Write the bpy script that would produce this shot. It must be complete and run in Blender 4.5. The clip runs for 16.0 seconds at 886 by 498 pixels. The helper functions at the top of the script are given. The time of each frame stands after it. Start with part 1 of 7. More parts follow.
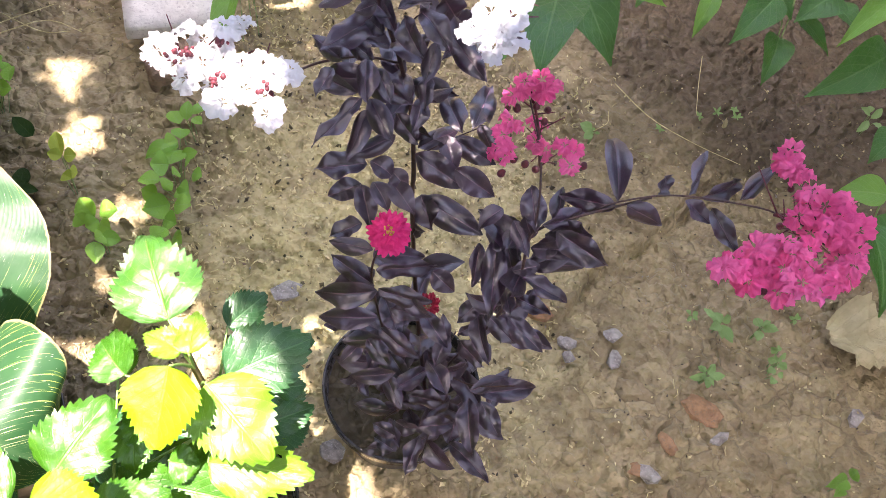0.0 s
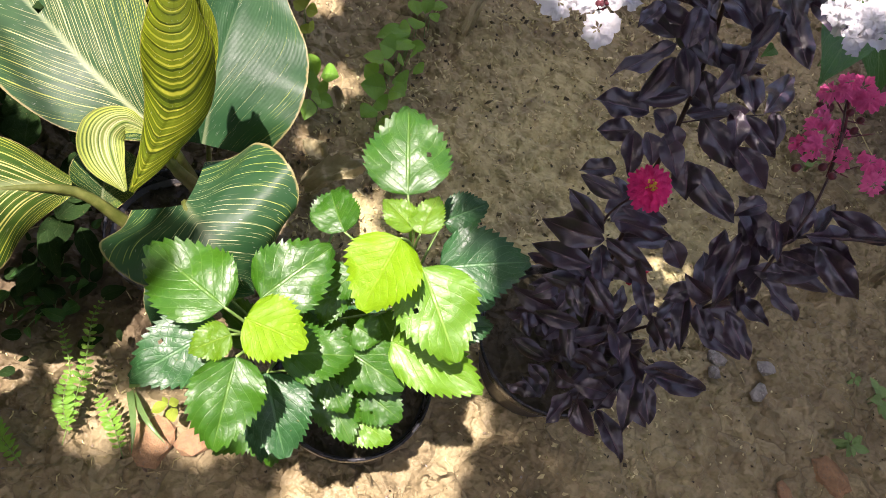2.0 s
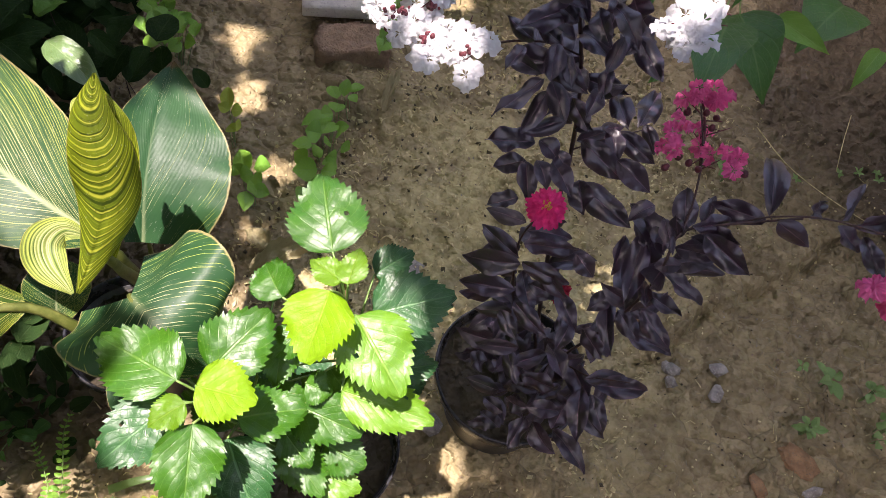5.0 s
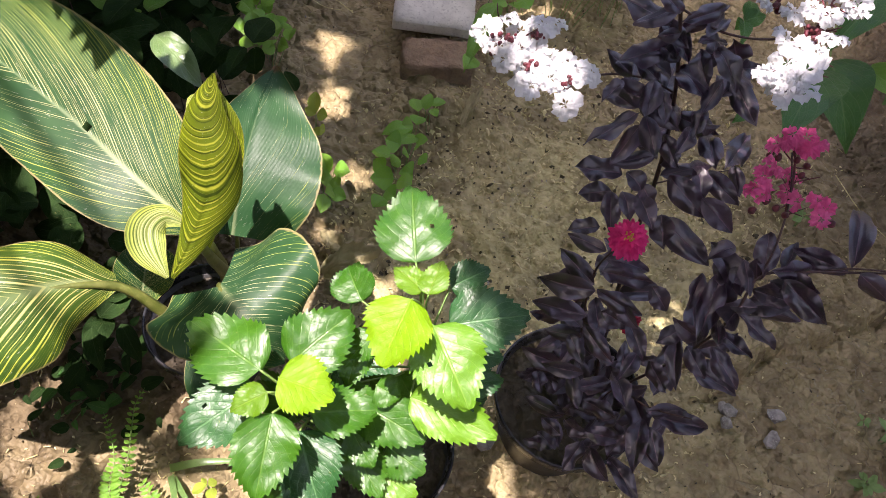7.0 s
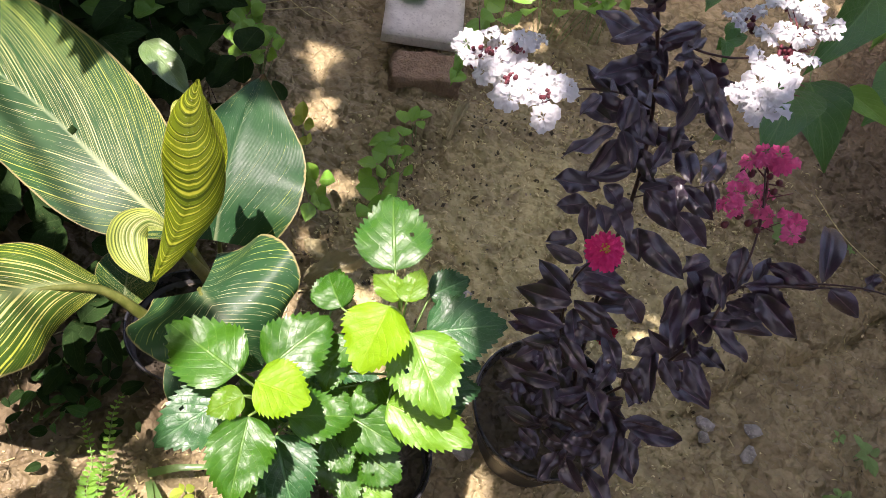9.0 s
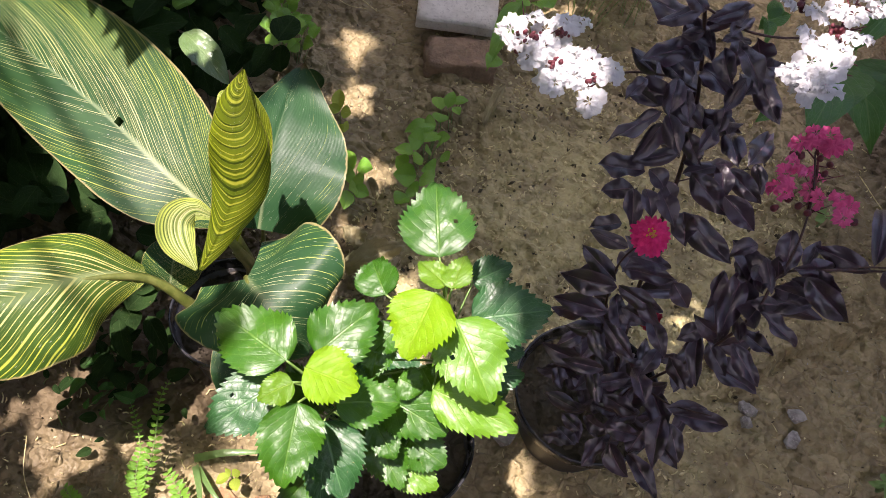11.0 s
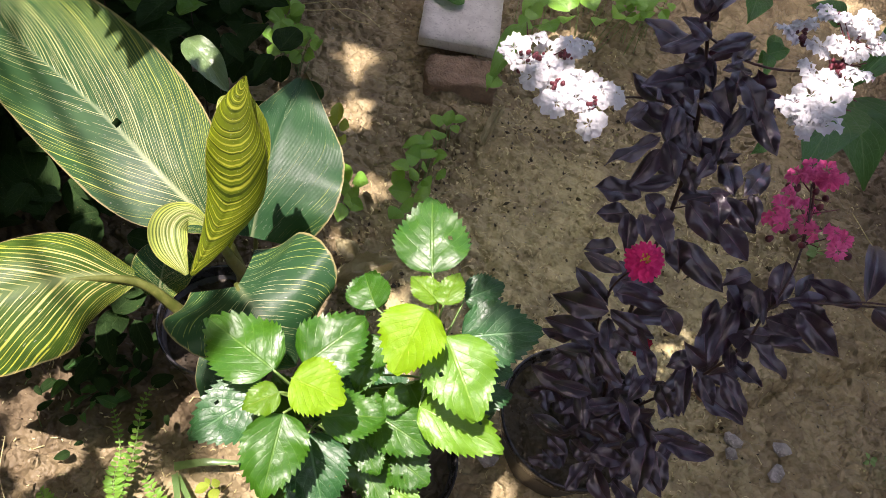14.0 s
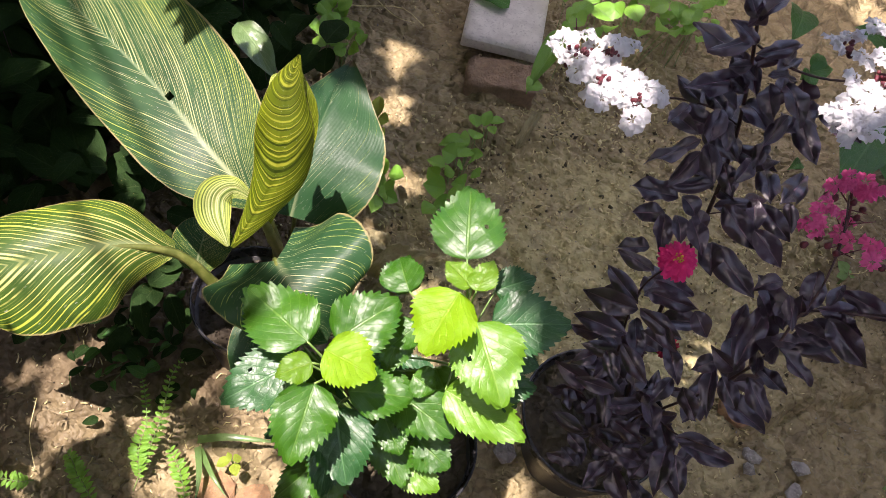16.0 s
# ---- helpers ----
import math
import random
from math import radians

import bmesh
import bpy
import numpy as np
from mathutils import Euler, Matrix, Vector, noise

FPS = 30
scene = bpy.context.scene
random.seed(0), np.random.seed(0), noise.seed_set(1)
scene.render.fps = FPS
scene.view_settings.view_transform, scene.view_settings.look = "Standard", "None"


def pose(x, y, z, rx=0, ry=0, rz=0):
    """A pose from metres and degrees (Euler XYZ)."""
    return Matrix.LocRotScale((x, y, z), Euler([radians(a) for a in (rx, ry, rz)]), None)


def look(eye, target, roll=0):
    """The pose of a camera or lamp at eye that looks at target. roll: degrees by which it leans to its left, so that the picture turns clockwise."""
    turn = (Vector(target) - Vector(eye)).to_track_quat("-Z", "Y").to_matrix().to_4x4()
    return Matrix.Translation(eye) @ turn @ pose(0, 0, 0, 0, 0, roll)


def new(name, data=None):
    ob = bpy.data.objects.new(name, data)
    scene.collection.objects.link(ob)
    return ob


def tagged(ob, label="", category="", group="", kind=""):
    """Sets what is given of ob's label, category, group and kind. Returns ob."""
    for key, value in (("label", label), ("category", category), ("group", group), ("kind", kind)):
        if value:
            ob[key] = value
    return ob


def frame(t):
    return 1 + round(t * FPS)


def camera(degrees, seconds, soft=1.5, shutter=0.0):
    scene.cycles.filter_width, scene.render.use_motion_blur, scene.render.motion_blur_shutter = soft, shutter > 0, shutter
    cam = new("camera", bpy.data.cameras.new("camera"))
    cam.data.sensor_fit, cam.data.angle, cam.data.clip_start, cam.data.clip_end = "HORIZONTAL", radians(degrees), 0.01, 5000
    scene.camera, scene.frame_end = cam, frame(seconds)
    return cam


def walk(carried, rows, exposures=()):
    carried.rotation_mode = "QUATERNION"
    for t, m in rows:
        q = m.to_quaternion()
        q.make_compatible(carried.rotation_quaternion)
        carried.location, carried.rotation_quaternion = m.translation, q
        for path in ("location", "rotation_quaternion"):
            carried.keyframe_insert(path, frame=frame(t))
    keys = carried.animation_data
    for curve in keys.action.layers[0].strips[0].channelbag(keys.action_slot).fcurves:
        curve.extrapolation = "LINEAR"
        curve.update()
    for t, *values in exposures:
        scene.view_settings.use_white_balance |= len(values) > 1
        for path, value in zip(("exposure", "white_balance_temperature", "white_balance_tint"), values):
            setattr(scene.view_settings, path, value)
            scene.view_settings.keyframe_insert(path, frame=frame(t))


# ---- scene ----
cam = camera(57.9, 16.0, soft=0.3)
PATH = [
    (0, (0.166, 0.029, 1.631), (0.143, 1.1, -0.057), 14.3),
    (0.5, (0.141, 0.026, 1.642), (0.109, 1.114, -0.036), 16.0),
    (1, (0.13, 0.008, 1.625), (0.069, 1.071, -0.068), 18.1),
    (1.5, (0.085, -0.017, 1.597), (-0.083, 0.925, -0.159), 19.0),
    (2, (0.037, -0.045, 1.575), (-0.177, 0.832, -0.209), 23.6),
    (2.5, (0.02, -0.043, 1.579), (-0.249, 0.83, -0.2), 21.5),
    (3, (0.039, -0.028, 1.585), (-0.19, 0.898, -0.173), 22.0),
    (3.2, (0.056, -0.02, 1.59), (-0.144, 0.932, -0.158), 21.0),
    (5.3, (0.123, -0.095, 1.641), (-0.175, 0.946, -0.04), 11.5),
    (5.5, (0.113, -0.098, 1.641), (-0.236, 0.909, -0.051), 10.1),
    (6, (0.116, -0.105, 1.649), (-0.264, 0.874, -0.053), 10.3),
    (6.5, (0.101, -0.112, 1.65), (-0.264, 0.893, -0.041), 12.7),
    (7, (0.091, -0.12, 1.662), (-0.291, 0.895, -0.019), 13.4),
    (7.5, (0.093, -0.121, 1.656), (-0.282, 0.888, -0.029), 13.3),
    (8, (0.102, -0.118, 1.659), (-0.261, 0.917, -0.013), 14.2),
    (8.5, (0.116, -0.116, 1.674), (-0.26, 0.951, 0.025), 14.6),
    (9, (0.108, -0.125, 1.672), (-0.268, 0.928, 0.013), 15.3),
    (9.5, (0.098, -0.129, 1.673), (-0.283, 0.91, 0.007), 14.7),
    (9.7, (0.092, -0.134, 1.675), (-0.334, 0.857, -0.009), 11.7),
    (11.8, (0.092, -0.135, 1.658), (-0.315, 0.854, -0.032), 12.6),
    (12, (0.089, -0.13, 1.652), (-0.316, 0.843, -0.048), 13.3),
    (12.5, (0.071, -0.133, 1.649), (-0.337, 0.843, -0.048), 13.7),
    (13, (0.077, -0.135, 1.658), (-0.328, 0.898, -0.006), 14.6),
    (13.5, (0.08, -0.137, 1.658), (-0.338, 0.884, -0.01), 13.7),
    (14, (0.09, -0.138, 1.665), (-0.337, 0.895, 0.006), 15.0),
    (14.5, (0.114, -0.123, 1.655), (-0.276, 0.909, -0.013), 16.2),
    (15, (0.093, -0.126, 1.662), (-0.31, 0.913, 0.001), 15.8),
    (15.5, (0.084, -0.146, 1.664), (-0.336, 0.9, 0.012), 16.4),
    (16, (0.099, -0.178, 1.663), (-0.387, 0.834, 0.008), 16.1),
]
EXPOSURES = [(t, stops, 6550.0, 26.0) for t, stops in ((0.0, 2.8), (0.5, 2.64), (1.0, 2.52), (1.5, 2.28), (2.0, 1.47), (2.5, 1.35), (3.0, 1.36), (5.5, 1.60), (9.5, 1.48), (12.0, 1.38), (16.0, 1.40))]
walk(cam, [(t, look(eye, target, roll)) for t, eye, target, roll in PATH], EXPOSURES)

# ---- daylight ----
SUN = Vector((-0.11, -0.19, 1.0)).normalized()
world = bpy.data.worlds.new("sky")
scene.world = world
world.use_nodes = True
sky = world.node_tree.nodes.new("ShaderNodeTexSky")
sky.sky_type = "NISHITA"
sky.sun_disc = False
sky.sun_elevation = math.asin(SUN.z)
sky.sun_rotation = math.atan2(SUN.x, SUN.y)
sky.air_density, sky.dust_density = 1.0, 5.0
world.node_tree.links.new(sky.outputs[0], world.node_tree.nodes["Background"].inputs[0])
world.node_tree.nodes["Background"].inputs[1].default_value = 0.15
lamp = bpy.data.lights.new("sun", "SUN")
lamp.energy, lamp.angle, lamp.color = 4.3, radians(0.53), (1.0, 0.94, 0.84)
sun = new("sun", lamp)
sun.matrix_basis = look(SUN * 20, (0, 0, 0))


# ---- node helpers ----
def blank(name):
    m = bpy.data.materials.new(name)
    m.use_nodes = True
    m.node_tree.nodes.clear()
    return m, m.node_tree


def nd(nt, kind, ins):
    node = nt.nodes.new(kind)
    for key, value in ins.items():
        if isinstance(value, bpy.types.NodeSocket):
            nt.links.new(value, node.inputs[key])
        else:
            node.inputs[key].default_value = (*value, 1) if node.inputs[key].type == "RGBA" and len(value) == 3 else value
    return node


def calc(nt, op, a, b=0.0, c=0.0):
    node = nt.nodes.new("ShaderNodeMath")
    node.operation = op
    for i, value in enumerate((a, b, c)):
        if isinstance(value, bpy.types.NodeSocket):
            nt.links.new(value, node.inputs[i])
        else:
            node.inputs[i].default_value = value
    return node.outputs[0]


def mixed(nt, fac, a, b):
    node = nt.nodes.new("ShaderNodeMix")
    node.data_type = "RGBA"
    for i, value in ((0, fac), (6, a), (7, b)):
        if isinstance(value, bpy.types.NodeSocket):
            nt.links.new(value, node.inputs[i])
        else:
            node.inputs[i].default_value = value if i == 0 else (*value[:3], 1)
    return node.outputs[2]


def step(nt, value, low, high):
    node = nt.nodes.new("ShaderNodeMapRange")
    node.interpolation_type = "SMOOTHSTEP"
    nt.links.new(value, node.inputs[0])
    node.inputs[1].default_value, node.inputs[2].default_value = low, high
    return node.outputs[0]


def grain(nt, vector, scale, detail=4.0, rough=0.55):
    return nd(nt, "ShaderNodeTexNoise", {"Vector": vector, "Scale": scale, "Detail": detail, "Roughness": rough}).outputs[0]


def place_of(nt):
    return nt.nodes.new("ShaderNodeTexCoord").outputs["Object"]


def world_place(nt):
    return nt.nodes.new("ShaderNodeNewGeometry").outputs["Position"]


def finish(nt, colour, rough, height=None, strength=0.3, depth=0.002, thin=0.0, thin_colour=None, specular=0.5, coat=0.0):
    """Principled surface, with some light let through where it is thin."""
    p = nd(nt, "ShaderNodeBsdfPrincipled", {"Base Color": colour, "Roughness": rough, "Specular IOR Level": specular, "Coat Weight": coat, "Coat Roughness": 0.40})
    if height is not None:
        b = nd(nt, "ShaderNodeBump", {"Height": height, "Strength": strength, "Distance": depth})
        nt.links.new(b.outputs[0], p.inputs["Normal"])
    shader = p.outputs[0]
    if thin > 0:
        tr = nd(nt, "ShaderNodeBsdfTranslucent", {"Color": thin_colour if thin_colour is not None else colour})
        shader = nd(nt, "ShaderNodeMixShader", {0: thin, 1: shader, 2: tr.outputs[0]}).outputs[0]
    out = nt.nodes.new("ShaderNodeOutputMaterial")
    nt.links.new(shader, out.inputs[0])


def uv_sides(nt):
    """Signed and absolute distance from the midrib (0 to 1), and the way along the leaf."""
    uv = nt.nodes.new("ShaderNodeTexCoord").outputs["UV"]
    s = nd(nt, "ShaderNodeSeparateXYZ", {0: uv})
    side = calc(nt, "MULTIPLY_ADD", s.outputs[0], 2.0, -1.0)
    return uv, side, calc(nt, "ABSOLUTE", side), s.outputs[1]


def leaf_material(name, dark, light, vein, rough, thin, thin_colour, veins=9.0, lean=0.5, quilt=0.5, edge=None, specular=0.5, vein_strength=0.6, wax=0.0, marks=0.45, crinkle=1.0, side_veins=0.75):
    m, nt = blank(name)
    uv, _, off, along = uv_sides(nt)
    c = calc(nt, "SUBTRACT", along, calc(nt, "MULTIPLY", off, lean * 0.5))
    c = calc(nt, "MULTIPLY_ADD", grain(nt, uv, 4.0, 2.0), 0.03, c)
    f = calc(nt, "FRACT", calc(nt, "MULTIPLY", c, veins))
    peak = calc(nt, "ABSOLUTE", calc(nt, "MULTIPLY_ADD", f, 2.0, -1.0))
    lateral = step(nt, peak, 0.88, 1.0)
    rib = step(nt, off, 0.06, 0.015)
    rand = nt.nodes.new("ShaderNodeObjectInfo").outputs["Random"]
    pos = world_place(nt)
    blotch = step(nt, grain(nt, pos, 38.0, 3.0), 0.35, 0.7)
    base = mixed(nt, calc(nt, "MULTIPLY_ADD", rand, 1.0 - marks, calc(nt, "MULTIPLY", blotch, marks)), dark, light)
    if edge is not None:
        base = mixed(nt, step(nt, off, 0.75, 1.0), base, edge)
    spots = step(nt, grain(nt, pos, 260.0, 2.0), 0.69, 0.74)
    base = mixed(nt, calc(nt, "MULTIPLY", spots, marks), base, (0.25, 0.2, 0.08))
    net = nd(nt, "ShaderNodeTexVoronoi", {"Vector": nd(nt, "ShaderNodeMapping", {"Vector": uv, "Scale": (11.0, 16.0, 1.0)}).outputs[0], "Scale": 1.0})
    net.feature = "DISTANCE_TO_EDGE"
    threads = step(nt, net.outputs[0], 0.07, 0.0)
    mask = calc(nt, "MAXIMUM", calc(nt, "MAXIMUM", calc(nt, "MULTIPLY", lateral, side_veins), calc(nt, "MULTIPLY", threads, side_veins * 0.4)), rib)
    colour = mixed(nt, calc(nt, "MULTIPLY", mask, vein_strength), base, vein)
    cells = nd(nt, "ShaderNodeTexVoronoi", {"Vector": nd(nt, "ShaderNodeMapping", {"Vector": uv, "Scale": (8.0, 13.0, 1.0)}).outputs[0], "Scale": 1.0}).outputs[0]
    puff = calc(nt, "MULTIPLY", calc(nt, "SUBTRACT", 1.0, calc(nt, "MULTIPLY", peak, peak)), quilt * 0.35)
    puff = calc(nt, "MULTIPLY_ADD", cells, -quilt * 1.3, puff)
    height = calc(nt, "ADD", puff, calc(nt, "MULTIPLY_ADD", grain(nt, pos, 40.0, 2.0), quilt * 2.0, calc(nt, "MULTIPLY", grain(nt, pos, 130.0, 2.0), 0.3)))
    height = calc(nt, "SUBTRACT", height, calc(nt, "MULTIPLY_ADD", rib, 0.5, calc(nt, "MULTIPLY", calc(nt, "MAXIMUM", lateral, calc(nt, "MULTIPLY", threads, 0.5)), quilt * 0.9)))
    gloss = calc(nt, "MULTIPLY_ADD", grain(nt, pos, 60.0, 2.0), 0.16, rough - 0.08)
    finish(nt, colour, gloss, height, 0.65, 0.003 * crinkle, thin, thin_colour, specular=specular, coat=wax)
    return m


def vein_lines(nt, coord, off, count, widths, fill, seed, breaks=0.35):
    """Fine drawn lines at coord * count, each of its own width, place and length."""
    k = calc(nt, "MULTIPLY_ADD", coord, count, seed)
    cell = calc(nt, "FLOOR", k)
    white = nt.nodes.new("ShaderNodeTexWhiteNoise")
    white.noise_dimensions = "1D"
    nt.links.new(cell, white.inputs["W"])
    rnd = nd(nt, "ShaderNodeSeparateXYZ", {0: white.outputs["Color"]})
    d = calc(nt, "ABSOLUTE", calc(nt, "SUBTRACT", calc(nt, "FRACT", k), calc(nt, "MULTIPLY_ADD", rnd.outputs[0], 0.4, 0.3)))
    half = calc(nt, "MULTIPLY_ADD", calc(nt, "POWER", rnd.outputs[1], 2.0), widths[1] - widths[0], widths[0])
    body = nt.nodes.new("ShaderNodeMapRange")
    body.interpolation_type = "SMOOTHSTEP"
    nt.links.new(d, body.inputs[0])
    nt.links.new(half, body.inputs[1])
    nt.links.new(calc(nt, "MULTIPLY", half, 0.35), body.inputs[2])
    there = calc(nt, "LESS_THAN", rnd.outputs[2], fill)
    run = grain(nt, nd(nt, "ShaderNodeCombineXYZ", {0: calc(nt, "MULTIPLY", cell, 3.17), 1: calc(nt, "MULTIPLY", off, 4.0), 2: seed}).outputs[0], 1.0, 2.0)
    keep = step(nt, run, breaks - 0.06, breaks + 0.08)
    return calc(nt, "MULTIPLY", calc(nt, "MULTIPLY", body.outputs[0], there), keep)


def canna_material(name, green, pale, cream, thin_colour, thin=0.2, lines=60.0, leans=(0.3, 0.45), power=1.4, widths=(0.08, 0.34), fill=(0.8, 0.8), fine=0.5, spine=0.6, base_glow=0.3, dark=None, lengthwise=False, rough=0.46, skew=0.0, breaks=0.36, rib_width=0.022, rib_tone=(0.13, 0.20, 0.10), specular=0.26, browned=False):
    m, nt = blank(name)
    uv, side, off, along = uv_sides(nt)
    right = calc(nt, "GREATER_THAN", side, 0.0)
    lean = calc(nt, "MULTIPLY_ADD", right, leans[1] - leans[0], leans[0])
    c = calc(nt, "SUBTRACT", along, calc(nt, "MULTIPLY", calc(nt, "POWER", off, power), lean))
    c = calc(nt, "MULTIPLY_ADD", side, skew, c)
    if lengthwise:
        c = calc(nt, "MULTIPLY_ADD", along, 0.10, calc(nt, "MULTIPLY", side, 0.5))
    drift = calc(nt, "MULTIPLY_ADD", grain(nt, uv, 2.5, 2.0), 0.03, c)
    fill = calc(nt, "MULTIPLY_ADD", right, fill[1] - fill[0], fill[0])
    broad = vein_lines(nt, drift, off, lines, widths, fill, 3.0, breaks)
    thinner = calc(nt, "MULTIPLY", vein_lines(nt, drift, off, lines * 2.3, (0.10, 0.30), fill, 41.0, breaks + 0.12), fine)
    mask = calc(nt, "MAXIMUM", broad, thinner)
    pos = world_place(nt)
    ground = mixed(nt, step(nt, grain(nt, pos, 16.0, 3.0), 0.3, 0.7), green, pale)
    ground = mixed(nt, calc(nt, "MULTIPLY", step(nt, grain(nt, nd(nt, "ShaderNodeCombineXYZ", {0: calc(nt, "MULTIPLY", drift, lines * 0.5), 1: side, 2: 2.0}).outputs[0], 1.0, 3.0), 0.42, 0.7), 0.35), ground, pale)
    if dark is not None:
        ground = mixed(nt, vein_lines(nt, drift, off, lines * 0.9, (0.12, 0.42), 0.9, 17.0, 0.3), ground, dark)
    tip = mixed(nt, step(nt, off, 0.2, 0.85), cream, (cream[0] * 0.80, cream[1] * 0.92, cream[2] * 0.32))
    colour = mixed(nt, mask, ground, tip)
    near = calc(nt, "POWER", calc(nt, "SUBTRACT", 1.0, along), 3.0)
    width = calc(nt, "MULTIPLY_ADD", near, base_glow, rib_width)
    rib = calc(nt, "SUBTRACT", 1.0, calc(nt, "MINIMUM", calc(nt, "DIVIDE", off, width), 1.0))
    if not lengthwise:
        colour = mixed(nt, calc(nt, "MULTIPLY", step(nt, rib, 0.0, 0.9), spine), colour, mixed(nt, near, rib_tone, (0.46, 0.50, 0.27)))
    if browned:
        colour = mixed(nt, calc(nt, "MULTIPLY", step(nt, calc(nt, "MULTIPLY_ADD", grain(nt, uv, 9.0, 3.0), 0.06, along), 0.985, 1.01), 0.85), colour, (0.16, 0.075, 0.035))
    ragged = calc(nt, "MULTIPLY_ADD", grain(nt, uv, 26.0, 3.0), 0.05, off)
    rim = step(nt, ragged, 0.993, 1.012)
    colour = mixed(nt, calc(nt, "MULTIPLY", rim, 0.75), colour, (0.33, 0.27, 0.12))
    flecks = step(nt, grain(nt, nd(nt, "ShaderNodeCombineXYZ", {0: calc(nt, "MULTIPLY", drift, lines * 3.0), 1: calc(nt, "MULTIPLY", side, 14.0), 2: 1.0}).outputs[0], 1.0, 1.0), 0.70, 0.74)
    colour = mixed(nt, calc(nt, "MULTIPLY", flecks, 0.5), colour, (0.55, 0.58, 0.45))
    ridge = calc(nt, "SINE", calc(nt, "MULTIPLY", drift, lines * 3.0))
    height = calc(nt, "ADD", calc(nt, "MULTIPLY_ADD", ridge, 0.035, calc(nt, "MULTIPLY", mask, -0.12)), calc(nt, "MULTIPLY", grain(nt, pos, 26.0, 3.0), 1.2))
    finish(nt, colour, calc(nt, "MULTIPLY_ADD", grain(nt, pos, 70.0, 2.0), 0.14, rough - 0.07), height, 0.4, 0.003, thin, mixed(nt, mask, thin_colour, (0.7, 0.68, 0.12)), specular=specular)
    return m


def petal_material(name, deep, light, thin):
    m, nt = blank(name)
    rand = nt.nodes.new("ShaderNodeObjectInfo").outputs["Random"]
    pos = place_of(nt)
    n = grain(nt, pos, 3.5, 3.0)
    colour = mixed(nt, calc(nt, "MULTIPLY_ADD", rand, 0.5, calc(nt, "MULTIPLY", n, 0.5)), deep, light)
    finish(nt, colour, 0.6, grain(nt, pos, 14.0, 3.0), 0.4, 0.05, thin, light)
    return m


def soil_material(name="soil", tone=1.0):
    m, nt = blank(name)

    def earth(r, g, b):
        return (r * tone, g * tone, b * tone)
    pos = world_place(nt)
    # paler mid-bed: partly drier soil, partly brighter light put into the colour
    away = nd(nt, "ShaderNodeVectorMath", {0: pos, 1: (-0.02, 1.0, 0.0)})
    away.operation = "DISTANCE"
    dry = step(nt, calc(nt, "MULTIPLY_ADD", grain(nt, pos, 2.4, 4.0), 0.7, calc(nt, "MULTIPLY", away.outputs[1], 0.8)), 0.95, 0.45)
    mid = grain(nt, pos, 9.0, 2.5, 0.55)
    small = grain(nt, pos, 75.0, 2.5, 0.5)
    patch = grain(nt, pos, 24.0, 2.5, 0.5)
    a = mixed(nt, dry, earth(0.375, 0.302, 0.163), earth(0.54, 0.475, 0.232))
    # low spots darker, high ones paler: relief shading put into the colour
    b = mixed(nt, calc(nt, "MULTIPLY", step(nt, mid, 0.54, 0.36), 0.56), a, earth(0.15, 0.110, 0.054))
    c = mixed(nt, calc(nt, "MULTIPLY", step(nt, patch, 0.54, 0.64), 0.14), b, earth(0.46, 0.39, 0.20))
    d = mixed(nt, calc(nt, "MULTIPLY", step(nt, small, 0.40, 0.30), 0.28), c, earth(0.08, 0.056, 0.028))
    mottle = grain(nt, pos, 31.0, 2.0, 0.5)
    d = mixed(nt, calc(nt, "MULTIPLY", step(nt, mottle, 0.41, 0.37), 0.24), d, earth(0.12, 0.09, 0.046))
    d = mixed(nt, calc(nt, "MULTIPLY", step(nt, mottle, 0.60, 0.65), 0.2), d, earth(0.50, 0.43, 0.24))
    # small turned clods, each of its own tone
    clods = nd(nt, "ShaderNodeTexVoronoi", {"Vector": pos, "Scale": 85.0})
    tones = nd(nt, "ShaderNodeSeparateXYZ", {0: clods.outputs[1]}).outputs[0]
    e = mixed(nt, calc(nt, "MULTIPLY", step(nt, tones, 0.75, 0.98), 0.10), d, earth(0.44, 0.36, 0.20))
    e = mixed(nt, calc(nt, "MULTIPLY", step(nt, tones, 0.28, 0.05), 0.10), e, earth(0.10, 0.07, 0.034))
    # kneaded mud: soft lumps, each of its own tone; crease shade painted as dark seams
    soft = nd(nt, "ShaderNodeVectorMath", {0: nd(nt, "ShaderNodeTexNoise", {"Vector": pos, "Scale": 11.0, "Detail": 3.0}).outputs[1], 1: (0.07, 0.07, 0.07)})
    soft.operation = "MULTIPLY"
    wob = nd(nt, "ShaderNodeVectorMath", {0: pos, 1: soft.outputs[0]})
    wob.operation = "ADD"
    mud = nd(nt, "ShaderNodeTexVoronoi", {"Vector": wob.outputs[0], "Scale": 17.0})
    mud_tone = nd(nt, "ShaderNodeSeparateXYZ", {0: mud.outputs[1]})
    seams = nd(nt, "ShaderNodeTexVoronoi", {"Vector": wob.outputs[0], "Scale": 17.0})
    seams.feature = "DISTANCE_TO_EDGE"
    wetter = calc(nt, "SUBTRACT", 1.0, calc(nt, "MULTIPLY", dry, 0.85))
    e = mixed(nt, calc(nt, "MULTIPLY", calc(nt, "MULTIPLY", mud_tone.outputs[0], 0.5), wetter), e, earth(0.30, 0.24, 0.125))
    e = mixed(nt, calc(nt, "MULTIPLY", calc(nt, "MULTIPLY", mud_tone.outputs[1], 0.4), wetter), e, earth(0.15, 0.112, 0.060))
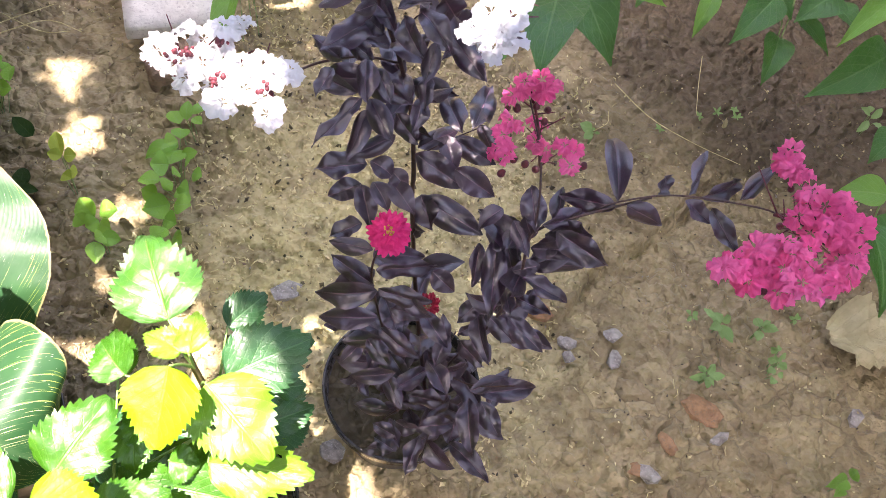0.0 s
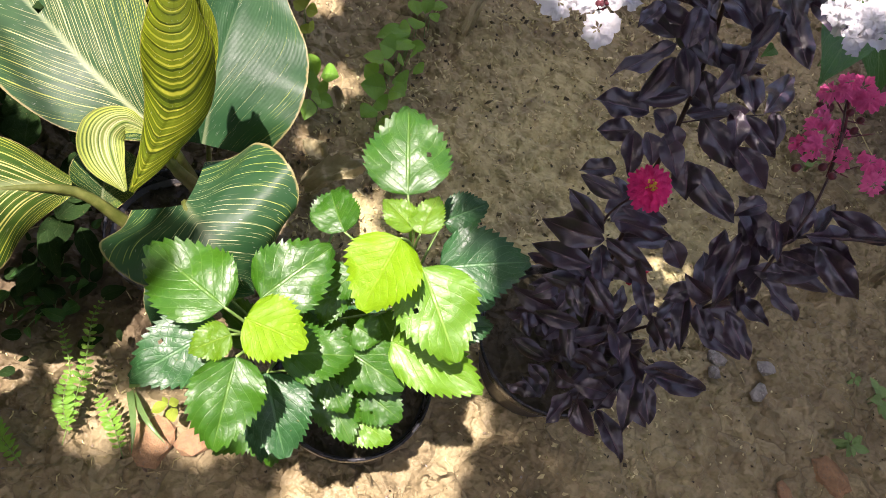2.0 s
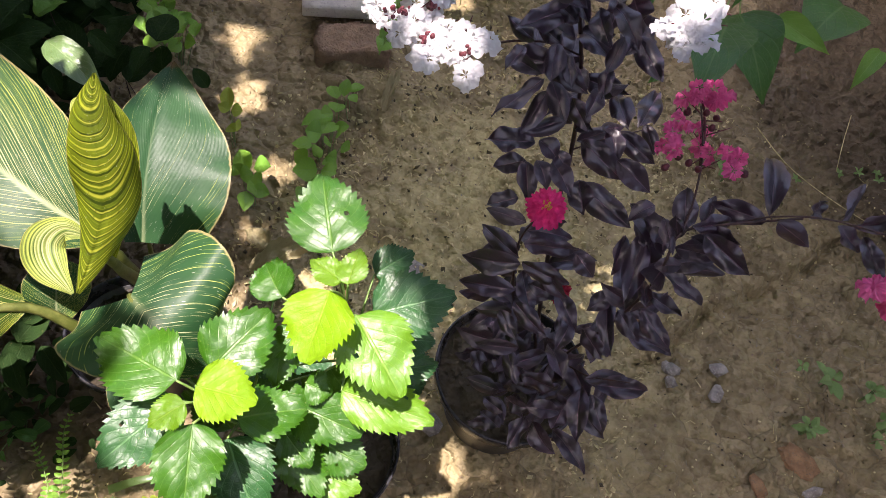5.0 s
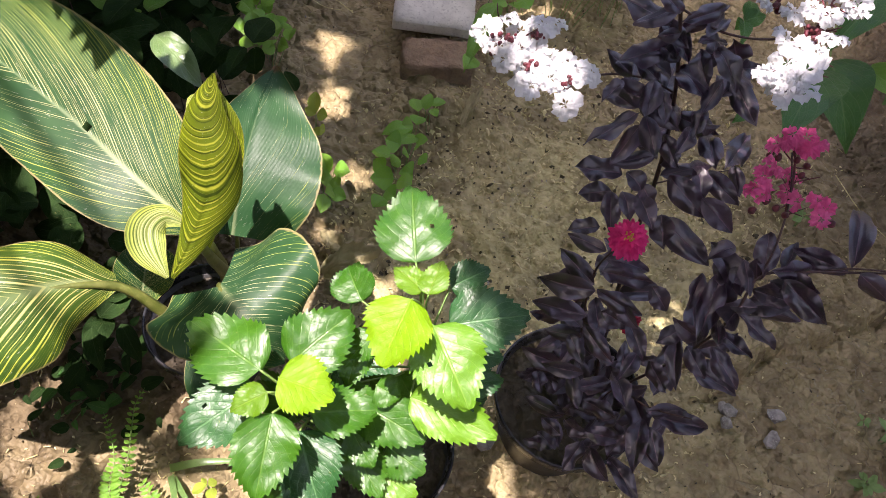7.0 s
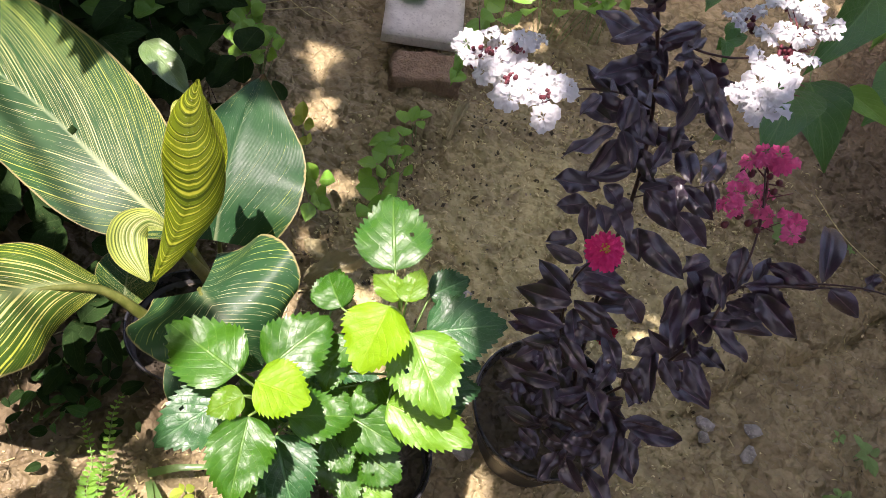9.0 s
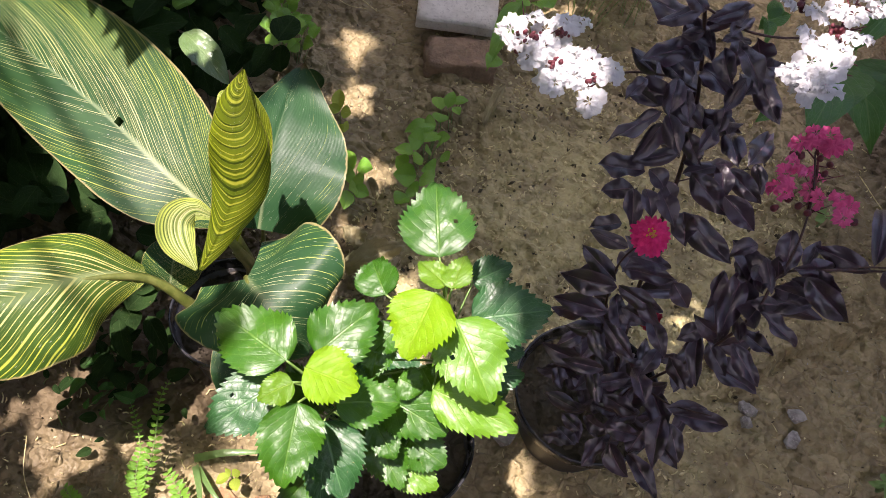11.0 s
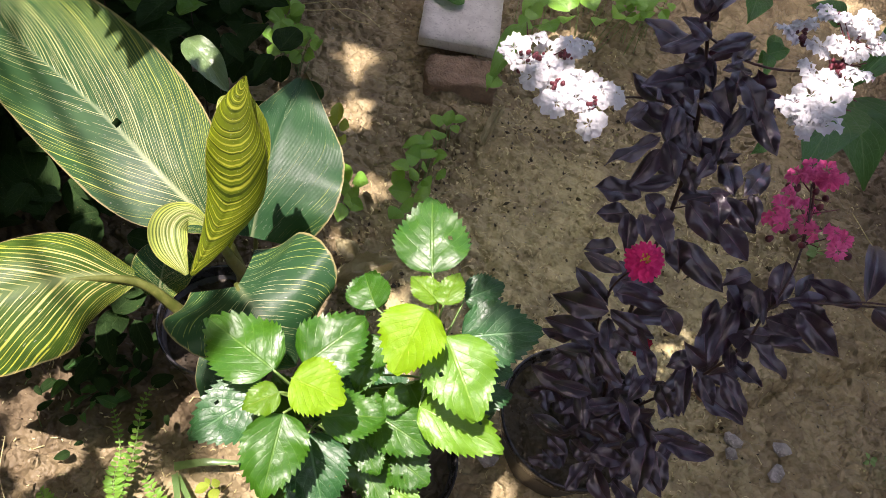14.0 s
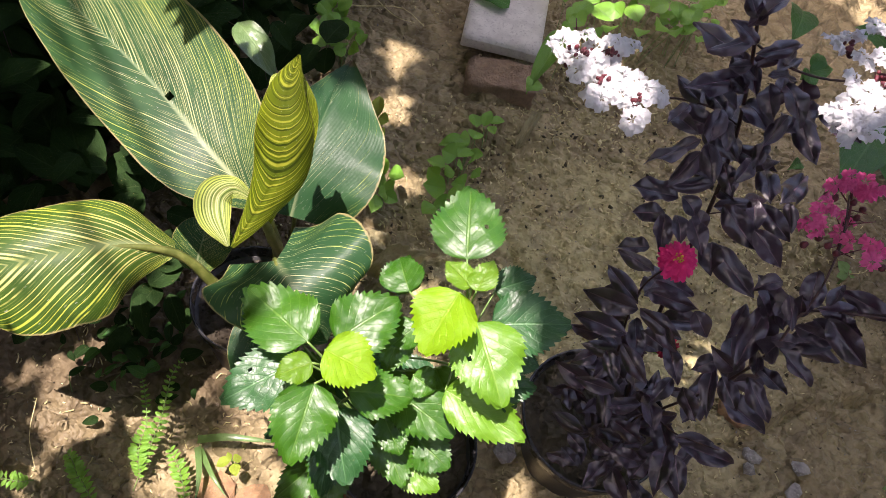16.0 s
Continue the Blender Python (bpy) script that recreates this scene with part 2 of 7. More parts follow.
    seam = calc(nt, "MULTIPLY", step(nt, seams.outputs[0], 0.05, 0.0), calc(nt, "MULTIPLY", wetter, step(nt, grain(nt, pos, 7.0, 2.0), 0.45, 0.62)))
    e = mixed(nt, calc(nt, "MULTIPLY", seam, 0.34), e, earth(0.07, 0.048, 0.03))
    # shade painted into the soil colour under the climber
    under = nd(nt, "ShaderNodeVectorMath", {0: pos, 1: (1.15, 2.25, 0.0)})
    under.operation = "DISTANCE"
    climber_shade = step(nt, calc(nt, "MULTIPLY_ADD", grain(nt, pos, 3.2, 4.0), 0.7, under.outputs[1]), 1.40, 0.92)
    e = mixed(nt, calc(nt, "MULTIPLY", climber_shade, 0.86), e, earth(0.064, 0.044, 0.024))
    # deep shade at the foot of the hedge, painted as darker soil
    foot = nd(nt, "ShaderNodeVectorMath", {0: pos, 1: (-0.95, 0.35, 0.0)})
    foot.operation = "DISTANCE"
    foot_shade = step(nt, calc(nt, "MULTIPLY_ADD", grain(nt, pos, 4.0, 4.0), 0.5, foot.outputs[1]), 0.95, 0.6)
    e = mixed(nt, calc(nt, "MULTIPLY", foot_shade, 0.72), e, earth(0.075, 0.048, 0.028))
    red = calc(nt, "MULTIPLY", step(nt, grain(nt, pos, 6.0, 4.0), 0.62, 0.72), 0.14)
    f = mixed(nt, red, e, earth(0.26, 0.16, 0.09))
    lumps = calc(nt, "SUBTRACT", 1.0, clods.outputs[0])
    height = calc(nt, "ADD", calc(nt, "MULTIPLY_ADD", calc(nt, "MULTIPLY", wetter, calc(nt, "MINIMUM", seams.outputs[0], 0.25)), 3.4, calc(nt, "MULTIPLY", mid, 1.3)), calc(nt, "MULTIPLY_ADD", calc(nt, "MULTIPLY_ADD", small, 0.4, mottle), 0.9, calc(nt, "MULTIPLY_ADD", patch, 1.0, calc(nt, "MULTIPLY", lumps, 0.3))))
    damp = calc(nt, "MULTIPLY_ADD", step(nt, grain(nt, pos, 3.0, 3.0), 0.4, 0.65), 0.3, 0.5)
    finish(nt, f, damp, height, 0.95, 0.013, specular=0.4)
    return m


def plain_material(name, a, b, rough, scale=30.0, bump=0.3, depth=0.003, fleck=None, specular=0.5):
    m, nt = blank(name)
    pos = world_place(nt)
    n = grain(nt, pos, scale, 5.0, 0.62)
    colour = mixed(nt, step(nt, n, 0.32, 0.68), a, b)
    if fleck is not None:
        colour = mixed(nt, calc(nt, "MULTIPLY", step(nt, grain(nt, pos, scale * 5, 3.0), 0.56, 0.66), 0.75), colour, fleck)
    height = calc(nt, "ADD", n, calc(nt, "MULTIPLY", grain(nt, pos, scale * 4, 4.0), 0.4))
    finish(nt, colour, calc(nt, "MULTIPLY_ADD", n, 0.25, rough - 0.12), height, bump, depth, specular=specular)
    return m


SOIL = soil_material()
# darker potting soil; the shade inside the pots is also in this tone
POTTING = soil_material("potting_soil", 0.23)
HIB = leaf_material("hibiscus_leaf", (0.018, 0.090, 0.003), (0.040, 0.140, 0.006), (0.16, 0.30, 0.05), 0.40, 0.12, (0.28, 0.52, 0.02), 7.0, 0.9, 0.14, vein_strength=0.35, wax=0.06, crinkle=0.7, specular=0.52)
HIB_LIGHT = leaf_material("hibiscus_light_leaf", (0.080, 0.215, 0.008), (0.120, 0.275, 0.012), (0.30, 0.45, 0.09), 0.40, 0.18, (0.36, 0.58, 0.03), 7.0, 0.9, 0.14, vein_strength=0.36, wax=0.06, crinkle=0.7, specular=0.52)
HIB_LIME = leaf_material("hibiscus_lime_leaf", (0.155, 0.325, 0.004), (0.205, 0.385, 0.005), (0.36, 0.50, 0.05), 0.5, 0.28, (0.42, 0.60, 0.004), 7.0, 0.9, 0.14, vein_strength=0.22, wax=0.02, crinkle=1.0, specular=0.3)
HIB_YOUNG = leaf_material("hibiscus_young_leaf", (0.080, 0.195, 0.004), (0.12, 0.255, 0.006), (0.34, 0.48, 0.06), 0.42, 0.26, (0.42, 0.58, 0.02), 7.0, 0.9, 0.12, vein_strength=0.3, wax=0.1)
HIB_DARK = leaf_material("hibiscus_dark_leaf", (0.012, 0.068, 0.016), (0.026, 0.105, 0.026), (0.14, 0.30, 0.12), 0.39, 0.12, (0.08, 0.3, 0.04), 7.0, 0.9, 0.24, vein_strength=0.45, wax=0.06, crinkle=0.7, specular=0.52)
MYR = leaf_material("myrtle_leaf", (0.0175, 0.0095, 0.0180), (0.034, 0.0185, 0.034), (0.22, 0.105, 0.14), 0.37, 0.05, (0.14, 0.008, 0.03), 6.0, 0.8, 0.05, edge=(0.060, 0.036, 0.058), specular=0.85, vein_strength=0.45, marks=0.04, side_veins=0.06, wax=0.32)
GREEN = leaf_material("broad_green_leaf", (0.022, 0.10, 0.016), (0.045, 0.16, 0.025), (0.16, 0.30, 0.09), 0.42, 0.25, (0.15, 0.4, 0.03), 6.0, 0.9, 0.5)
GREEN_LIGHT = leaf_material("light_green_leaf", (0.10, 0.26, 0.03), (0.16, 0.36, 0.05), (0.26, 0.42, 0.12), 0.42, 0.3, (0.3, 0.55, 0.05), 6.0, 0.9, 0.5)
GREEN_PALE = leaf_material("pale_green_leaf", (0.10, 0.19, 0.06), (0.15, 0.25, 0.08), (0.25, 0.36, 0.15), 0.3, 0.2, (0.25, 0.4, 0.06), 6.0, 0.9, 0.4, wax=0.6)
SEED = leaf_material("seedling_leaf", (0.145, 0.37, 0.030), (0.24, 0.47, 0.048), (0.2, 0.38, 0.1), 0.40, 0.28, (0.25, 0.5, 0.04), 5.0, 0.8, 0.3, marks=0.2, wax=0.3)
SEED_YELLOW = leaf_material("yellow_seedling_leaf", (0.26, 0.38, 0.03), (0.36, 0.46, 0.05), (0.42, 0.5, 0.12), 0.5, 0.3, (0.5, 0.6, 0.06), 5.0, 0.8, 0.3)
WEED = leaf_material("weed_leaf", (0.19, 0.33, 0.11), (0.28, 0.44, 0.17), (0.25, 0.38, 0.15), 0.55, 0.25, (0.25, 0.45, 0.08), 5.0, 0.8, 0.3)
# near-black leaf: the deep shade on the left is put into its colour
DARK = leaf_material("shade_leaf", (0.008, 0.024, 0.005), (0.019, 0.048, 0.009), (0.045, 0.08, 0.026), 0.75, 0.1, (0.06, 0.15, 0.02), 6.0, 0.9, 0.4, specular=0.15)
CANNA = canna_material("canna_blade", (0.012, 0.052, 0.016), (0.025, 0.078, 0.023), (0.50, 0.52, 0.24), (0.06, 0.22, 0.03), 0.16, 50.0, (0.34, 0.55), 1.12, (0.06, 0.20), (0.5, 0.95), 0.45, base_glow=0.10, spine=0.8)
CANNA_WARM = canna_material("canna_warm_blade", (0.026, 0.070, 0.009), (0.048, 0.105, 0.014), (0.62, 0.60, 0.20), (0.15, 0.28, 0.03), 0.2, 21.0, (0.50, 0.55), 1.05, (0.08, 0.36), (0.95, 0.95), 0.22, spine=0.8, rib_width=0.13, base_glow=0.02, rib_tone=(0.052, 0.115, 0.018))
CANNA_PLAIN = canna_material("canna_old_blade", (0.014, 0.056, 0.019), (0.026, 0.080, 0.027), (0.50, 0.53, 0.28), (0.05, 0.2, 0.03), 0.15, 40.0, (0.8, 1.1), 1.0, (0.05, 0.13), (0.2, 0.3), 0.10, spine=0.35, base_glow=0.05, breaks=0.52, browned=True)
CANNA_HEART = canna_material("canna_drooping_blade", (0.013, 0.052, 0.019), (0.024, 0.076, 0.026), (0.52, 0.55, 0.28), (0.05, 0.2, 0.03), 0.15, 26.0, (0.75, 0.55), 1.0, (0.05, 0.15), (0.75, 0.6), 0.25, spine=0.3, base_glow=0.05, rib_width=0.06, rib_tone=(0.05, 0.11, 0.05), breaks=0.46)
CANNA_YOUNG = canna_material("canna_young_blade", (0.085, 0.132, 0.007), (0.145, 0.190, 0.010), (0.37, 0.385, 0.035), (0.33, 0.37, 0.01), 0.30, 30.0, (0.13, 0.13), 1.7, (0.10, 0.34), (0.8, 0.8), 0.25, spine=0.0, dark=(0.024, 0.044, 0.005), skew=-0.06, breaks=0.30, rib_width=0.01)
CANNA_PALE = canna_material("canna_pale_blade", (0.20, 0.29, 0.06), (0.30, 0.38, 0.10), (0.66, 0.66, 0.30), (0.4, 0.45, 0.05), 0.3, 15.0, (0.0, 0.0), 1.0, (0.22, 0.46), (0.95, 0.95), 0.0, dark=(0.05, 0.11, 0.025), lengthwise=True, breaks=0.22)
STEM_GREEN = plain_material("green_stem", (0.12, 0.22, 0.05), (0.2, 0.3, 0.08), 0.45, 60.0)
STEM_DARK = plain_material("dark_stem", (0.030, 0.014, 0.012), (0.075, 0.034, 0.027), 0.5, 80.0)
STEM_BROWN = plain_material("brown_stem", (0.12, 0.08, 0.045), (0.22, 0.15, 0.08), 0.6, 80.0)
STEM_CANNA = plain_material("canna_stem", (0.075, 0.095, 0.016), (0.15, 0.165, 0.04), 0.45, 40.0)
WHITE = petal_material("white_petal", (0.76, 0.75, 0.765), (0.84, 0.84, 0.85), 0.3)
PINK = petal_material("pink_petal", (0.88, 0.055, 0.29), (0.98, 0.25, 0.51), 0.35)
HOT = petal_material("hot_pink_petal", (0.74, 0.012, 0.16), (0.90, 0.05, 0.27), 0.25)
RED = petal_material("red_petal", (0.30, 0.004, 0.02), (0.45, 0.01, 0.04), 0.2)
STAMEN = petal_material("yellow_stamen", (0.55, 0.30, 0.03), (0.75, 0.5, 0.08), 0.0)
BUD = plain_material("red_bud", (0.05, 0.008, 0.012), (0.15, 0.02, 0.03), 0.5, 160.0)
PLASTIC = plain_material("black_plastic", (0.022, 0.023, 0.027), (0.045, 0.045, 0.05), 0.26, 25.0, 0.12, fleck=(0.07, 0.06, 0.05))
DUSTY = plain_material("dusty_plastic", (0.014, 0.014, 0.016), (0.030, 0.029, 0.030), 0.42, 30.0, 0.2, fleck=(0.06, 0.052, 0.044))
BRICK = plain_material("muddy_brick", (0.27, 0.185, 0.12), (0.39, 0.265, 0.165), 0.9, 45.0, 1.0, 0.012, fleck=(0.31, 0.25, 0.15))
CONCRETE = plain_material("pale_concrete", (0.56, 0.53, 0.465), (0.68, 0.65, 0.575), 0.85, 28.0, 0.5, 0.003, fleck=(0.45, 0.42, 0.37))
STONE = plain_material("grey_stone", (0.17, 0.157, 0.138), (0.36, 0.335, 0.30), 0.6, 45.0, 0.6, 0.004, fleck=(0.44, 0.42, 0.385))
PEBBLE = plain_material("clay_pebble", (0.22, 0.16, 0.11), (0.36, 0.28, 0.2), 0.8, 60.0, 0.6, 0.004)
PALE = plain_material("dry_clay", (0.50, 0.43, 0.22), (0.74, 0.66, 0.38), 0.85, 60.0, 0.5, 0.003)
ORANGE = plain_material("orange_brick", (0.25, 0.145, 0.075), (0.38, 0.225, 0.115), 0.9, 45.0, 0.7, 0.005, fleck=(0.22, 0.17, 0.11))
DRY = leaf_material("dry_leaf", (0.40, 0.35, 0.19), (0.58, 0.52, 0.30), (0.36, 0.29, 0.14), 0.7, 0.15, (0.4, 0.3, 0.15), 6.0, 0.8, 0.8, vein_strength=0.25, side_veins=0.3)
STRAW = plain_material("straw", (0.40, 0.33, 0.14), (0.74, 0.66, 0.36), 0.7, 90.0)
BARK = plain_material("bark", (0.12, 0.085, 0.06), (0.22, 0.17, 0.12), 0.9, 20.0, 1.0, 0.02)


# ---- mesh helpers ----
def thing(name, at, label, category, group="", kind=""):
    ob = new(name)
    ob.empty_display_size = 0.05
    ob.matrix_basis = Matrix.Translation(at)
    return tagged(ob, label, category, group, kind)


def attach(ob, parent):
    if parent is not None:
        ob.parent = parent
        ob.matrix_parent_inverse = parent.matrix_basis.inverted()
    return ob


def to_mesh(name, bm, material, smooth=True):
    me = bpy.data.meshes.new(name)
    bm.normal_update()
    bm.to_mesh(me)
    bm.free()
    me.materials.append(material)
    me.polygons.foreach_set("use_smooth", [smooth] * len(me.polygons))
    return me


def part(name, bm, material, parent, label="", smooth=True):
    ob = new(name, to_mesh(name, bm, material, smooth))
    if label:
        ob["label"] = label
    return attach(ob, parent)


def spline(points, n):
    """A smooth line through the points."""
    p = [Vector(q) for q in points]
    p = [p[0] * 2 - p[1]] + p + [p[-1] * 2 - p[-2]]
    out = []
    for k in range(n + 1):
        s = k / n * (len(p) - 3)
        i = min(int(s), len(p) - 4)
        u = s - i
        a, b, c, d = p[i:i + 4]
        out.append(0.5 * ((2 * b) + (c - a) * u + (2 * a - 5 * b + 4 * c - d) * u * u + (3 * b - a - 3 * c + d) * u ** 3))
    return out


def tube(bm, points, r0, r1, sides=7, rough=0.0):
    rings = []
    side = None
    for i, p in enumerate(points):
        way = (points[min(i + 1, len(points) - 1)] - points[max(i - 1, 0)]).normalized()
        if side is None:
            side = way.orthogonal().normalized()
        side = (side - way * side.dot(way)).normalized()
        up = way.cross(side)
        r = r0 + (r1 - r0) * i / (len(points) - 1)
        rings.append([bm.verts.new(p + (side * math.cos(a) + up * math.sin(a)) * r * (1 + rough * random.uniform(-1, 1)))
                      for a in (2 * math.pi * k / sides for k in range(sides))])
    for a, b in zip(rings, rings[1:]):
        for k in range(sides):
            bm.faces.new((a[k], a[(k + 1) % sides], b[(k + 1) % sides], b[k]))
    bm.faces.new(rings[0][::-1])
    bm.faces.new(rings[-1])
    return bm


def leaf_mesh(name, material, profile, n=14, m=3, fold=0.25, arch=0.12, teeth=0.0, wave=0.0, waves=3, turn=0.0, rumple=0.0, droop=0.0):
    """A leaf of length 1 along y and width 1 along x, folded along its midrib and arched."""
    bm = bmesh.new()
    uv = bm.loops.layers.uv.new("UVMap")
    rows, place = [], {}
    phase = random.uniform(0, 6)
    for i in range(n + 1):
        v = i / n
        w = max(profile(v), 0.012)
        row = []
        for j in range(-m, m + 1):
            s = j / m
            x, y = s * w, v
            if abs(j) == m and teeth and 0 < i < n:
                x *= 1 + (teeth if i % 2 else -teeth) * random.uniform(0.6, 1.4)
                y += random.uniform(0.012, 0.03) if i % 2 else 0.0
            z = fold * abs(x) + arch * (1 - (2 * v - 1) ** 2) + wave * abs(s) * math.sin(waves * 6.283 * v + phase + (1.6 if s > 0 else 0)) - turn * abs(x) ** 2 * 2 - droop * v * v
            if rumple:
                z += rumple * noise.noise(Vector((x * 5.0, v * 5.0, phase * 3.0))) + rumple * 0.4 * noise.noise(Vector((x * 13.0, v * 13.0, phase)))
            vert = bm.verts.new((x, y, z))
            place[vert] = (s * 0.5 + 0.5, v)
            row.append(vert)
        rows.append(row)
    for a, b in zip(rows, rows[1:]):
        for j in range(2 * m):
            f = bm.faces.new((a[j], a[j + 1], b[j + 1], b[j]))
            for loop in f.loops:
                loop[uv].uv = place[loop.vert]
    return to_mesh(name, bm, material)


def hib_leaf(name, material, seed):
    """A toothed leaf, swollen between its side veins, with a loose edge."""
    rng = random.Random(seed)
    bm = bmesh.new()
    uv = bm.loops.layers.uv.new("UVMap")
    n, m = 39, 9
    hole = (rng.randrange(12, 30), rng.choice((3, 4, 13, 14))) if seed % 3 == 0 else None
    fold, arch, droop = rng.uniform(-0.02, 0.20), rng.uniform(-0.03, 0.06), rng.uniform(0.0, 0.10)
    wave, ph, puff = rng.uniform(0.02, 0.07), rng.uniform(0, 6), rng.uniform(0.008, 0.015)
    curl = rng.uniform(-0.35, 0.15)
    lop = rng.uniform(-0.05, 0.05)
    rows, place = [], {}
    for i in range(n + 1):
        v = i / n
        w = max(ovate(v), 0.012)
        row = []
        for j in range(-m, m + 1):
            s = j / m
            x, y = s * w, v + lop * s * math.sin(math.pi * v)
            if abs(j) == m and 2 < i < n:
                big = rng.uniform(0.7, 1.3)
                x *= 1 + (-0.035, 0.02, 0.075)[i % 3] * big
                y += (-0.012, 0.010, 0.030)[i % 3] * big
            f = (v - abs(s) * 0.45) * 7.0 % 1.0
            z = fold * abs(x) + arch * (1 - (2 * v - 1) ** 2) - droop * v * v + curl * x * abs(x)
            z += puff * (math.sin(math.pi * f) ** 0.6) * (1 - abs(s) ** 3) * min(1.0, abs(s) * 5) * min(1.0, v * 6) * min(1.0, (1 - v) * 5)
            z += wave * s * s * math.sin(11 * v + ph + (2.1 if s > 0 else 0)) + 0.02 * noise.noise(Vector((x * 6, v * 6, ph)))
            vert = bm.verts.new((x, y, z))
            place[vert] = (s * 0.5 + 0.5, v)
            row.append(vert)
        rows.append(row)
    for i, (a, b) in enumerate(zip(rows, rows[1:])):
        for j in range(2 * m):
            if hole and j == hole[1] and i in (hole[0], hole[0] + 1):
                continue
            f = bm.faces.new((a[j], a[j + 1], b[j + 1], b[j]))
            for loop in f.loops:
                loop[uv].uv = place[loop.vert]
    return to_mesh(name, bm, material)


def ovate(v):
    return 0.5 * max(math.sin(math.pi * v ** 0.68), 0) ** 0.72


def elliptic(v):
    return 0.5 * max(math.sin(math.pi * v ** 0.9), 0) ** 0.85


def myrtle_shape(v):
    return 0.5 * max(math.sin(math.pi * v ** 0.86), 0) ** 0.78 * (1 - 0.22 * max(0.0, v - 0.7) / 0.3)


def heart(v):
    return 0.5 * max(math.sin(math.pi * min(1, (v + 0.02) ** 0.55)), 0) ** 0.9


def four(name, material, profile, **how):
    made = []
    for k in range(4):
        extra = dict(how)
        extra["fold"] = how.get("fold", 0.25) * random.uniform(0.5, 1.5)
        extra["arch"] = how.get("arch", 0.1) * random.uniform(0.4, 1.6)
        made.append(leaf_mesh(name, material, profile, **extra))
    return made


LEAVES = {
    "hib": [hib_leaf("leaf", HIB, 100 + k) for k in range(7)],
    "hib_light": [hib_leaf("leaf", HIB_LIGHT, 200 + k) for k in range(7)],
    "hib_lime": [hib_leaf("leaf", HIB_LIME, 300 + k) for k in range(7)],
    "hib_young": [hib_leaf("leaf", HIB_YOUNG, 400 + k) for k in range(7)],
    "hib_dark": [hib_leaf("leaf", HIB_DARK, 500 + k) for k in range(7)],
    "myr": [leaf_mesh("leaf", MYR, myrtle_shape, 18, 4, random.uniform(0.15, 0.75), random.uniform(-0.10, 0.20), 0.0, random.uniform(0.04, 0.10), random.choice((1, 2, 2)), random.uniform(0, 0.8), 0.05, random.uniform(-0.05, 0.3)) for k in range(12)],
    "green": four("leaf", GREEN, heart, n=16, m=3, fold=0.2, arch=0.1, wave=0.02, waves=2),
    "green_light": four("leaf", GREEN_LIGHT, heart, n=16, m=3, fold=0.2, arch=0.1, wave=0.02, waves=2),
    "green_pale": four("leaf", GREEN_PALE, ovate, n=16, m=4, fold=0.2, arch=0.1, wave=0.03, waves=2, rumple=0.05),
    "seed": four("leaf", SEED, elliptic, n=10, m=3, fold=0.22, arch=0.10, wave=0.03, waves=1),
    "seed_yellow": four("leaf", SEED_YELLOW, elliptic, n=10, m=3, fold=0.25, arch=0.10, wave=0.03, waves=1),
    "weed": four("leaf", WEED, elliptic, n=8, m=2, fold=0.25, arch=0.08, wave=0.03),
    "dark": four("leaf", DARK, ovate, n=12, m=3, fold=0.2, arch=0.1, wave=0.02, waves=2),
    "dry": four("leaf", DRY, heart, n=18, m=5, fold=0.35, arch=0.18, wave=0.09, waves=2, teeth=0.05, rumple=0.22),
}
MYR_FACE = (0.02, -0.6, 0.8)
HIB_FACE = (0.06, -0.27, 0.96)


def leaf_pose(b, t, w, facing=None, roll=None, thick=1.0):
    """A leaf's pose from its base and tip, facing half to the sky and half to the camera."""
    b, t = Vector(b), Vector(t)
    y = t - b
    length = y.length
    y.normalize()
    out = Vector((0.02, -0.32, 1.0)) if facing is None else Vector(facing)
    x = y.cross(out).normalized()
    z = x.cross(y)
    turn = Matrix((x, y, z)).transposed().to_4x4()
    r = random.uniform(-16, 16) if roll is None else roll
    return Matrix.Translation(b) @ turn @ pose(0, 0, 0, 0, r, 0) @ Matrix.Diagonal((w, length, (w + length) / 2 * thick, 1))


def leaf(kind, parent, b, t, w, facing=None, roll=None):
    ob = new("leaf", random.choice(LEAVES[kind]))
    if kind in ("seed", "seed_yellow", "weed"):
        # small leaves tilt every way
        t = Vector(t) + Vector((0, 0, random.uniform(-0.25, 0.45) * (Vector(t) - Vector(b)).length))
        t, w = Vector(b).lerp(t, 0.86), w * (0.85 if kind == "weed" else 1.14)
        roll = random.uniform(-30, 30)
    if kind == "myr":
        low = Vector(b).z < 0.66
        roll, w = random.uniform(-30, 30), w * (1.06 if low else 1.18)
        t = Vector(t) + (Vector(t) - Vector(b)) * (0.0 if low else 0.10)
    ob.matrix_basis = leaf_pose(b, t, w, facing, roll)
    return attach(ob, parent)


def stem(parent, points, r0, r1, material=None):
    p = spline(points, 6 * (len(points) - 1))
    if parent.name.startswith("crape"):
        r0, r1 = r0 * 0.58, r1 * 0.7
    return part("stem", tube(bmesh.new(), p, r0, r1, 7, 0.08), material or STEM_OF[parent.name.split(".")[0]], parent)


STEM_OF = {"crape_myrtle": STEM_DARK, "climbing_plant": STEM_GREEN, "hibiscus": STEM_BROWN, "canna": STEM_CANNA}


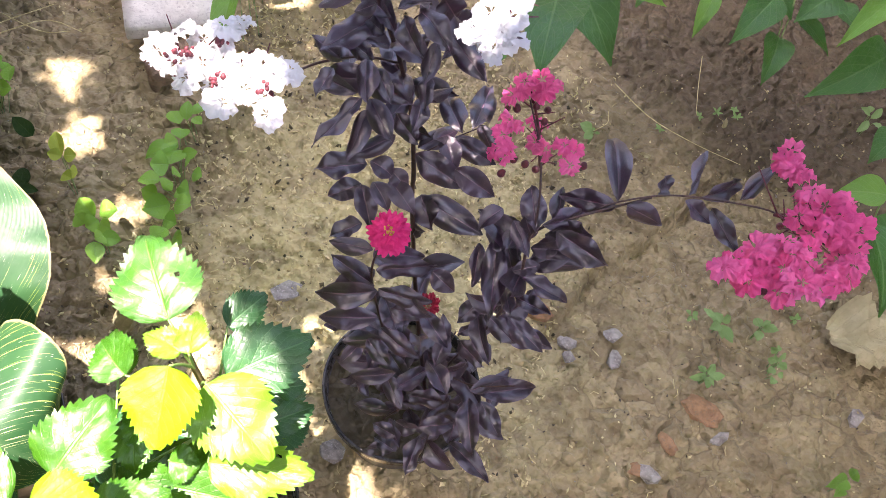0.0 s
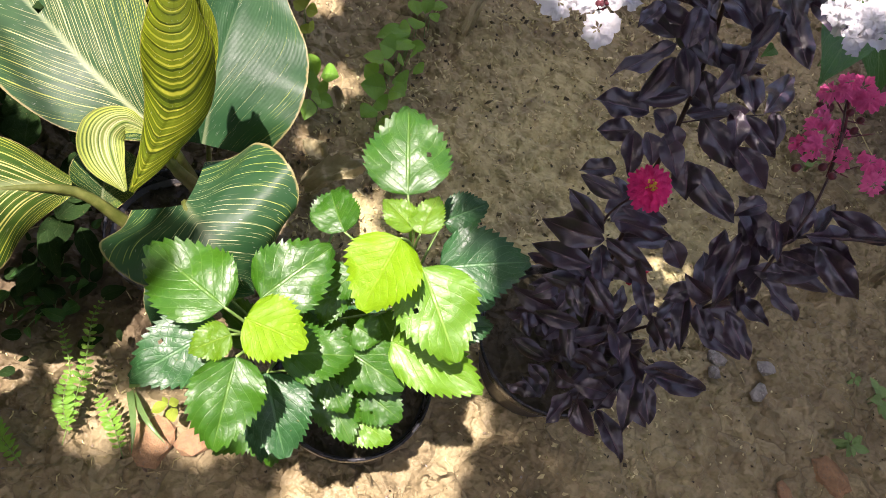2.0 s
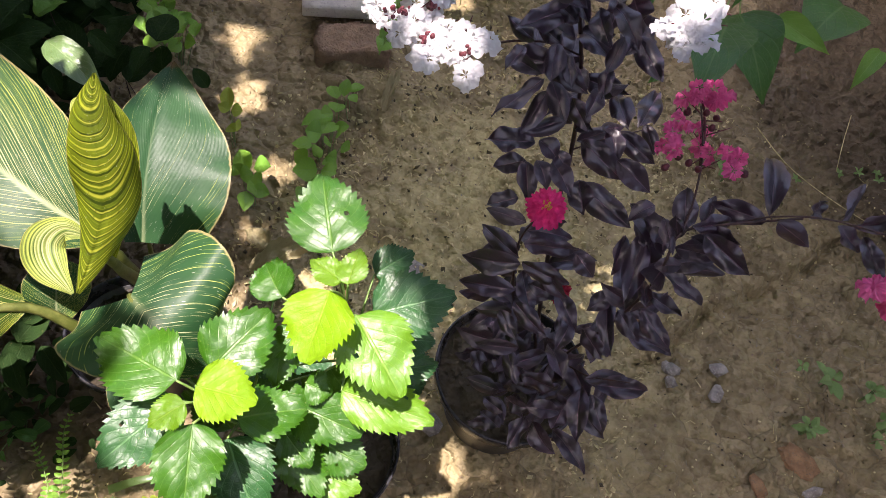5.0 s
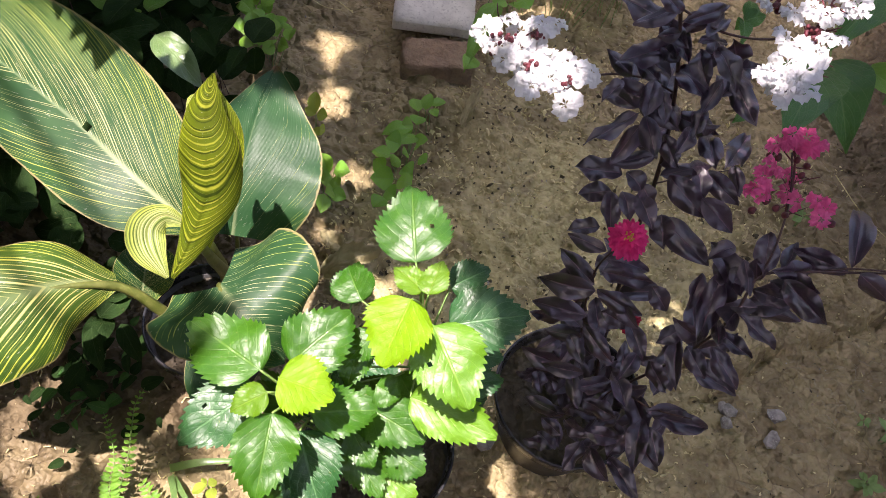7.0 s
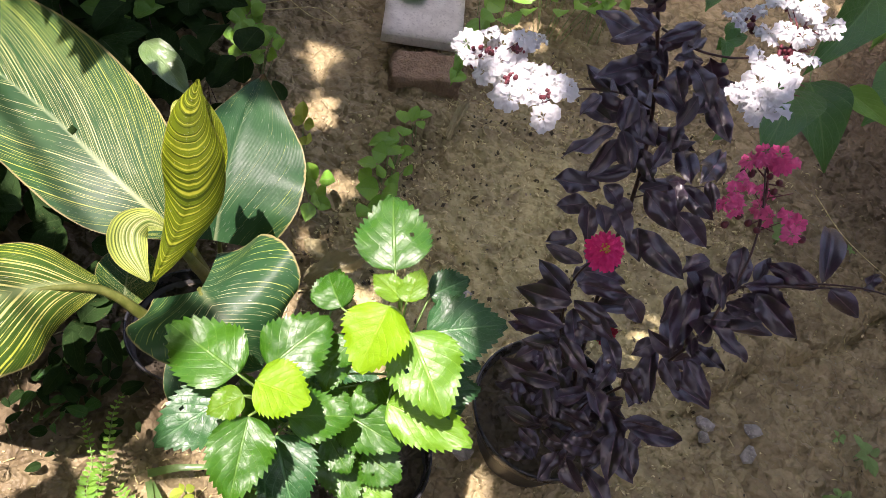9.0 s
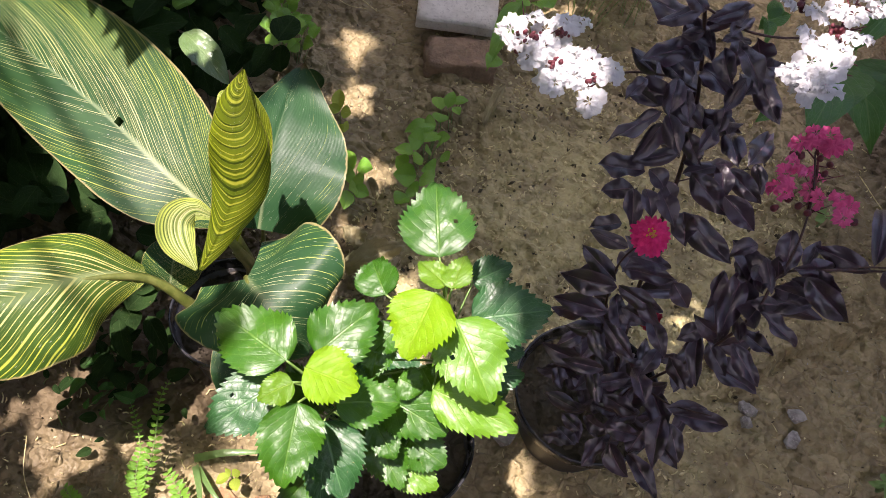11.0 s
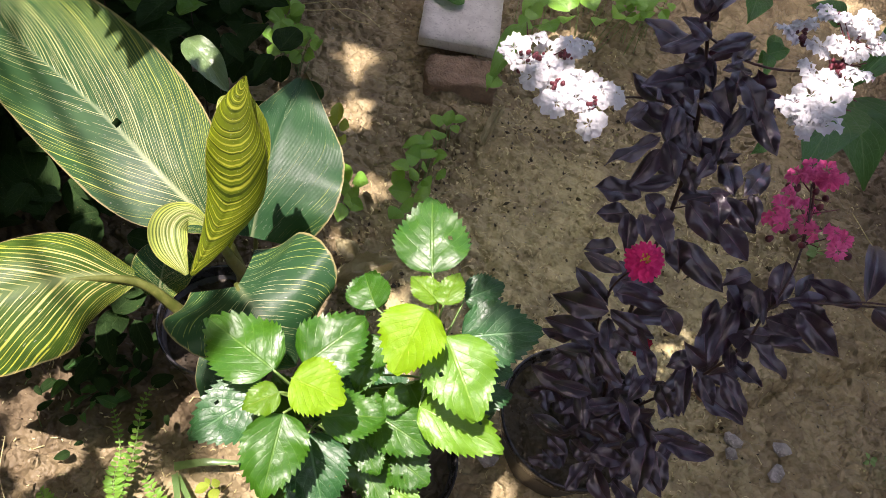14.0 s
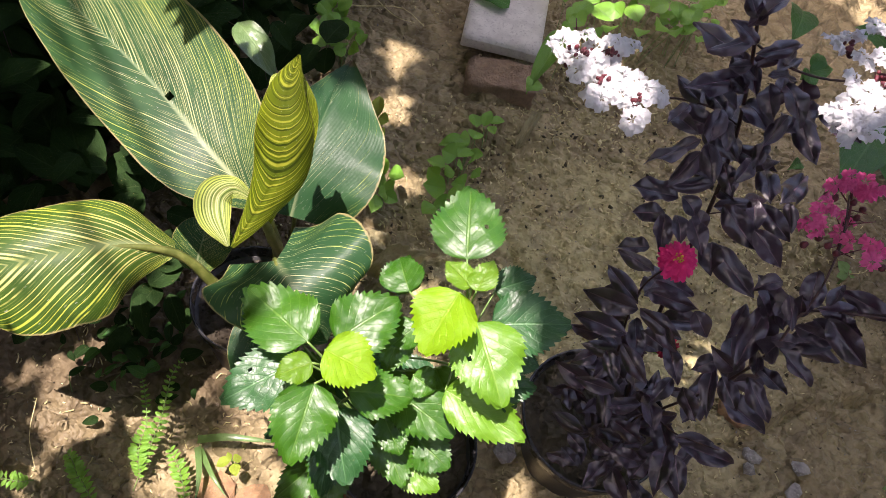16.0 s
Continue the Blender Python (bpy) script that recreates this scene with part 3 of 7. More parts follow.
# ---- ground ----
def ground_height(x, y):
    v = Vector((x, y, 0.0))
    h = 0.018 * noise.noise(v * 2.3) + 0.009 * noise.noise(v * 7.1 + Vector((5, 2, 1))) + 0.006 * noise.noise(v * 17.0) + 0.0065 * noise.noise(v * 37.0) + 0.003 * noise.noise(v * 71.0)
    # a low broken ledge across the bed
    d = -0.835 * (x - 0.5) + 0.55 * (y - 1.06) + 0.035 * noise.noise(v * 6.0)
    near = max(0.0, min(1.0, (x - 0.30) / 0.15)) * max(0.0, min(1.0, (1.1 - x) / 0.3)) * max(0.0, min(1.0, (1.6 - y) / 0.2))
    d += 0.007 * noise.noise(v * 23.0)
    h += near * 0.03 / (1 + math.exp(-max(-40, min(40, d * 120)))) * math.exp(-max(0, d) * 4.0)
    h -= near * 0.045 * max(0.0, 0.55 + noise.noise(v * 8.0)) * math.exp(-((d + 0.012) / 0.009) ** 2)
    # mound hiding the pot's lower wall from the camera; soil heaped against the brick
    h += 0.06 * math.exp(-((x - 0.142) ** 2 + (y - 0.603) ** 2) / 0.21 ** 2)
    h += 0.05 * math.exp(-(((x + 0.60) / 0.13) ** 2 + ((y - 1.29) / 0.075) ** 2)) * (1 + 0.5 * noise.noise(v * 20.0))
    # clods and cracks
    lump = noise.noise(v * 4.0 + Vector((9, 9, 3)))
    wob = v + 0.02 * noise.noise_vector(v * 20.0)
    cells = noise.voronoi(wob * 19.0)[0]
    h += (0.35 + max(0.0, lump + 0.3)) * 0.017 * (min(1.0, (cells[1] - cells[0]) * 2.2) - 0.5)
    small = noise.voronoi(wob * 46.0 + Vector((3, 1, 0)))[0]
    h += (0.5 + max(0.0, lump + 0.4)) * 0.0085 * (min(1.0, (small[1] - small[0]) * 2.4) - 0.5)
    return h


def build_ground():
    def axis(lo, hi, stepping, far):
        inner = [lo + stepping * k for k in range(int((hi - lo) / stepping) + 1)]
        s, a, b = stepping, inner[0], inner[-1]
        left, right = [], []
        while b < far:
            s *= 1.35
            b += s
            right.append(b)
        s = stepping
        while a > -far:
            s *= 1.35
            a -= s
            left.append(a)
        return left[::-1] + inner + right
    xs, ys = axis(-1.4, 1.45, 0.0068, 60.0), axis(-0.25, 2.05, 0.0068, 60.0)
    verts = [(x, y, ground_height(x, y)) for y in ys for x in xs]
    w = len(xs)
    faces = [(j * w + i, j * w + i + 1, (j + 1) * w + i + 1, (j + 1) * w + i) for j in range(len(ys) - 1) for i in range(w - 1)]
    me = bpy.data.meshes.new("ground")
    me.from_pydata(verts, [], faces)
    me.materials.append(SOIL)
    me.polygons.foreach_set("use_smooth", [True] * len(me.polygons))
    return tagged(new("ground", me), "uneven brown garden soil with damp clay patches and painted shade", "ground", kind="structure")


build_ground()


def on_ground(x, y, up=0.0):
    return Vector((x, y, ground_height(x, y) + up))


# ---- plain unseen walls, added to close the place and hold back sky light ----
WALL = plain_material("weathered_plaster", (0.20, 0.185, 0.16), (0.33, 0.305, 0.27), 0.9, 9.0, 0.6, 0.006, fleck=(0.13, 0.125, 0.10))
for name, size, at in (("wall_north", (4.2, 0.14, 2.1), (0.55, 3.3, 1.0)), ("wall_east", (0.14, 4.6, 2.1), (1.85, 0.93, 1.0)), ("wall_south", (4.6, 0.14, 2.3), (-0.38, -1.44, 1.1))):
    bm = bmesh.new()
    bmesh.ops.create_cube(bm, size=1.0)
    bmesh.ops.scale(bm, verts=bm.verts, vec=Vector(size))
    bmesh.ops.bevel(bm, geom=bm.edges[:], offset=0.012, segments=2, affect="EDGES")
    wall = new(name, to_mesh(name, bm, WALL, False))
    wall.matrix_basis = Matrix.Translation(at)
    tagged(wall, "plain weathered plastered wall, unseen, added to hold back sky light", "wall", kind="structure")


# ---- an unseen shade tree over the bed: it breaks the sun into patches ----
# points the sun should reach, picked from the camera's view; crown stays open
GAPS = [
    ((-0.15, 0.33, 0.72), 0.085), ((-0.015, 0.295, 0.64), 0.07), ((-0.20, 0.19, 0.74), 0.06), ((-0.30, 0.25, 0.70), 0.05), ((-0.10, 0.10, 0.60), 0.12), ((0.0, 0.20, 0.5), 0.06),
    ((-0.42, 0.33, 0.85), 0.12), ((-0.58, 0.31, 0.68), 0.13), ((-0.78, 0.36, 0.68), 0.08), ((-0.70, 0.19, 0.48), 0.10), ((-0.685, 0.085, 0.51), 0.11), ((-0.76, -0.03, 0.49), 0.11), ((-0.445, 0.48, 0.66), 0.11), ((-0.165, 0.437, 0.75), 0.065),
    ((-0.169, 0.583, 0.99), 0.035), ((-0.132, 0.589, 0.99), 0.035), ((-0.087, 0.584, 0.99), 0.03), ((-0.058, 0.55, 0.99), 0.02), ((0.138, 0.643, 1.06), 0.012), ((0.155, 0.72, 1.05), 0.03), ((0.153, 0.79, 1.05), 0.03), ((0.150, 0.845, 1.05), 0.025), ((-0.911, 0.689, 0.42), 0.06), ((-0.63, 0.32, 0.69), 0.13), ((-0.83, 0.34, 0.70), 0.11), ((-0.95, 0.355, 0.69), 0.11), ((-1.06, 0.37, 0.67), 0.10), ((0.006, 0.300, 0.57), 0.055), ((-0.052, 0.234, 0.55), 0.06), ((-0.031, 0.3, 0.68), 0.06), ((-0.204, 0.273, 0.65), 0.03),
]
GAPS += [
    ((-0.9, 1.259, 0), 0.045), ((-0.778, 1.088, 0), 0.055), ((-0.601, 0.924, 0), 0.05), ((-0.542, 0.761, 0), 0.035), ((-1.043, 1.067, 0), 0.04), ((-0.803, 1.098, 0), 0.05),
    ((-0.675, -0.026, 0), 0.06), ((-0.818, -0.04, 0), 0.03), ((-0.453, 0.017, 0), 0.06), ((-0.321, 0.135, 0), 0.07), ((-0.443, 0.204, 0), 0.04), ((-0.64, -0.181, 0), 0.03),
    ((-0.10, 0.27, 0.55), 0.19), ((-0.02, 0.20, 0.3), 0.14), ((0.029, 0.352, 0.2), 0.07), ((0.04, 0.413, 0), 0.02), ((-0.025, 0.287, 0.5), 0.06), ((-0.078, 0.251, 0.45), 0.08), ((-0.036, 0.212, 0.4), 0.07), ((0.022, 0.315, 0.5), 0.03), ((0.04, 0.458, 0), 0.015), ((-0.39, 0.256, 0.2), 0.035), ((-0.501, 1.763, 0.15), 0.06), ((0.211, 0.465, 0), 0.012), ((0.329, 0.482, 0.0), 0.003), ((0.511, 0.678, 0.0), 0.003), ((0.452, 0.526, 0.0), 0.006), ((0.518, 0.672, 0.0), 0.002), ((0.356, 0.55, 0.0), 0.004), ((-0.904, 1.259, 0.0), 0.035),
]


def build_shade_tree():
    over = SUN * (3.6 / SUN.z)
    root = Vector((-3.9, 0.7, 0.0))
    tree = thing("shade_tree", root, "unseen tall leafy tree whose crown, with placed gaps, shades the bed", "tree")
    fork = root + Vector((0.5, -0.2, 2.7))
    bm = tube(bmesh.new(), spline([root + Vector((0, 0, -0.1)), root + Vector((0.05, 0, 0.9)), root + Vector((0.3, -0.1, 1.9)), fork, fork + Vector((0.5, -0.1, 0.8))], 18), 0.12, 0.05, 12, 0.06)
    part("trunk", bm, BARK, tree)
    rng = random.Random(5)
    for k in range(9):
        e = Vector((rng.uniform(-1.4, 1.5), rng.uniform(-0.4, 2.2), 0)) + over + Vector((0, 0, rng.uniform(-0.2, 0.5)))
        mid = (fork + e) / 2 + Vector((rng.uniform(-.2, .2), rng.uniform(-.2, .2), 0.3))
        line = spline([fork, mid, e], 12)
        limb = part("limb", tube(bmesh.new(), line, 0.018, 0.005, 7, 0.1), BARK, tree)
        for i in range(4):
            p = line[5 + 2 * i]
            q = p + Vector((rng.uniform(-.6, .6), rng.uniform(-.6, .6), rng.uniform(0, .3)))
            part("twig", tube(bmesh.new(), spline([p, (p + q) / 2 + Vector((0, 0, .05)), q], 6), 0.005, 0.002, 5, 0.1), BARK, limb)
    feet = [(Vector(g) - SUN * (g[2] / SUN.z), r) for g, r in GAPS]
    verts, faces = [], []
    for k in range(34000):
        # a spot of the ground and the height at which a leaf hangs between it and the sun
        x, y = rng.gauss(0.0, 1.35), rng.gauss(0.9, 1.25)
        edge = math.hypot(x / 2.05, (y - 0.9) / 1.85) + 0.25 * noise.noise(Vector((x * 1.3, y * 1.3, 4)))
        if k % 6 == 0:
            # extra unseen leaves, added to shade the ground by the climber
            x, y = rng.gauss(1.45, 0.5), rng.gauss(2.15, 0.5)
        elif edge > 1:
            continue
        base = Vector((x, y, 0.0))
        if any((base - foot).length < r + 0.03 + rng.uniform(-0.012, 0.03) for foot, r in feet):
            continue
        c = base + SUN * (rng.uniform(3.1, 4.1) / SUN.z)
        s = rng.uniform(0.035, 0.065)
        turn = Euler((rng.uniform(-.6, .6), rng.uniform(-.6, .6), rng.uniform(0, 6.28))).to_matrix()
        n = len(verts)
        for q in ((0, -1.3, 0), (0.6, -0.3, 0.1), (0.45, 0.5, 0.05), (0, 1.4, -0.15), (-0.45, 0.5, 0.05), (-0.6, -0.3, 0.1)):
            verts.append(tuple(c + turn @ (Vector(q) * s)))
        faces += [(n, n + 1, n + 2, n + 5), (n + 5, n + 2, n + 3, n + 4)]
    me = bpy.data.meshes.new("crown")
    me.from_pydata(verts, [], faces)
    me.materials.append(GREEN)
    attach(tagged(new("crown", me), kind="stuff"), tree)


build_shade_tree()


# ---- pots ----
def ring_wall(bm, rings, sides=48):
    """A turned shape from (radius, height) rows."""
    rows = [[bm.verts.new((r * math.cos(2 * math.pi * k / sides), r * math.sin(2 * math.pi * k / sides), z)) for k in range(sides)] for r, z in rings]
    for a, b in zip(rows, rows[1:]):
        for k in range(sides):
            bm.faces.new((a[k], a[(k + 1) % sides], b[(k + 1) % sides], b[k]))
    return bm


def moved(bm, at):
    bmesh.ops.translate(bm, verts=bm.verts, vec=Vector(at))
    return bm


def plant_pot(x, y, r, h, fill, foot, label):
    base = (x, y, -0.012)
    pot = thing("plant_pot", base, label, "plant pot", "pots in the bed")
    wall = [(0.0, 0.0), (foot - 0.004, 0.0), (foot, 0.004), (foot + 0.0015, 0.010), (foot + 0.0005, 0.014), (r * 0.93, h - 0.036), (r * 0.94, h - 0.030), (r * 0.925, h - 0.030), (foot, fill - 0.06)]
    part("pot_wall", moved(ring_wall(bmesh.new(), wall), base), DUSTY, pot, "dusty black plastic wall")
    lip = [(r * 0.94, h - 0.029), (r * 0.985, h - 0.028), (r, h - 0.005), (r * 0.992, h), (r * 0.968, h), (r * 0.955, h - 0.006), (r * 0.93, h - 0.028)]
    part("rim", moved(ring_wall(bmesh.new(), lip), base), PLASTIC, pot, "rolled shiny rim")
    rng = random.Random(int(x * 1000))
    crumbs = bmesh.new()
    for k in range(520):
        a, q = rng.uniform(0, 6.28), r * 0.88 * math.sqrt(rng.random())
        c = Vector((x + q * math.cos(a), y + q * math.sin(a), base[2] + fill + 0.004))
        n = rng.uniform(0.002, 0.0055)
        v = [crumbs.verts.new(c + Vector((rng.uniform(-1, 1), rng.uniform(-1, 1), rng.uniform(-.4, 1))) * n) for i in range(4)]
        for f in ((0, 1, 2), (0, 2, 3), (0, 3, 1), (1, 3, 2)):
            crumbs.faces.new([v[i] for i in f])
    tagged(part("crumb_layer", crumbs, POTTING, pot, "", False), kind="stuff")
    bm = bmesh.new()
    sides, n = 40, 9
    rows = [[bm.verts.new((0, 0, fill))]]
    for i in range(1, n + 1):
        q = r * 0.925 * i / n
        rows.append([])
        for k in range(sides):
            px, py = q * math.cos(2 * math.pi * k / sides), q * math.sin(2 * math.pi * k / sides)
            rows[-1].append(bm.verts.new((px, py, fill + 0.012 * noise.noise(Vector((px * 20 + x * 9, py * 20, 3))) + 0.006 * noise.noise(Vector((px * 60, py * 60, 1))))))
    for k in range(sides):
        bm.faces.new((rows[0][0], rows[1][k], rows[1][(k + 1) % sides]))
    for a, b in zip(rows[1:], rows[2:]):
        for k in range(sides):
            bm.faces.new((a[k], b[k], b[(k + 1) % sides], a[(k + 1) % sides]))
    part("potting_soil", moved(bm, base), POTTING, pot, "dark crumbly potting soil")
    return pot


plant_pot(0.142, 0.603, 0.147, 0.252, 0.222, 0.094, "large black plastic nursery pot filled with crumbly soil")
plant_pot(-0.534, 0.348, 0.127, 0.212, 0.17, 0.092, "black plastic nursery pot in deep shade")
plant_pot(-0.103, 0.312, 0.138, 0.252, 0.215, 0.098, "black plastic nursery pot under the broad green leaves")


# ---- canna ----
def sizes(values, n):
    """Widths at n + 1 even stations, smoothly between the given ones."""
    return [max(0.0015, p.x) for p in spline([(v, 0, 0) for v in values], n)]


def blade(parent, points, left, right, facing, material, curl=(0.3, 0.3), wave=0.006, label="", sweep=0.0, torn=()):
    """A broad blade along a midrib; left and right: half widths from base to tip; curl: how far each half rolls up (radians)."""
    n, m = 54, 11
    line = spline(points, n)
    wl, wr = sizes(left, n), sizes(right, n)
    bm = bmesh.new()
    uv = bm.loops.layers.uv.new("UVMap")
    rows, place = [], {}
    ph = random.uniform(0, 6)
    for i, p in enumerate(line):
        v = i / n
        way = (line[min(i + 1, n)] - line[max(i - 1, 0)]).normalized()
        side = way.cross(Vector(facing)).normalized()
        up = side.cross(way)
        row = []
        for j in range(-m, m + 1):
            s = j / m
            w = (wr[i] if s > 0 else wl[i]) * (1 + 0.012 * noise.noise(Vector((v * 14 + ph, 3.0 if s > 0 else 8.0, 0))) * abs(s))
            a = curl[1] if s > 0 else curl[0]
            if abs(a) < 0.01:
                a = 0.01
            q = p + side * (w * math.sin(a * s) / a) + up * (w * (1 - math.cos(a * s)) / a)
            q = q - way * (sweep * w * abs(s) ** 1.3 * (1 - v) ** 2)
            q = q + up * (wave * s * s * math.sin(9 * v + ph + s) + wave * 0.35 * s * s * math.sin(27 * v + 2 * ph) - 0.0025 * math.exp(-(s / 0.07) ** 2))
            vert = bm.verts.new(q)
            place[vert] = (s * 0.5 + 0.5, v)
            row.append(vert)
        rows.append(row)
    for i, (a, b) in enumerate(zip(rows, rows[1:])):
        for j in range(2 * m):
            if (i, j - m) in torn:
                continue
            f = bm.faces.new((a[j], a[j + 1], b[j + 1], b[j]))
            for loop in f.loops:
                loop[uv].uv = place[loop.vert]
    return part("leaf_blade", bm, material, parent, label)


canna = thing("canna", (-0.53, 0.35, 0.155), "tall canna with cream-striped broad leaves and a rolled yellow young leaf", "potted plant")
# blades given this facing are turned towards the camera
TO_CAMERA = (0.5, -0.45, 0.9)
blade(canna, [(-0.462, 0.312, 0.63), (-0.562, 0.309, 0.675), (-0.686, 0.325, 0.695), (-0.842, 0.34, 0.7), (-1.0, 0.358, 0.685), (-1.13, 0.378, 0.665)],
      (0.012, 0.082, 0.098, 0.090, 0.06, 0.003), (0.03, 0.10, 0.128, 0.125, 0.085, 0.003), TO_CAMERA, CANNA, (0.35, 0.25), 0.006, "broad dark green blade with fine cream stripes", 0.25, ((20, 0),))
blade(canna, [(-0.583, 0.228, 0.46), (-0.632, 0.16, 0.5), (-0.675, 0.079, 0.515), (-0.729, -0.007, 0.5), (-0.797, -0.1, 0.46)],
      (0.012, 0.105, 0.125, 0.11, 0.004), (0.02, 0.085, 0.095, 0.09, 0.004), (0.35, -0.35, 0.9), CANNA_WARM, (-0.45, -0.9), 0.008, "green blade with yellow-cream stripes")
blade(canna, [(-0.447, 0.365, 0.56), (-0.472, 0.423, 0.62), (-0.506, 0.506, 0.66), (-0.547, 0.613, 0.675)],
      (0.025, 0.05, 0.05, 0.003), (0.09, 0.123, 0.105, 0.003), (0.4, -0.5, 0.75), CANNA_PLAIN, (0.45, 0.2), 0.006, "older grey-green blade with a browned tip")
blade(canna, [(-0.358, 0.247, 0.66), (-0.322, 0.233, 0.672), (-0.284, 0.223, 0.665), (-0.256, 0.223, 0.635), (-0.237, 0.233, 0.59)],
      (0.05, 0.118, 0.132, 0.10, 0.003), (0.06, 0.112, 0.10, 0.06, 0.003), (0.43, -0.39, 1.0), CANNA_HEART, (-0.25, -0.25), 0.006, "drooping green blade with pale lines", 0.9)
blade(canna, [(-0.412, 0.215, 0.67), (-0.405, 0.257, 0.72), (-0.4, 0.296, 0.78), (-0.411, 0.322, 0.84), (-0.429, 0.347, 0.88), (-0.439, 0.375, 0.92)],
      (0.004, 0.022, 0.043, 0.047, 0.032, 0.002), (0.004, 0.027, 0.047, 0.044, 0.025, 0.002), (0.45, -0.5, 0.75), CANNA_YOUNG, (-0.9, -1.1), 0.004, "rolled young yellow-green blade with dark stripes")
blade(canna, [(-0.414, 0.275, 0.66), (-0.41, 0.313, 0.72), (-0.406, 0.341, 0.79), (-0.415, 0.362, 0.845), (-0.443, 0.379, 0.89)],
      (0.01, 0.02, 0.022, 0.020, 0.002), (0.01, 0.012, 0.018, 0.018, 0.002), (0.6, -0.4, 0.6), CANNA_YOUNG, (0.6, 0.6), 0.003)
blade(canna, [(-0.436, 0.281, 0.700), (-0.464, 0.270, 0.712), (-0.466, 0.243, 0.713), (-0.448, 0.223, 0.699), (-0.416, 0.211, 0.672)],
      (0.003, 0.020, 0.022, 0.020, 0.003), (0.003, 0.016, 0.030, 0.028, 0.003), TO_CAMERA, CANNA_PALE, (-0.5, 0.35), 0.003, "curled pale-striped blade edge")
blade(canna, [(-0.467, 0.372, 0.862), (-0.459, 0.355, 0.872), (-0.447, 0.345, 0.862), (-0.435, 0.340, 0.845)],
      (0.003, 0.012, 0.012, 0.002), (0.003, 0.010, 0.012, 0.002), TO_CAMERA, CANNA_PALE, (0.5, 0.5), 0.001)
blade(canna, [(-0.582, 0.257, 0.36), (-0.587, 0.279, 0.4), (-0.6, 0.305, 0.42), (-0.62, 0.334, 0.42)],
      (0.02, 0.05, 0.045, 0.003), (0.02, 0.05, 0.05, 0.003), TO_CAMERA, CANNA, (0.4, 0.3), 0.004)
blade(canna, [(-0.40, 0.266, 0.46), (-0.372, 0.21, 0.45), (-0.345, 0.17, 0.42), (-0.325, 0.14, 0.38)],
      (0.02, 0.04, 0.035, 0.003), (0.02, 0.04, 0.035, 0.003), (0.2, -0.4, 0.9), CANNA_PLAIN, (-0.2, -0.2), 0.004)
for line, r0, r1 in (
    ([(-0.54, 0.35, 0.15), (-0.500, 0.280, 0.28), (-0.525, 0.252, 0.39), (-0.578, 0.226, 0.455), (-0.632, 0.158, 0.493), (-0.672, 0.080, 0.508)], 0.017, 0.002),
    ([(-0.53, 0.35, 0.15), (-0.458, 0.345, 0.42), (-0.440, 0.318, 0.58), (-0.462, 0.312, 0.624), (-0.520, 0.312, 0.648)], 0.014, 0.003),
    ([(-0.525, 0.35, 0.15), (-0.450, 0.345, 0.42), (-0.412, 0.290, 0.62), (-0.408, 0.268, 0.70)], 0.015, 0.005),
    ([(-0.52, 0.355, 0.15), (-0.462, 0.372, 0.38), (-0.456, 0.380, 0.48), (-0.458, 0.392, 0.56), (-0.480, 0.445, 0.62)], 0.007, 0.002),
    ([(-0.52, 0.34, 0.15), (-0.426, 0.325, 0.42), (-0.377, 0.266, 0.60), (-0.360, 0.249, 0.652), (-0.330, 0.229, 0.660)], 0.011, 0.002),
):
    stem(canna, line, r0, r1)

# ---- hibiscus ----
hib_a = thing("hibiscus", (-0.15, 0.27, 0.19), "glossy hibiscus with toothed green and lime leaves", "potted plant")
leaf("hib", hib_a, (-0.207, 0.156, 0.74), (-0.322, 0.161, 0.738), 0.093, HIB_FACE, 6)
leaf("hib_dark", hib_a, (-0.206, 0.146, 0.7), (-0.251, 0.045, 0.673), 0.083, HIB_FACE, 1)
leaf("hib", hib_a, (-0.163, 0.123, 0.735), (-0.125, 0.039, 0.693), 0.079, HIB_FACE, -10)
leaf("hib_young", hib_a, (-0.178, 0.134, 0.755), (-0.205, 0.096, 0.741), 0.042, HIB_FACE, 12)
leaf("hib_lime", hib_a, (-0.176, 0.154, 0.765), (-0.109, 0.173, 0.756), 0.071, HIB_FACE, -8)
leaf("hib_dark", hib_a, (-0.145, 0.149, 0.64), (-0.07, 0.09, 0.604), 0.089, HIB_FACE, 5)
leaf("hib", hib_a, (-0.146, 0.173, 0.65), (-0.077, 0.227, 0.644), 0.073, HIB_FACE, -12)
leaf("hib", hib_a, (-0.198, 0.201, 0.69), (-0.17, 0.297, 0.711), 0.089, HIB_FACE, 4)
leaf("hib", hib_a, (-0.204, 0.348, 0.62), (-0.24, 0.41, 0.624), 0.068, HIB_FACE, -14)
leaf("hib_dark", hib_a, (-0.285, 0.214, 0.56), (-0.343, 0.205, 0.548), 0.052, HIB_FACE, 12)
hib_b = thing("hibiscus", (-0.08, 0.33, 0.19), "bushy hibiscus with toothed lime and deep green leaves", "potted plant")
leaf("hib", hib_b, (-0.136, 0.394, 0.745), (-0.204, 0.484, 0.766), 0.102, HIB_FACE, -5)
leaf("hib_young", hib_b, (-0.102, 0.357, 0.755), (-0.152, 0.367, 0.757), 0.040, HIB_FACE, 15)
leaf("hib_young", hib_b, (-0.092, 0.354, 0.76), (-0.104, 0.403, 0.771), 0.040, HIB_FACE, -15)
leaf("hib_lime", hib_b, (-0.104, 0.331, 0.77), (-0.093, 0.248, 0.73), 0.092, HIB_FACE, 11)
leaf("hib_light", hib_b, (-0.071, 0.34, 0.72), (0.027, 0.281, 0.687), 0.099, HIB_FACE, -4)
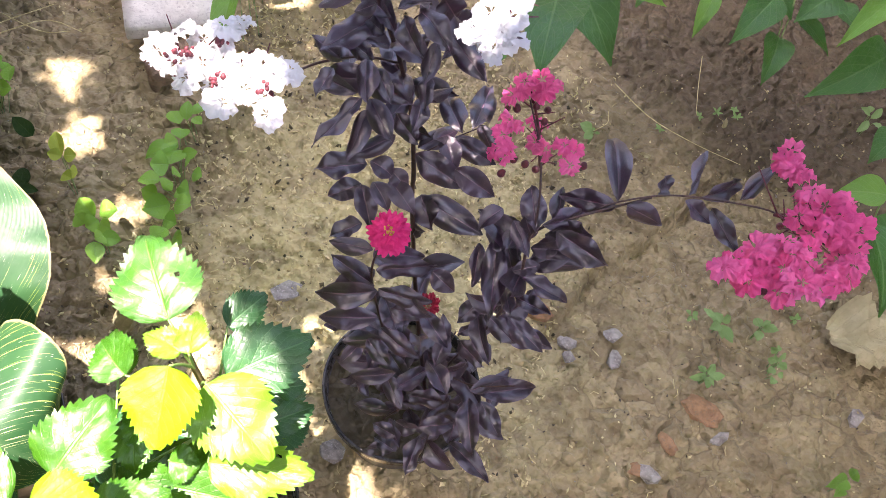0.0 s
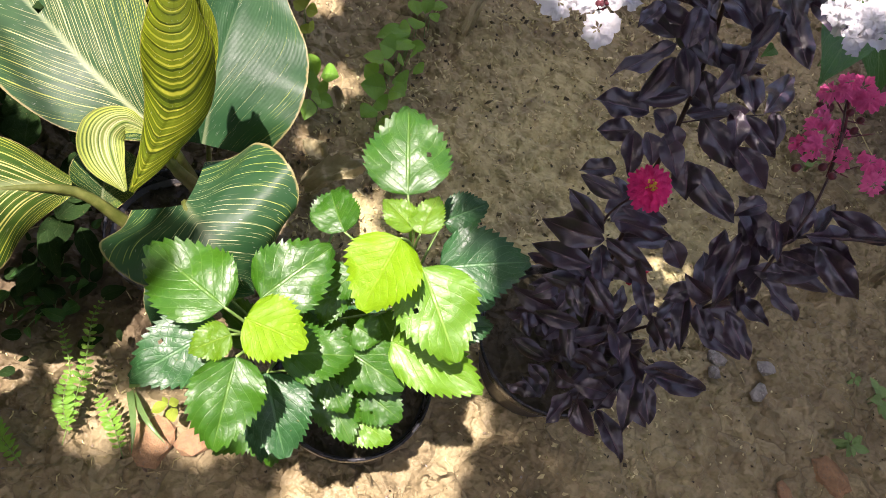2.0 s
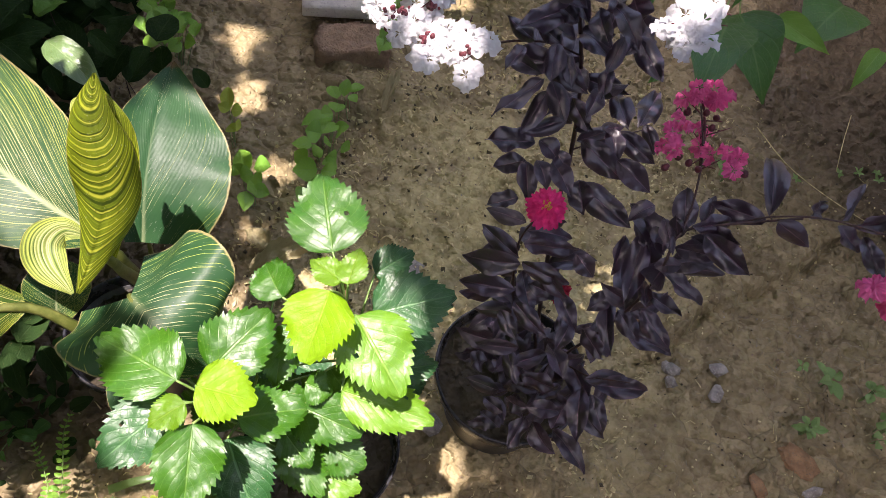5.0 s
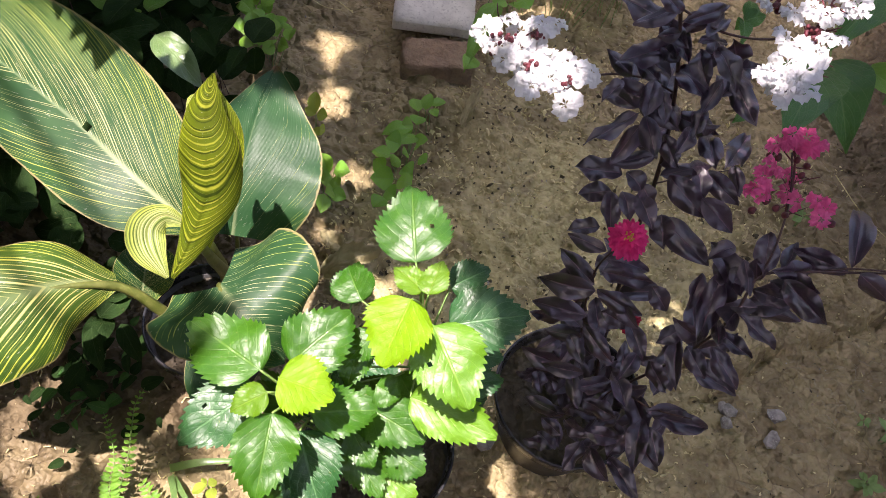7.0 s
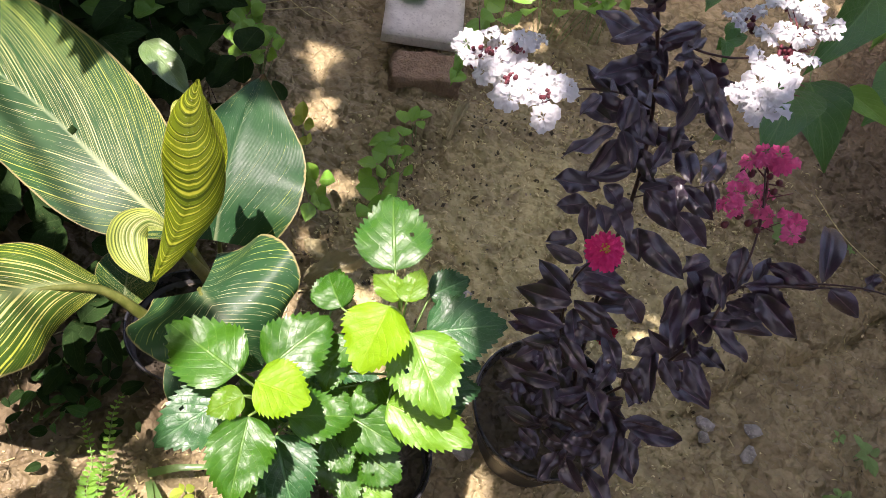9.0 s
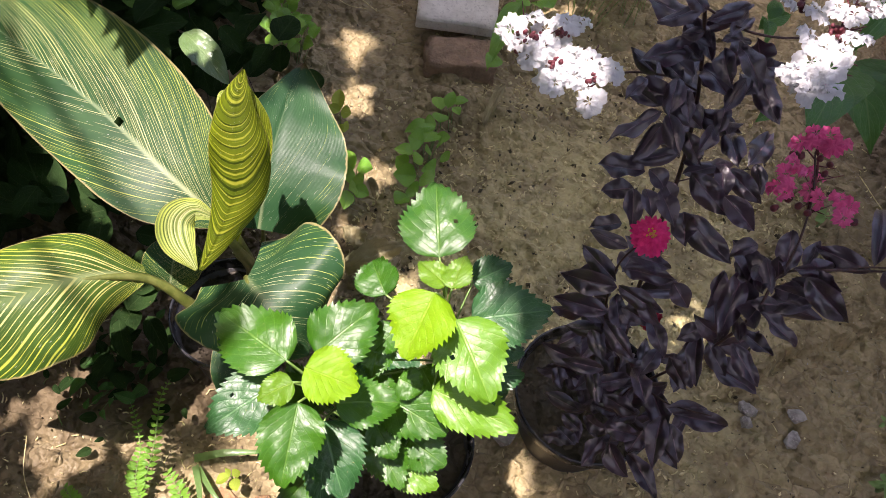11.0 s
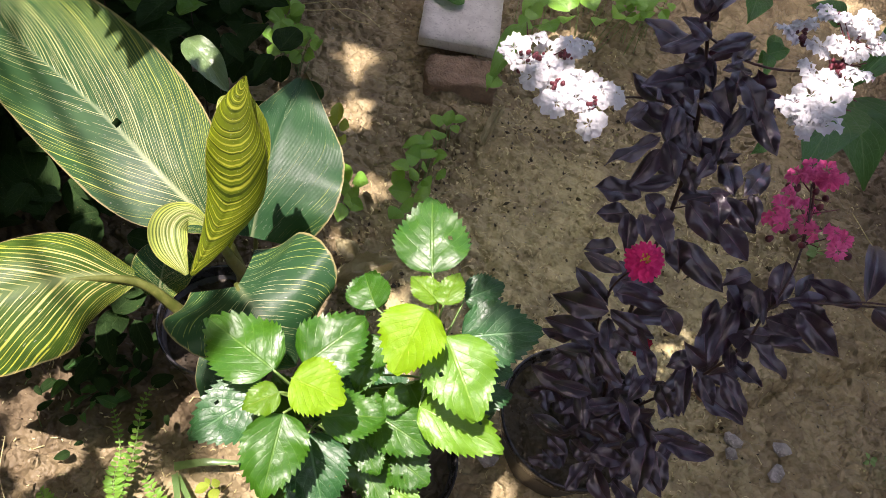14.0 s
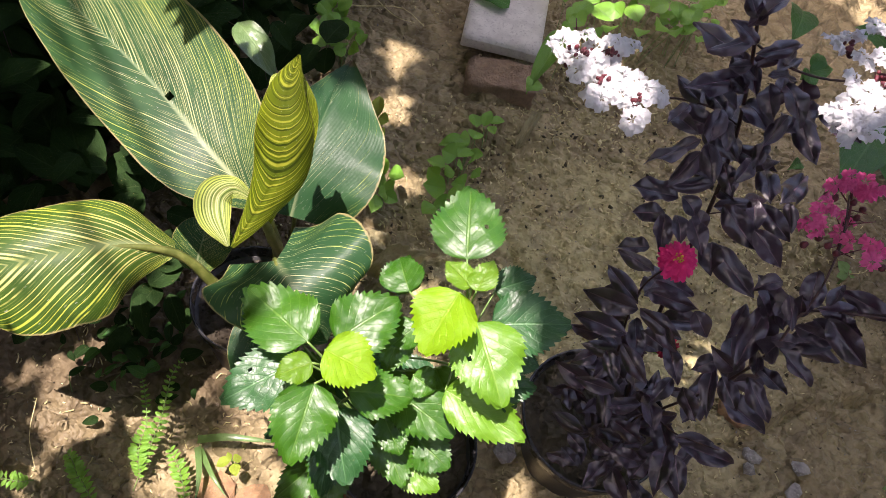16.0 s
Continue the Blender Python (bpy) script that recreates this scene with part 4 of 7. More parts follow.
leaf("hib_dark", hib_b, (-0.057, 0.362, 0.7), (0.027, 0.436, 0.711), 0.091, HIB_FACE, 3)
leaf("hib_light", hib_b, (-0.055, 0.278, 0.62), (0.074, 0.298, 0.617), 0.076, HIB_FACE, 1)
leaf("hib", hib_b, (-0.184, 0.343, 0.66), (-0.233, 0.376, 0.662), 0.062, HIB_FACE, -14)
leaf("hib_dark", hib_b, (-0.101, 0.459, 0.62), (-0.068, 0.521, 0.622), 0.057, HIB_FACE, 10)
leaf("hib", hib_b, (-0.14, 0.31, 0.66), (-0.151, 0.266, 0.647), 0.049, HIB_FACE, 4)
leaf("hib", hib_b, (-0.159, 0.302, 0.64), (-0.135, 0.242, 0.617), 0.053, HIB_FACE, -6)
leaf("hib", hib_b, (-0.114, 0.248, 0.57), (-0.009, 0.256, 0.563), 0.081, HIB_FACE, 2)
leaf("hib", hib_b, (-0.107, 0.272, 0.6), (-0.069, 0.278, 0.593), 0.049, HIB_FACE, 10)
leaf("hib", hib_b, (-0.106, 0.213, 0.5), (-0.026, 0.176, 0.481), 0.066, HIB_FACE, -3)
leaf("hib", hib_b, (-0.057, 0.239, 0.5), (0.01, 0.238, 0.493), 0.069, HIB_FACE, 3)
leaf("hib_light", hib_b, (-0.059, 0.21, 0.46), (0.016, 0.215, 0.454), 0.062, HIB_FACE, -2)
leaf("hib_dark", hib_b, (-0.021, 0.363, 0.55), (0.038, 0.408, 0.548), 0.052, HIB_FACE, 10)
leaf("hib_dark", hib_b, (-0.148, 0.274, 0.6), (-0.188, 0.268, 0.595), 0.041, HIB_FACE, 8)
leaf("hib", hib_b, (-0.103, 0.21, 0.56), (-0.051, 0.188, 0.547), 0.053, HIB_FACE, 4)
leaf("hib_dark", hib_b, (-0.015, 0.408, 0.58), (0.021, 0.424, 0.578), 0.038, HIB_FACE, 9)
leaf("hib", hib_b, (-0.149, 0.251, 0.58), (-0.084, 0.231, 0.567), 0.058, HIB_FACE, -5)
leaf("hib", hib_b, (-0.098, 0.322, 0.56), (-0.049, 0.299, 0.545), 0.051, HIB_FACE, 6)


def hib_stems(plant, foot, crown):
    """The main stem, with a stalk to the base of every leaf."""
    top = Vector(crown)
    foot = Vector(foot)
    stem(plant, [foot, foot.lerp(top, 0.5) + Vector((0.012, 0.01, 0)), top], 0.0065, 0.004)
    for ob in [o for o in plant.children if o.name.startswith("leaf")]:
        b = ob.matrix_basis.translation
        f = max(0.25, min(0.97, (b.z - foot.z) / (top.z - foot.z) - 0.12))
        a = foot.lerp(top, f) + Vector((0.012, 0.01, 0)) * (1 - abs(2 * f - 1))
        part("stalk", tube(bmesh.new(), spline([a, (a + b) / 2 + Vector((0, 0, 0.006)), b], 6), 0.0022, 0.0015, 6), STEM_GREEN, plant)


def low_leaves(plant, kinds, centre, count, spread, z0, z1, seed):
    """Leaves lower down in the bush, picked at random from the given kinds."""
    rng = random.Random(seed)
    for k in range(count):
        a = rng.uniform(0, 6.283)
        z = rng.uniform(z0, z1)
        d = Vector((math.cos(a), math.sin(a), 0))
        b = Vector((centre[0], centre[1], z)) + d * rng.uniform(0.02, 0.05)
        t = b + d * rng.uniform(0.5, 1.1) * spread + Vector((0, 0, rng.uniform(-0.06, 0.02)))
        if t.x > -0.07 and t.y < 0.40:
            continue
        leaf(rng.choice(kinds), plant, b, t, rng.uniform(0.05, 0.08), (rng.uniform(-0.5, 0.5), rng.uniform(-0.7, 0.3), 1.0), rng.uniform(-25, 25))


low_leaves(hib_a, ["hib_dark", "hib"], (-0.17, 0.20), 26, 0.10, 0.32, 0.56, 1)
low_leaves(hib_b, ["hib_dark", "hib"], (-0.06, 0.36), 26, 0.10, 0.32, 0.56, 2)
hib_stems(hib_a, (-0.15, 0.27, 0.19), (-0.17, 0.155, 0.735))
hib_stems(hib_b, (-0.08, 0.33, 0.19), (-0.1, 0.362, 0.745))

# ---- crape myrtle ----
myrtle = thing("crape_myrtle", (0.14, 0.60, 0.205), "dark purple-leaved crape myrtle with pink and white flower clusters", "potted plant")
stem(myrtle, [(0.19, 0.596, 0.23), (0.129, 0.67, 0.45), (0.091, 0.707, 0.66), (0.083, 0.722, 0.72), (0.064, 0.75, 0.8), (0.042, 0.741, 0.9), (0.017, 0.718, 1), (-0.01, 0.687, 1.1)], 0.007, 0.0035)
stem(myrtle, [(0.042, 0.741, 0.9), (0.003, 0.707, 0.93), (-0.034, 0.663, 0.95), (-0.06, 0.613, 0.97), (-0.089, 0.595, 0.98)], 0.003, 0.002)
stem(myrtle, [(0.08, 0.728, 0.74), (0.117, 0.755, 0.76), (0.162, 0.783, 0.78)], 0.0022, 0.0012)
stem(myrtle, [(0.183, 0.585, 0.23), (0.117, 0.559, 0.42), (0.1, 0.543, 0.56), (0.078, 0.547, 0.66), (0.072, 0.544, 0.74), (0.086, 0.548, 0.81)], 0.005, 0.002)
stem(myrtle, [(0.194, 0.613, 0.23), (0.214, 0.599, 0.4), (0.243, 0.585, 0.56), (0.255, 0.564, 0.7), (0.257, 0.566, 0.78), (0.257, 0.6, 0.82), (0.301, 0.626, 0.84), (0.387, 0.672, 0.86)], 0.0048, 0.0022)
stem(myrtle, [(0.322, 0.643, 0.84), (0.351, 0.654, 0.86), (0.406, 0.667, 0.88), (0.475, 0.664, 0.9), (0.518, 0.648, 0.92), (0.549, 0.618, 0.93)], 0.0022, 0.0016)
stem(myrtle, [(0.257, 0.6, 0.82), (0.251, 0.629, 0.86), (0.234, 0.669, 0.9), (0.208, 0.71, 0.93)], 0.003, 0.0015)
stem(myrtle, [(0.196, 0.603, 0.24), (0.197, 0.55, 0.45), (0.249, 0.515, 0.52), (0.306, 0.514, 0.56)], 0.0035, 0.0015)
stem(myrtle, [(0.213, 0.594, 0.24), (0.207, 0.465, 0.4), (0.202, 0.392, 0.48)], 0.003, 0.0015)
stem(myrtle, [(0.004, 0.745, 1.02), (0.053, 0.726, 1.03), (0.094, 0.728, 1.04), (0.129, 0.744, 1.05)], 0.003, 0.002)
stem(myrtle, [(0.043, 0.75, 0.91), (0.047, 0.769, 0.95), (0.068, 0.777, 0.96)], 0.002, 0.001)
leaf("myr", myrtle, (0.006, 0.665, 1.08), (-0.031, 0.641, 1.06), 0.021, MYR_FACE)
leaf("myr", myrtle, (0.011, 0.66, 1.08), (-0.021, 0.645, 1.1), 0.018, MYR_FACE)
leaf("myr", myrtle, (0.0, 0.629, 1.13), (-0.026, 0.645, 1.14), 0.019, MYR_FACE)
leaf("myr", myrtle, (0.003, 0.638, 1.12), (0.013, 0.669, 1.14), 0.021, MYR_FACE)
leaf("myr", myrtle, (0.014, 0.684, 1.05), (0.048, 0.747, 1.05), 0.019, MYR_FACE)
leaf("myr", myrtle, (-0.003, 0.655, 1.1), (-0.007, 0.64, 1.14), 0.018, MYR_FACE)
leaf("myr", myrtle, (0.017, 0.69, 1.03), (-0.004, 0.682, 1.02), 0.016, MYR_FACE)
leaf("myr", myrtle, (-0.01, 0.656, 0.97), (-0.061, 0.691, 0.958), 0.020, MYR_FACE)
leaf("myr", myrtle, (0.023, 0.668, 0.97), (-0.02, 0.702, 0.958), 0.020, MYR_FACE)
leaf("myr", myrtle, (0.03, 0.684, 0.997), (-0.001, 0.714, 0.985), 0.019, MYR_FACE)
leaf("myr", myrtle, (-0.015, 0.64, 0.97), (-0.024, 0.608, 0.958), 0.017, MYR_FACE)
leaf("myr", myrtle, (0.012, 0.647, 0.932), (-0.035, 0.669, 0.92), 0.020, MYR_FACE)
leaf("myr", myrtle, (0.017, 0.665, 0.97), (0.031, 0.619, 0.958), 0.026, MYR_FACE)
leaf("myr", myrtle, (0.028, 0.665, 0.961), (0.054, 0.634, 0.949), 0.018, MYR_FACE)
leaf("myr", myrtle, (0.018, 0.647, 0.928), (-0.019, 0.583, 0.916), 0.021, MYR_FACE)
leaf("myr", myrtle, (0.028, 0.649, 0.926), (0.063, 0.61, 0.914), 0.024, MYR_FACE)
leaf("myr", myrtle, (0.059, 0.652, 0.91), (0.089, 0.626, 0.898), 0.023, MYR_FACE)
leaf("myr", myrtle, (0.027, 0.642, 0.913), (0.018, 0.587, 0.901), 0.023, MYR_FACE)
leaf("myr", myrtle, (0.064, 0.642, 0.882), (0.021, 0.61, 0.87), 0.021, MYR_FACE)
leaf("myr", myrtle, (0.038, 0.616, 0.848), (-0.02, 0.601, 0.836), 0.034, MYR_FACE)
leaf("myr", myrtle, (0.041, 0.619, 0.851), (0.07, 0.614, 0.839), 0.025, MYR_FACE)
leaf("myr", myrtle, (0.066, 0.622, 0.841), (0.091, 0.611, 0.829), 0.021, MYR_FACE)
leaf("myr", myrtle, (0.036, 0.602, 0.823), (0.003, 0.582, 0.811), 0.025, MYR_FACE)
leaf("myr", myrtle, (0.036, 0.602, 0.823), (0.061, 0.557, 0.811), 0.024, MYR_FACE)
leaf("myr", myrtle, (0.049, 0.608, 0.826), (0.075, 0.583, 0.814), 0.022, MYR_FACE)
leaf("myr", myrtle, (0.068, 0.616, 0.828), (0.106, 0.587, 0.816), 0.025, MYR_FACE)
leaf("myr", myrtle, (0.046, 0.578, 0.775), (0.012, 0.557, 0.762), 0.025, MYR_FACE)
leaf("myr", myrtle, (0.091, 0.641, 0.86), (0.152, 0.619, 0.848), 0.032, MYR_FACE)
leaf("myr", myrtle, (0.11, 0.618, 0.806), (0.191, 0.599, 0.794), 0.034, MYR_FACE)
leaf("myr", myrtle, (0.109, 0.62, 0.81), (0.131, 0.584, 0.798), 0.031, MYR_FACE)
leaf("myr", myrtle, (0.143, 0.634, 0.86), (0.194, 0.62, 0.848), 0.028, MYR_FACE)
leaf("myr", myrtle, (0.118, 0.679, 0.86), (0.143, 0.643, 0.848), 0.024, MYR_FACE)
leaf("myr", myrtle, (0.129, 0.68, 0.86), (0.185, 0.667, 0.848), 0.026, MYR_FACE)
leaf("myr", myrtle, (0.14, 0.693, 0.86), (0.105, 0.757, 0.848), 0.028, MYR_FACE)
leaf("myr", myrtle, (0.152, 0.707, 0.86), (0.159, 0.793, 0.848), 0.030, MYR_FACE)
leaf("myr", myrtle, (0.11, 0.656, 0.877), (0.135, 0.696, 0.865), 0.018, MYR_FACE)
leaf("myr", myrtle, (0.158, 0.714, 0.86), (0.179, 0.684, 0.848), 0.019, MYR_FACE)
leaf("myr", myrtle, (0.084, 0.684, 0.955), (0.09, 0.645, 0.943), 0.018, MYR_FACE)
leaf("myr", myrtle, (0.087, 0.671, 0.926), (0.115, 0.72, 0.914), 0.014, MYR_FACE)
leaf("myr", myrtle, (0.084, 0.67, 0.926), (0.087, 0.634, 0.914), 0.020, MYR_FACE)
leaf("myr", myrtle, (0.099, 0.747, 0.96), (0.147, 0.708, 0.948), 0.027, MYR_FACE)
leaf("myr", myrtle, (0.088, 0.702, 0.988), (0.087, 0.658, 0.976), 0.018, MYR_FACE)
leaf("myr", myrtle, (0.063, 0.709, 1.019), (0.105, 0.676, 1.007), 0.026, MYR_FACE)
leaf("myr", myrtle, (0.047, 0.7, 1.013), (0.076, 0.664, 1.001), 0.024, MYR_FACE)
leaf("myr", myrtle, (0.042, 0.688, 0.997), (0.009, 0.748, 0.985), 0.020, MYR_FACE)
leaf("myr", myrtle, (0.039, 0.701, 1.022), (0.068, 0.734, 1.01), 0.016, MYR_FACE)
leaf("myr", myrtle, (0.032, 0.694, 1.013), (-0.011, 0.735, 1.001), 0.020, MYR_FACE)
leaf("myr", myrtle, (0.046, 0.708, 1.03), (0.05, 0.774, 1.018), 0.021, MYR_FACE)
leaf("myr", myrtle, (0.08, 0.523, 0.725), (0.017, 0.554, 0.713), 0.025, MYR_FACE)
leaf("myr", myrtle, (0.086, 0.522, 0.715), (0.015, 0.501, 0.703), 0.031, MYR_FACE)
leaf("myr", myrtle, (0.087, 0.523, 0.718), (0.153, 0.53, 0.706), 0.025, MYR_FACE)
leaf("myr", myrtle, (0.08, 0.53, 0.75), (0.151, 0.561, 0.738), 0.026, MYR_FACE)
leaf("myr", myrtle, (0.072, 0.536, 0.788), (0.021, 0.538, 0.776), 0.021, MYR_FACE)
leaf("myr", myrtle, (0.077, 0.535, 0.775), (0.13, 0.56, 0.763), 0.021, MYR_FACE)
leaf("myr", myrtle, (0.094, 0.511, 0.663), (0.021, 0.495, 0.651), 0.028, MYR_FACE)
leaf("myr", myrtle, (0.099, 0.507, 0.642), (0.16, 0.483, 0.63), 0.028, MYR_FACE)
leaf("myr", myrtle, (0.098, 0.505, 0.637), (0.045, 0.522, 0.625), 0.025, MYR_FACE)
leaf("myr", myrtle, (0.104, 0.502, 0.62), (0.05, 0.482, 0.608), 0.024, MYR_FACE)
leaf("myr", myrtle, (0.106, 0.52, 0.682), (0.149, 0.526, 0.67), 0.020, MYR_FACE)
leaf("myr", myrtle, (0.147, 0.531, 0.676), (0.19, 0.498, 0.664), 0.023, MYR_FACE)
leaf("myr", myrtle, (0.148, 0.552, 0.75), (0.18, 0.538, 0.738), 0.025, MYR_FACE)
leaf("myr", myrtle, (0.085, 0.496, 0.62), (0.126, 0.47, 0.608), 0.024, MYR_FACE)
leaf("myr", myrtle, (0.124, 0.532, 0.71), (0.16, 0.515, 0.698), 0.022, MYR_FACE)
leaf("myr", myrtle, (0.217, 0.601, 0.79), (0.229, 0.507, 0.778), 0.028, MYR_FACE)
leaf("myr", myrtle, (0.205, 0.613, 0.8), (0.228, 0.582, 0.788), 0.021, MYR_FACE)
leaf("myr", myrtle, (0.198, 0.6, 0.77), (0.204, 0.547, 0.758), 0.019, MYR_FACE)
leaf("myr", myrtle, (0.259, 0.554, 0.79), (0.317, 0.546, 0.778), 0.021, MYR_FACE)
leaf("myr", myrtle, (0.254, 0.522, 0.74), (0.307, 0.497, 0.728), 0.025, MYR_FACE)
leaf("myr", myrtle, (0.257, 0.507, 0.77), (0.244, 0.551, 0.758), 0.016, MYR_FACE)
leaf("myr", myrtle, (0.223, 0.574, 0.64), (0.252, 0.503, 0.628), 0.025, MYR_FACE)
leaf("myr", myrtle, (0.24, 0.57, 0.64), (0.286, 0.543, 0.628), 0.029, MYR_FACE)
leaf("myr", myrtle, (0.222, 0.581, 0.66), (0.203, 0.547, 0.648), 0.024, MYR_FACE)
leaf("myr", myrtle, (0.208, 0.553, 0.58), (0.251, 0.52, 0.568), 0.030, MYR_FACE)
leaf("myr", myrtle, (0.245, 0.501, 0.53), (0.301, 0.545, 0.518), 0.024, MYR_FACE)
leaf("myr", myrtle, (0.261, 0.505, 0.52), (0.348, 0.546, 0.508), 0.035, MYR_FACE)
leaf("myr", myrtle, (0.249, 0.502, 0.5), (0.274, 0.42, 0.488), 0.034, MYR_FACE)
leaf("myr", myrtle, (0.271, 0.519, 0.46), (0.314, 0.475, 0.448), 0.032, MYR_FACE)
leaf("myr", myrtle, (0.214, 0.48, 0.54), (0.171, 0.538, 0.528), 0.030, MYR_FACE)
leaf("myr", myrtle, (0.134, 0.485, 0.56), (0.071, 0.466, 0.548), 0.023, MYR_FACE)
leaf("myr", myrtle, (0.117, 0.497, 0.52), (0.156, 0.453, 0.508), 0.025, MYR_FACE)
leaf("myr", myrtle, (0.136, 0.475, 0.52), (0.18, 0.53, 0.508), 0.027, MYR_FACE)
leaf("myr", myrtle, (0.188, 0.456, 0.44), (0.148, 0.462, 0.428), 0.027, MYR_FACE)
leaf("myr", myrtle, (0.186, 0.459, 0.44), (0.24, 0.484, 0.428), 0.029, MYR_FACE)
leaf("myr", myrtle, (0.193, 0.453, 0.42), (0.189, 0.391, 0.408), 0.031, MYR_FACE)
leaf("myr", myrtle, (0.206, 0.449, 0.42), (0.258, 0.419, 0.408), 0.036, MYR_FACE)
leaf("myr", myrtle, (0.157, 0.449, 0.4), (0.115, 0.463, 0.388), 0.024, MYR_FACE)
leaf("myr", myrtle, (0.158, 0.496, 0.46), (0.224, 0.499, 0.448), 0.032, MYR_FACE)
leaf("myr", myrtle, (0.076, 0.508, 0.58), (0.054, 0.471, 0.568), 0.023, MYR_FACE)
leaf("myr", myrtle, (0.199, 0.53, 0.5), (0.237, 0.566, 0.488), 0.026, MYR_FACE)
leaf("myr", myrtle, (0.164, 0.438, 0.36), (0.121, 0.459, 0.348), 0.027, MYR_FACE)
leaf("myr", myrtle, (0.199, 0.495, 0.42), (0.228, 0.537, 0.408), 0.026, MYR_FACE)
leaf("myr", myrtle, (0.152, 0.451, 0.34), (0.11, 0.433, 0.328), 0.025, MYR_FACE)
leaf("myr", myrtle, (0.19, 0.567, 0.56), (0.187, 0.515, 0.548), 0.025, MYR_FACE)
leaf("myr", myrtle, (0.282, 0.598, 0.84), (0.347, 0.578, 0.828), 0.031, MYR_FACE)
leaf("myr", myrtle, (0.293, 0.62, 0.8), (0.268, 0.588, 0.788), 0.022, MYR_FACE)
leaf("myr", myrtle, (0.347, 0.652, 0.85), (0.283, 0.653, 0.838), 0.026, MYR_FACE)
leaf("myr", myrtle, (0.347, 0.654, 0.86), (0.331, 0.757, 0.848), 0.029, MYR_FACE)
leaf("myr", myrtle, (0.358, 0.649, 0.86), (0.404, 0.64, 0.848), 0.026, MYR_FACE)
leaf("myr", myrtle, (0.392, 0.671, 0.87), (0.408, 0.713, 0.858), 0.018, MYR_FACE)
leaf("myr", myrtle, (0.427, 0.675, 0.88), (0.445, 0.756, 0.868), 0.018, MYR_FACE)
leaf("myr", myrtle, (0.424, 0.666, 0.88), (0.459, 0.653, 0.868), 0.020, MYR_FACE)
leaf("myr", myrtle, (0.441, 0.676, 0.88), (0.492, 0.728, 0.868), 0.021, MYR_FACE)
leaf("myr", myrtle, (0.239, 0.647, 0.85), (0.257, 0.6, 0.838), 0.028, MYR_FACE)
leaf("myr", myrtle, (0.264, 0.601, 0.84), (0.312, 0.647, 0.828), 0.024, MYR_FACE)
leaf("myr", myrtle, (0.214, 0.625, 0.82), (0.192, 0.597, 0.808), 0.021, MYR_FACE)
leaf("myr", myrtle, (0.23, 0.612, 0.82), (0.256, 0.575, 0.808), 0.020, MYR_FACE)
leaf("myr", myrtle, (0.249, 0.564, 0.81), (0.23, 0.618, 0.798), 0.020, MYR_FACE)
leaf("myr", myrtle, (0.452, 0.655, 0.89), (0.487, 0.614, 0.878), 0.021, MYR_FACE)
leaf("myr", myrtle, (0.482, 0.67, 0.9), (0.526, 0.744, 0.888), 0.019, MYR_FACE)
leaf("myr", myrtle, (0.277, 0.577, 0.79), (0.248, 0.567, 0.778), 0.019, MYR_FACE)
leaf("myr", myrtle, (0.231, 0.569, 0.82), (0.243, 0.62, 0.808), 0.021, MYR_FACE)
leaf("myr", myrtle, (0.264, 0.612, 0.83), (0.242, 0.654, 0.818), 0.024, MYR_FACE)


def leafy(plant, kind, points, count, size, seed):
    """Leaves in pairs along a twig, with a little stalk."""
    rng = random.Random(seed)
    p = spline(points, 40)
    for k in range(count):
        i = int(4 + 34 * (k + rng.random()) / count)
        way = (p[i + 1] - p[i]).normalized()
        a = k * 2.4 + rng.uniform(-0.5, 0.5)
        side = way.orthogonal().normalized()
        d = (side * math.cos(a) + way.cross(side) * math.sin(a) + way * 0.5).normalized()
        d.z = d.z * 0.5 + 0.05
        n = size * rng.uniform(0.85, 1.35)
        b = p[i] + d * 0.006
        leaf(kind, plant, b, b + d * n, n * rng.uniform(0.36, 0.48), MYR_FACE)


leafy(myrtle, "myr", [(0.083, 0.735, 0.70), (0.064, 0.765, 0.78), (0.042, 0.760, 0.87), (0.020, 0.740, 0.96), (-0.01, 0.710, 1.06)], 15, 0.058, 7)
leafy(myrtle, "myr", [(-0.050, 0.650, 0.93), (-0.010, 0.700, 0.91), (0.041, 0.750, 0.88)], 6, 0.056, 13)
leafy(myrtle, "myr", [(0.072, 0.560, 0.74), (0.085, 0.560, 0.66), (0.100, 0.553, 0.56), (0.115, 0.552, 0.45)], 8, 0.062, 12)
leafy(myrtle, "myr", [(0.257, 0.566, 0.74), (0.257, 0.6, 0.80), (0.301, 0.626, 0.82)], 7, 0.055, 15)
leafy(myrtle, "myr", [(0.05, 0.79, 0.90), (0.09, 0.80, 0.93), (0.12, 0.79, 0.96)], 6, 0.056, 16)
leafy(myrtle, "myr", [(0.193, 0.59, 0.25), (0.155, 0.632, 0.36), (0.125, 0.667, 0.45), (0.105, 0.695, 0.55), (0.091, 0.74, 0.62)], 8, 0.07, 1)
leafy(myrtle, "myr", [(0.182, 0.575, 0.25), (0.112, 0.566, 0.4), (0.079, 0.552, 0.52), (0.063, 0.577, 0.6)], 6, 0.07, 2)
leafy(myrtle, "myr", [(0.195, 0.598, 0.25), (0.219, 0.589, 0.4), (0.252, 0.601, 0.52), (0.268, 0.604, 0.62)], 7, 0.072, 3)
leafy(myrtle, "myr", [(0.21, 0.581, 0.25), (0.233, 0.493, 0.36), (0.243, 0.442, 0.42)], 4, 0.066, 5)
leafy(myrtle, "myr", [(0.212, 0.589, 0.25), (0.267, 0.54, 0.36), (0.319, 0.54, 0.42)], 5, 0.068, 6)
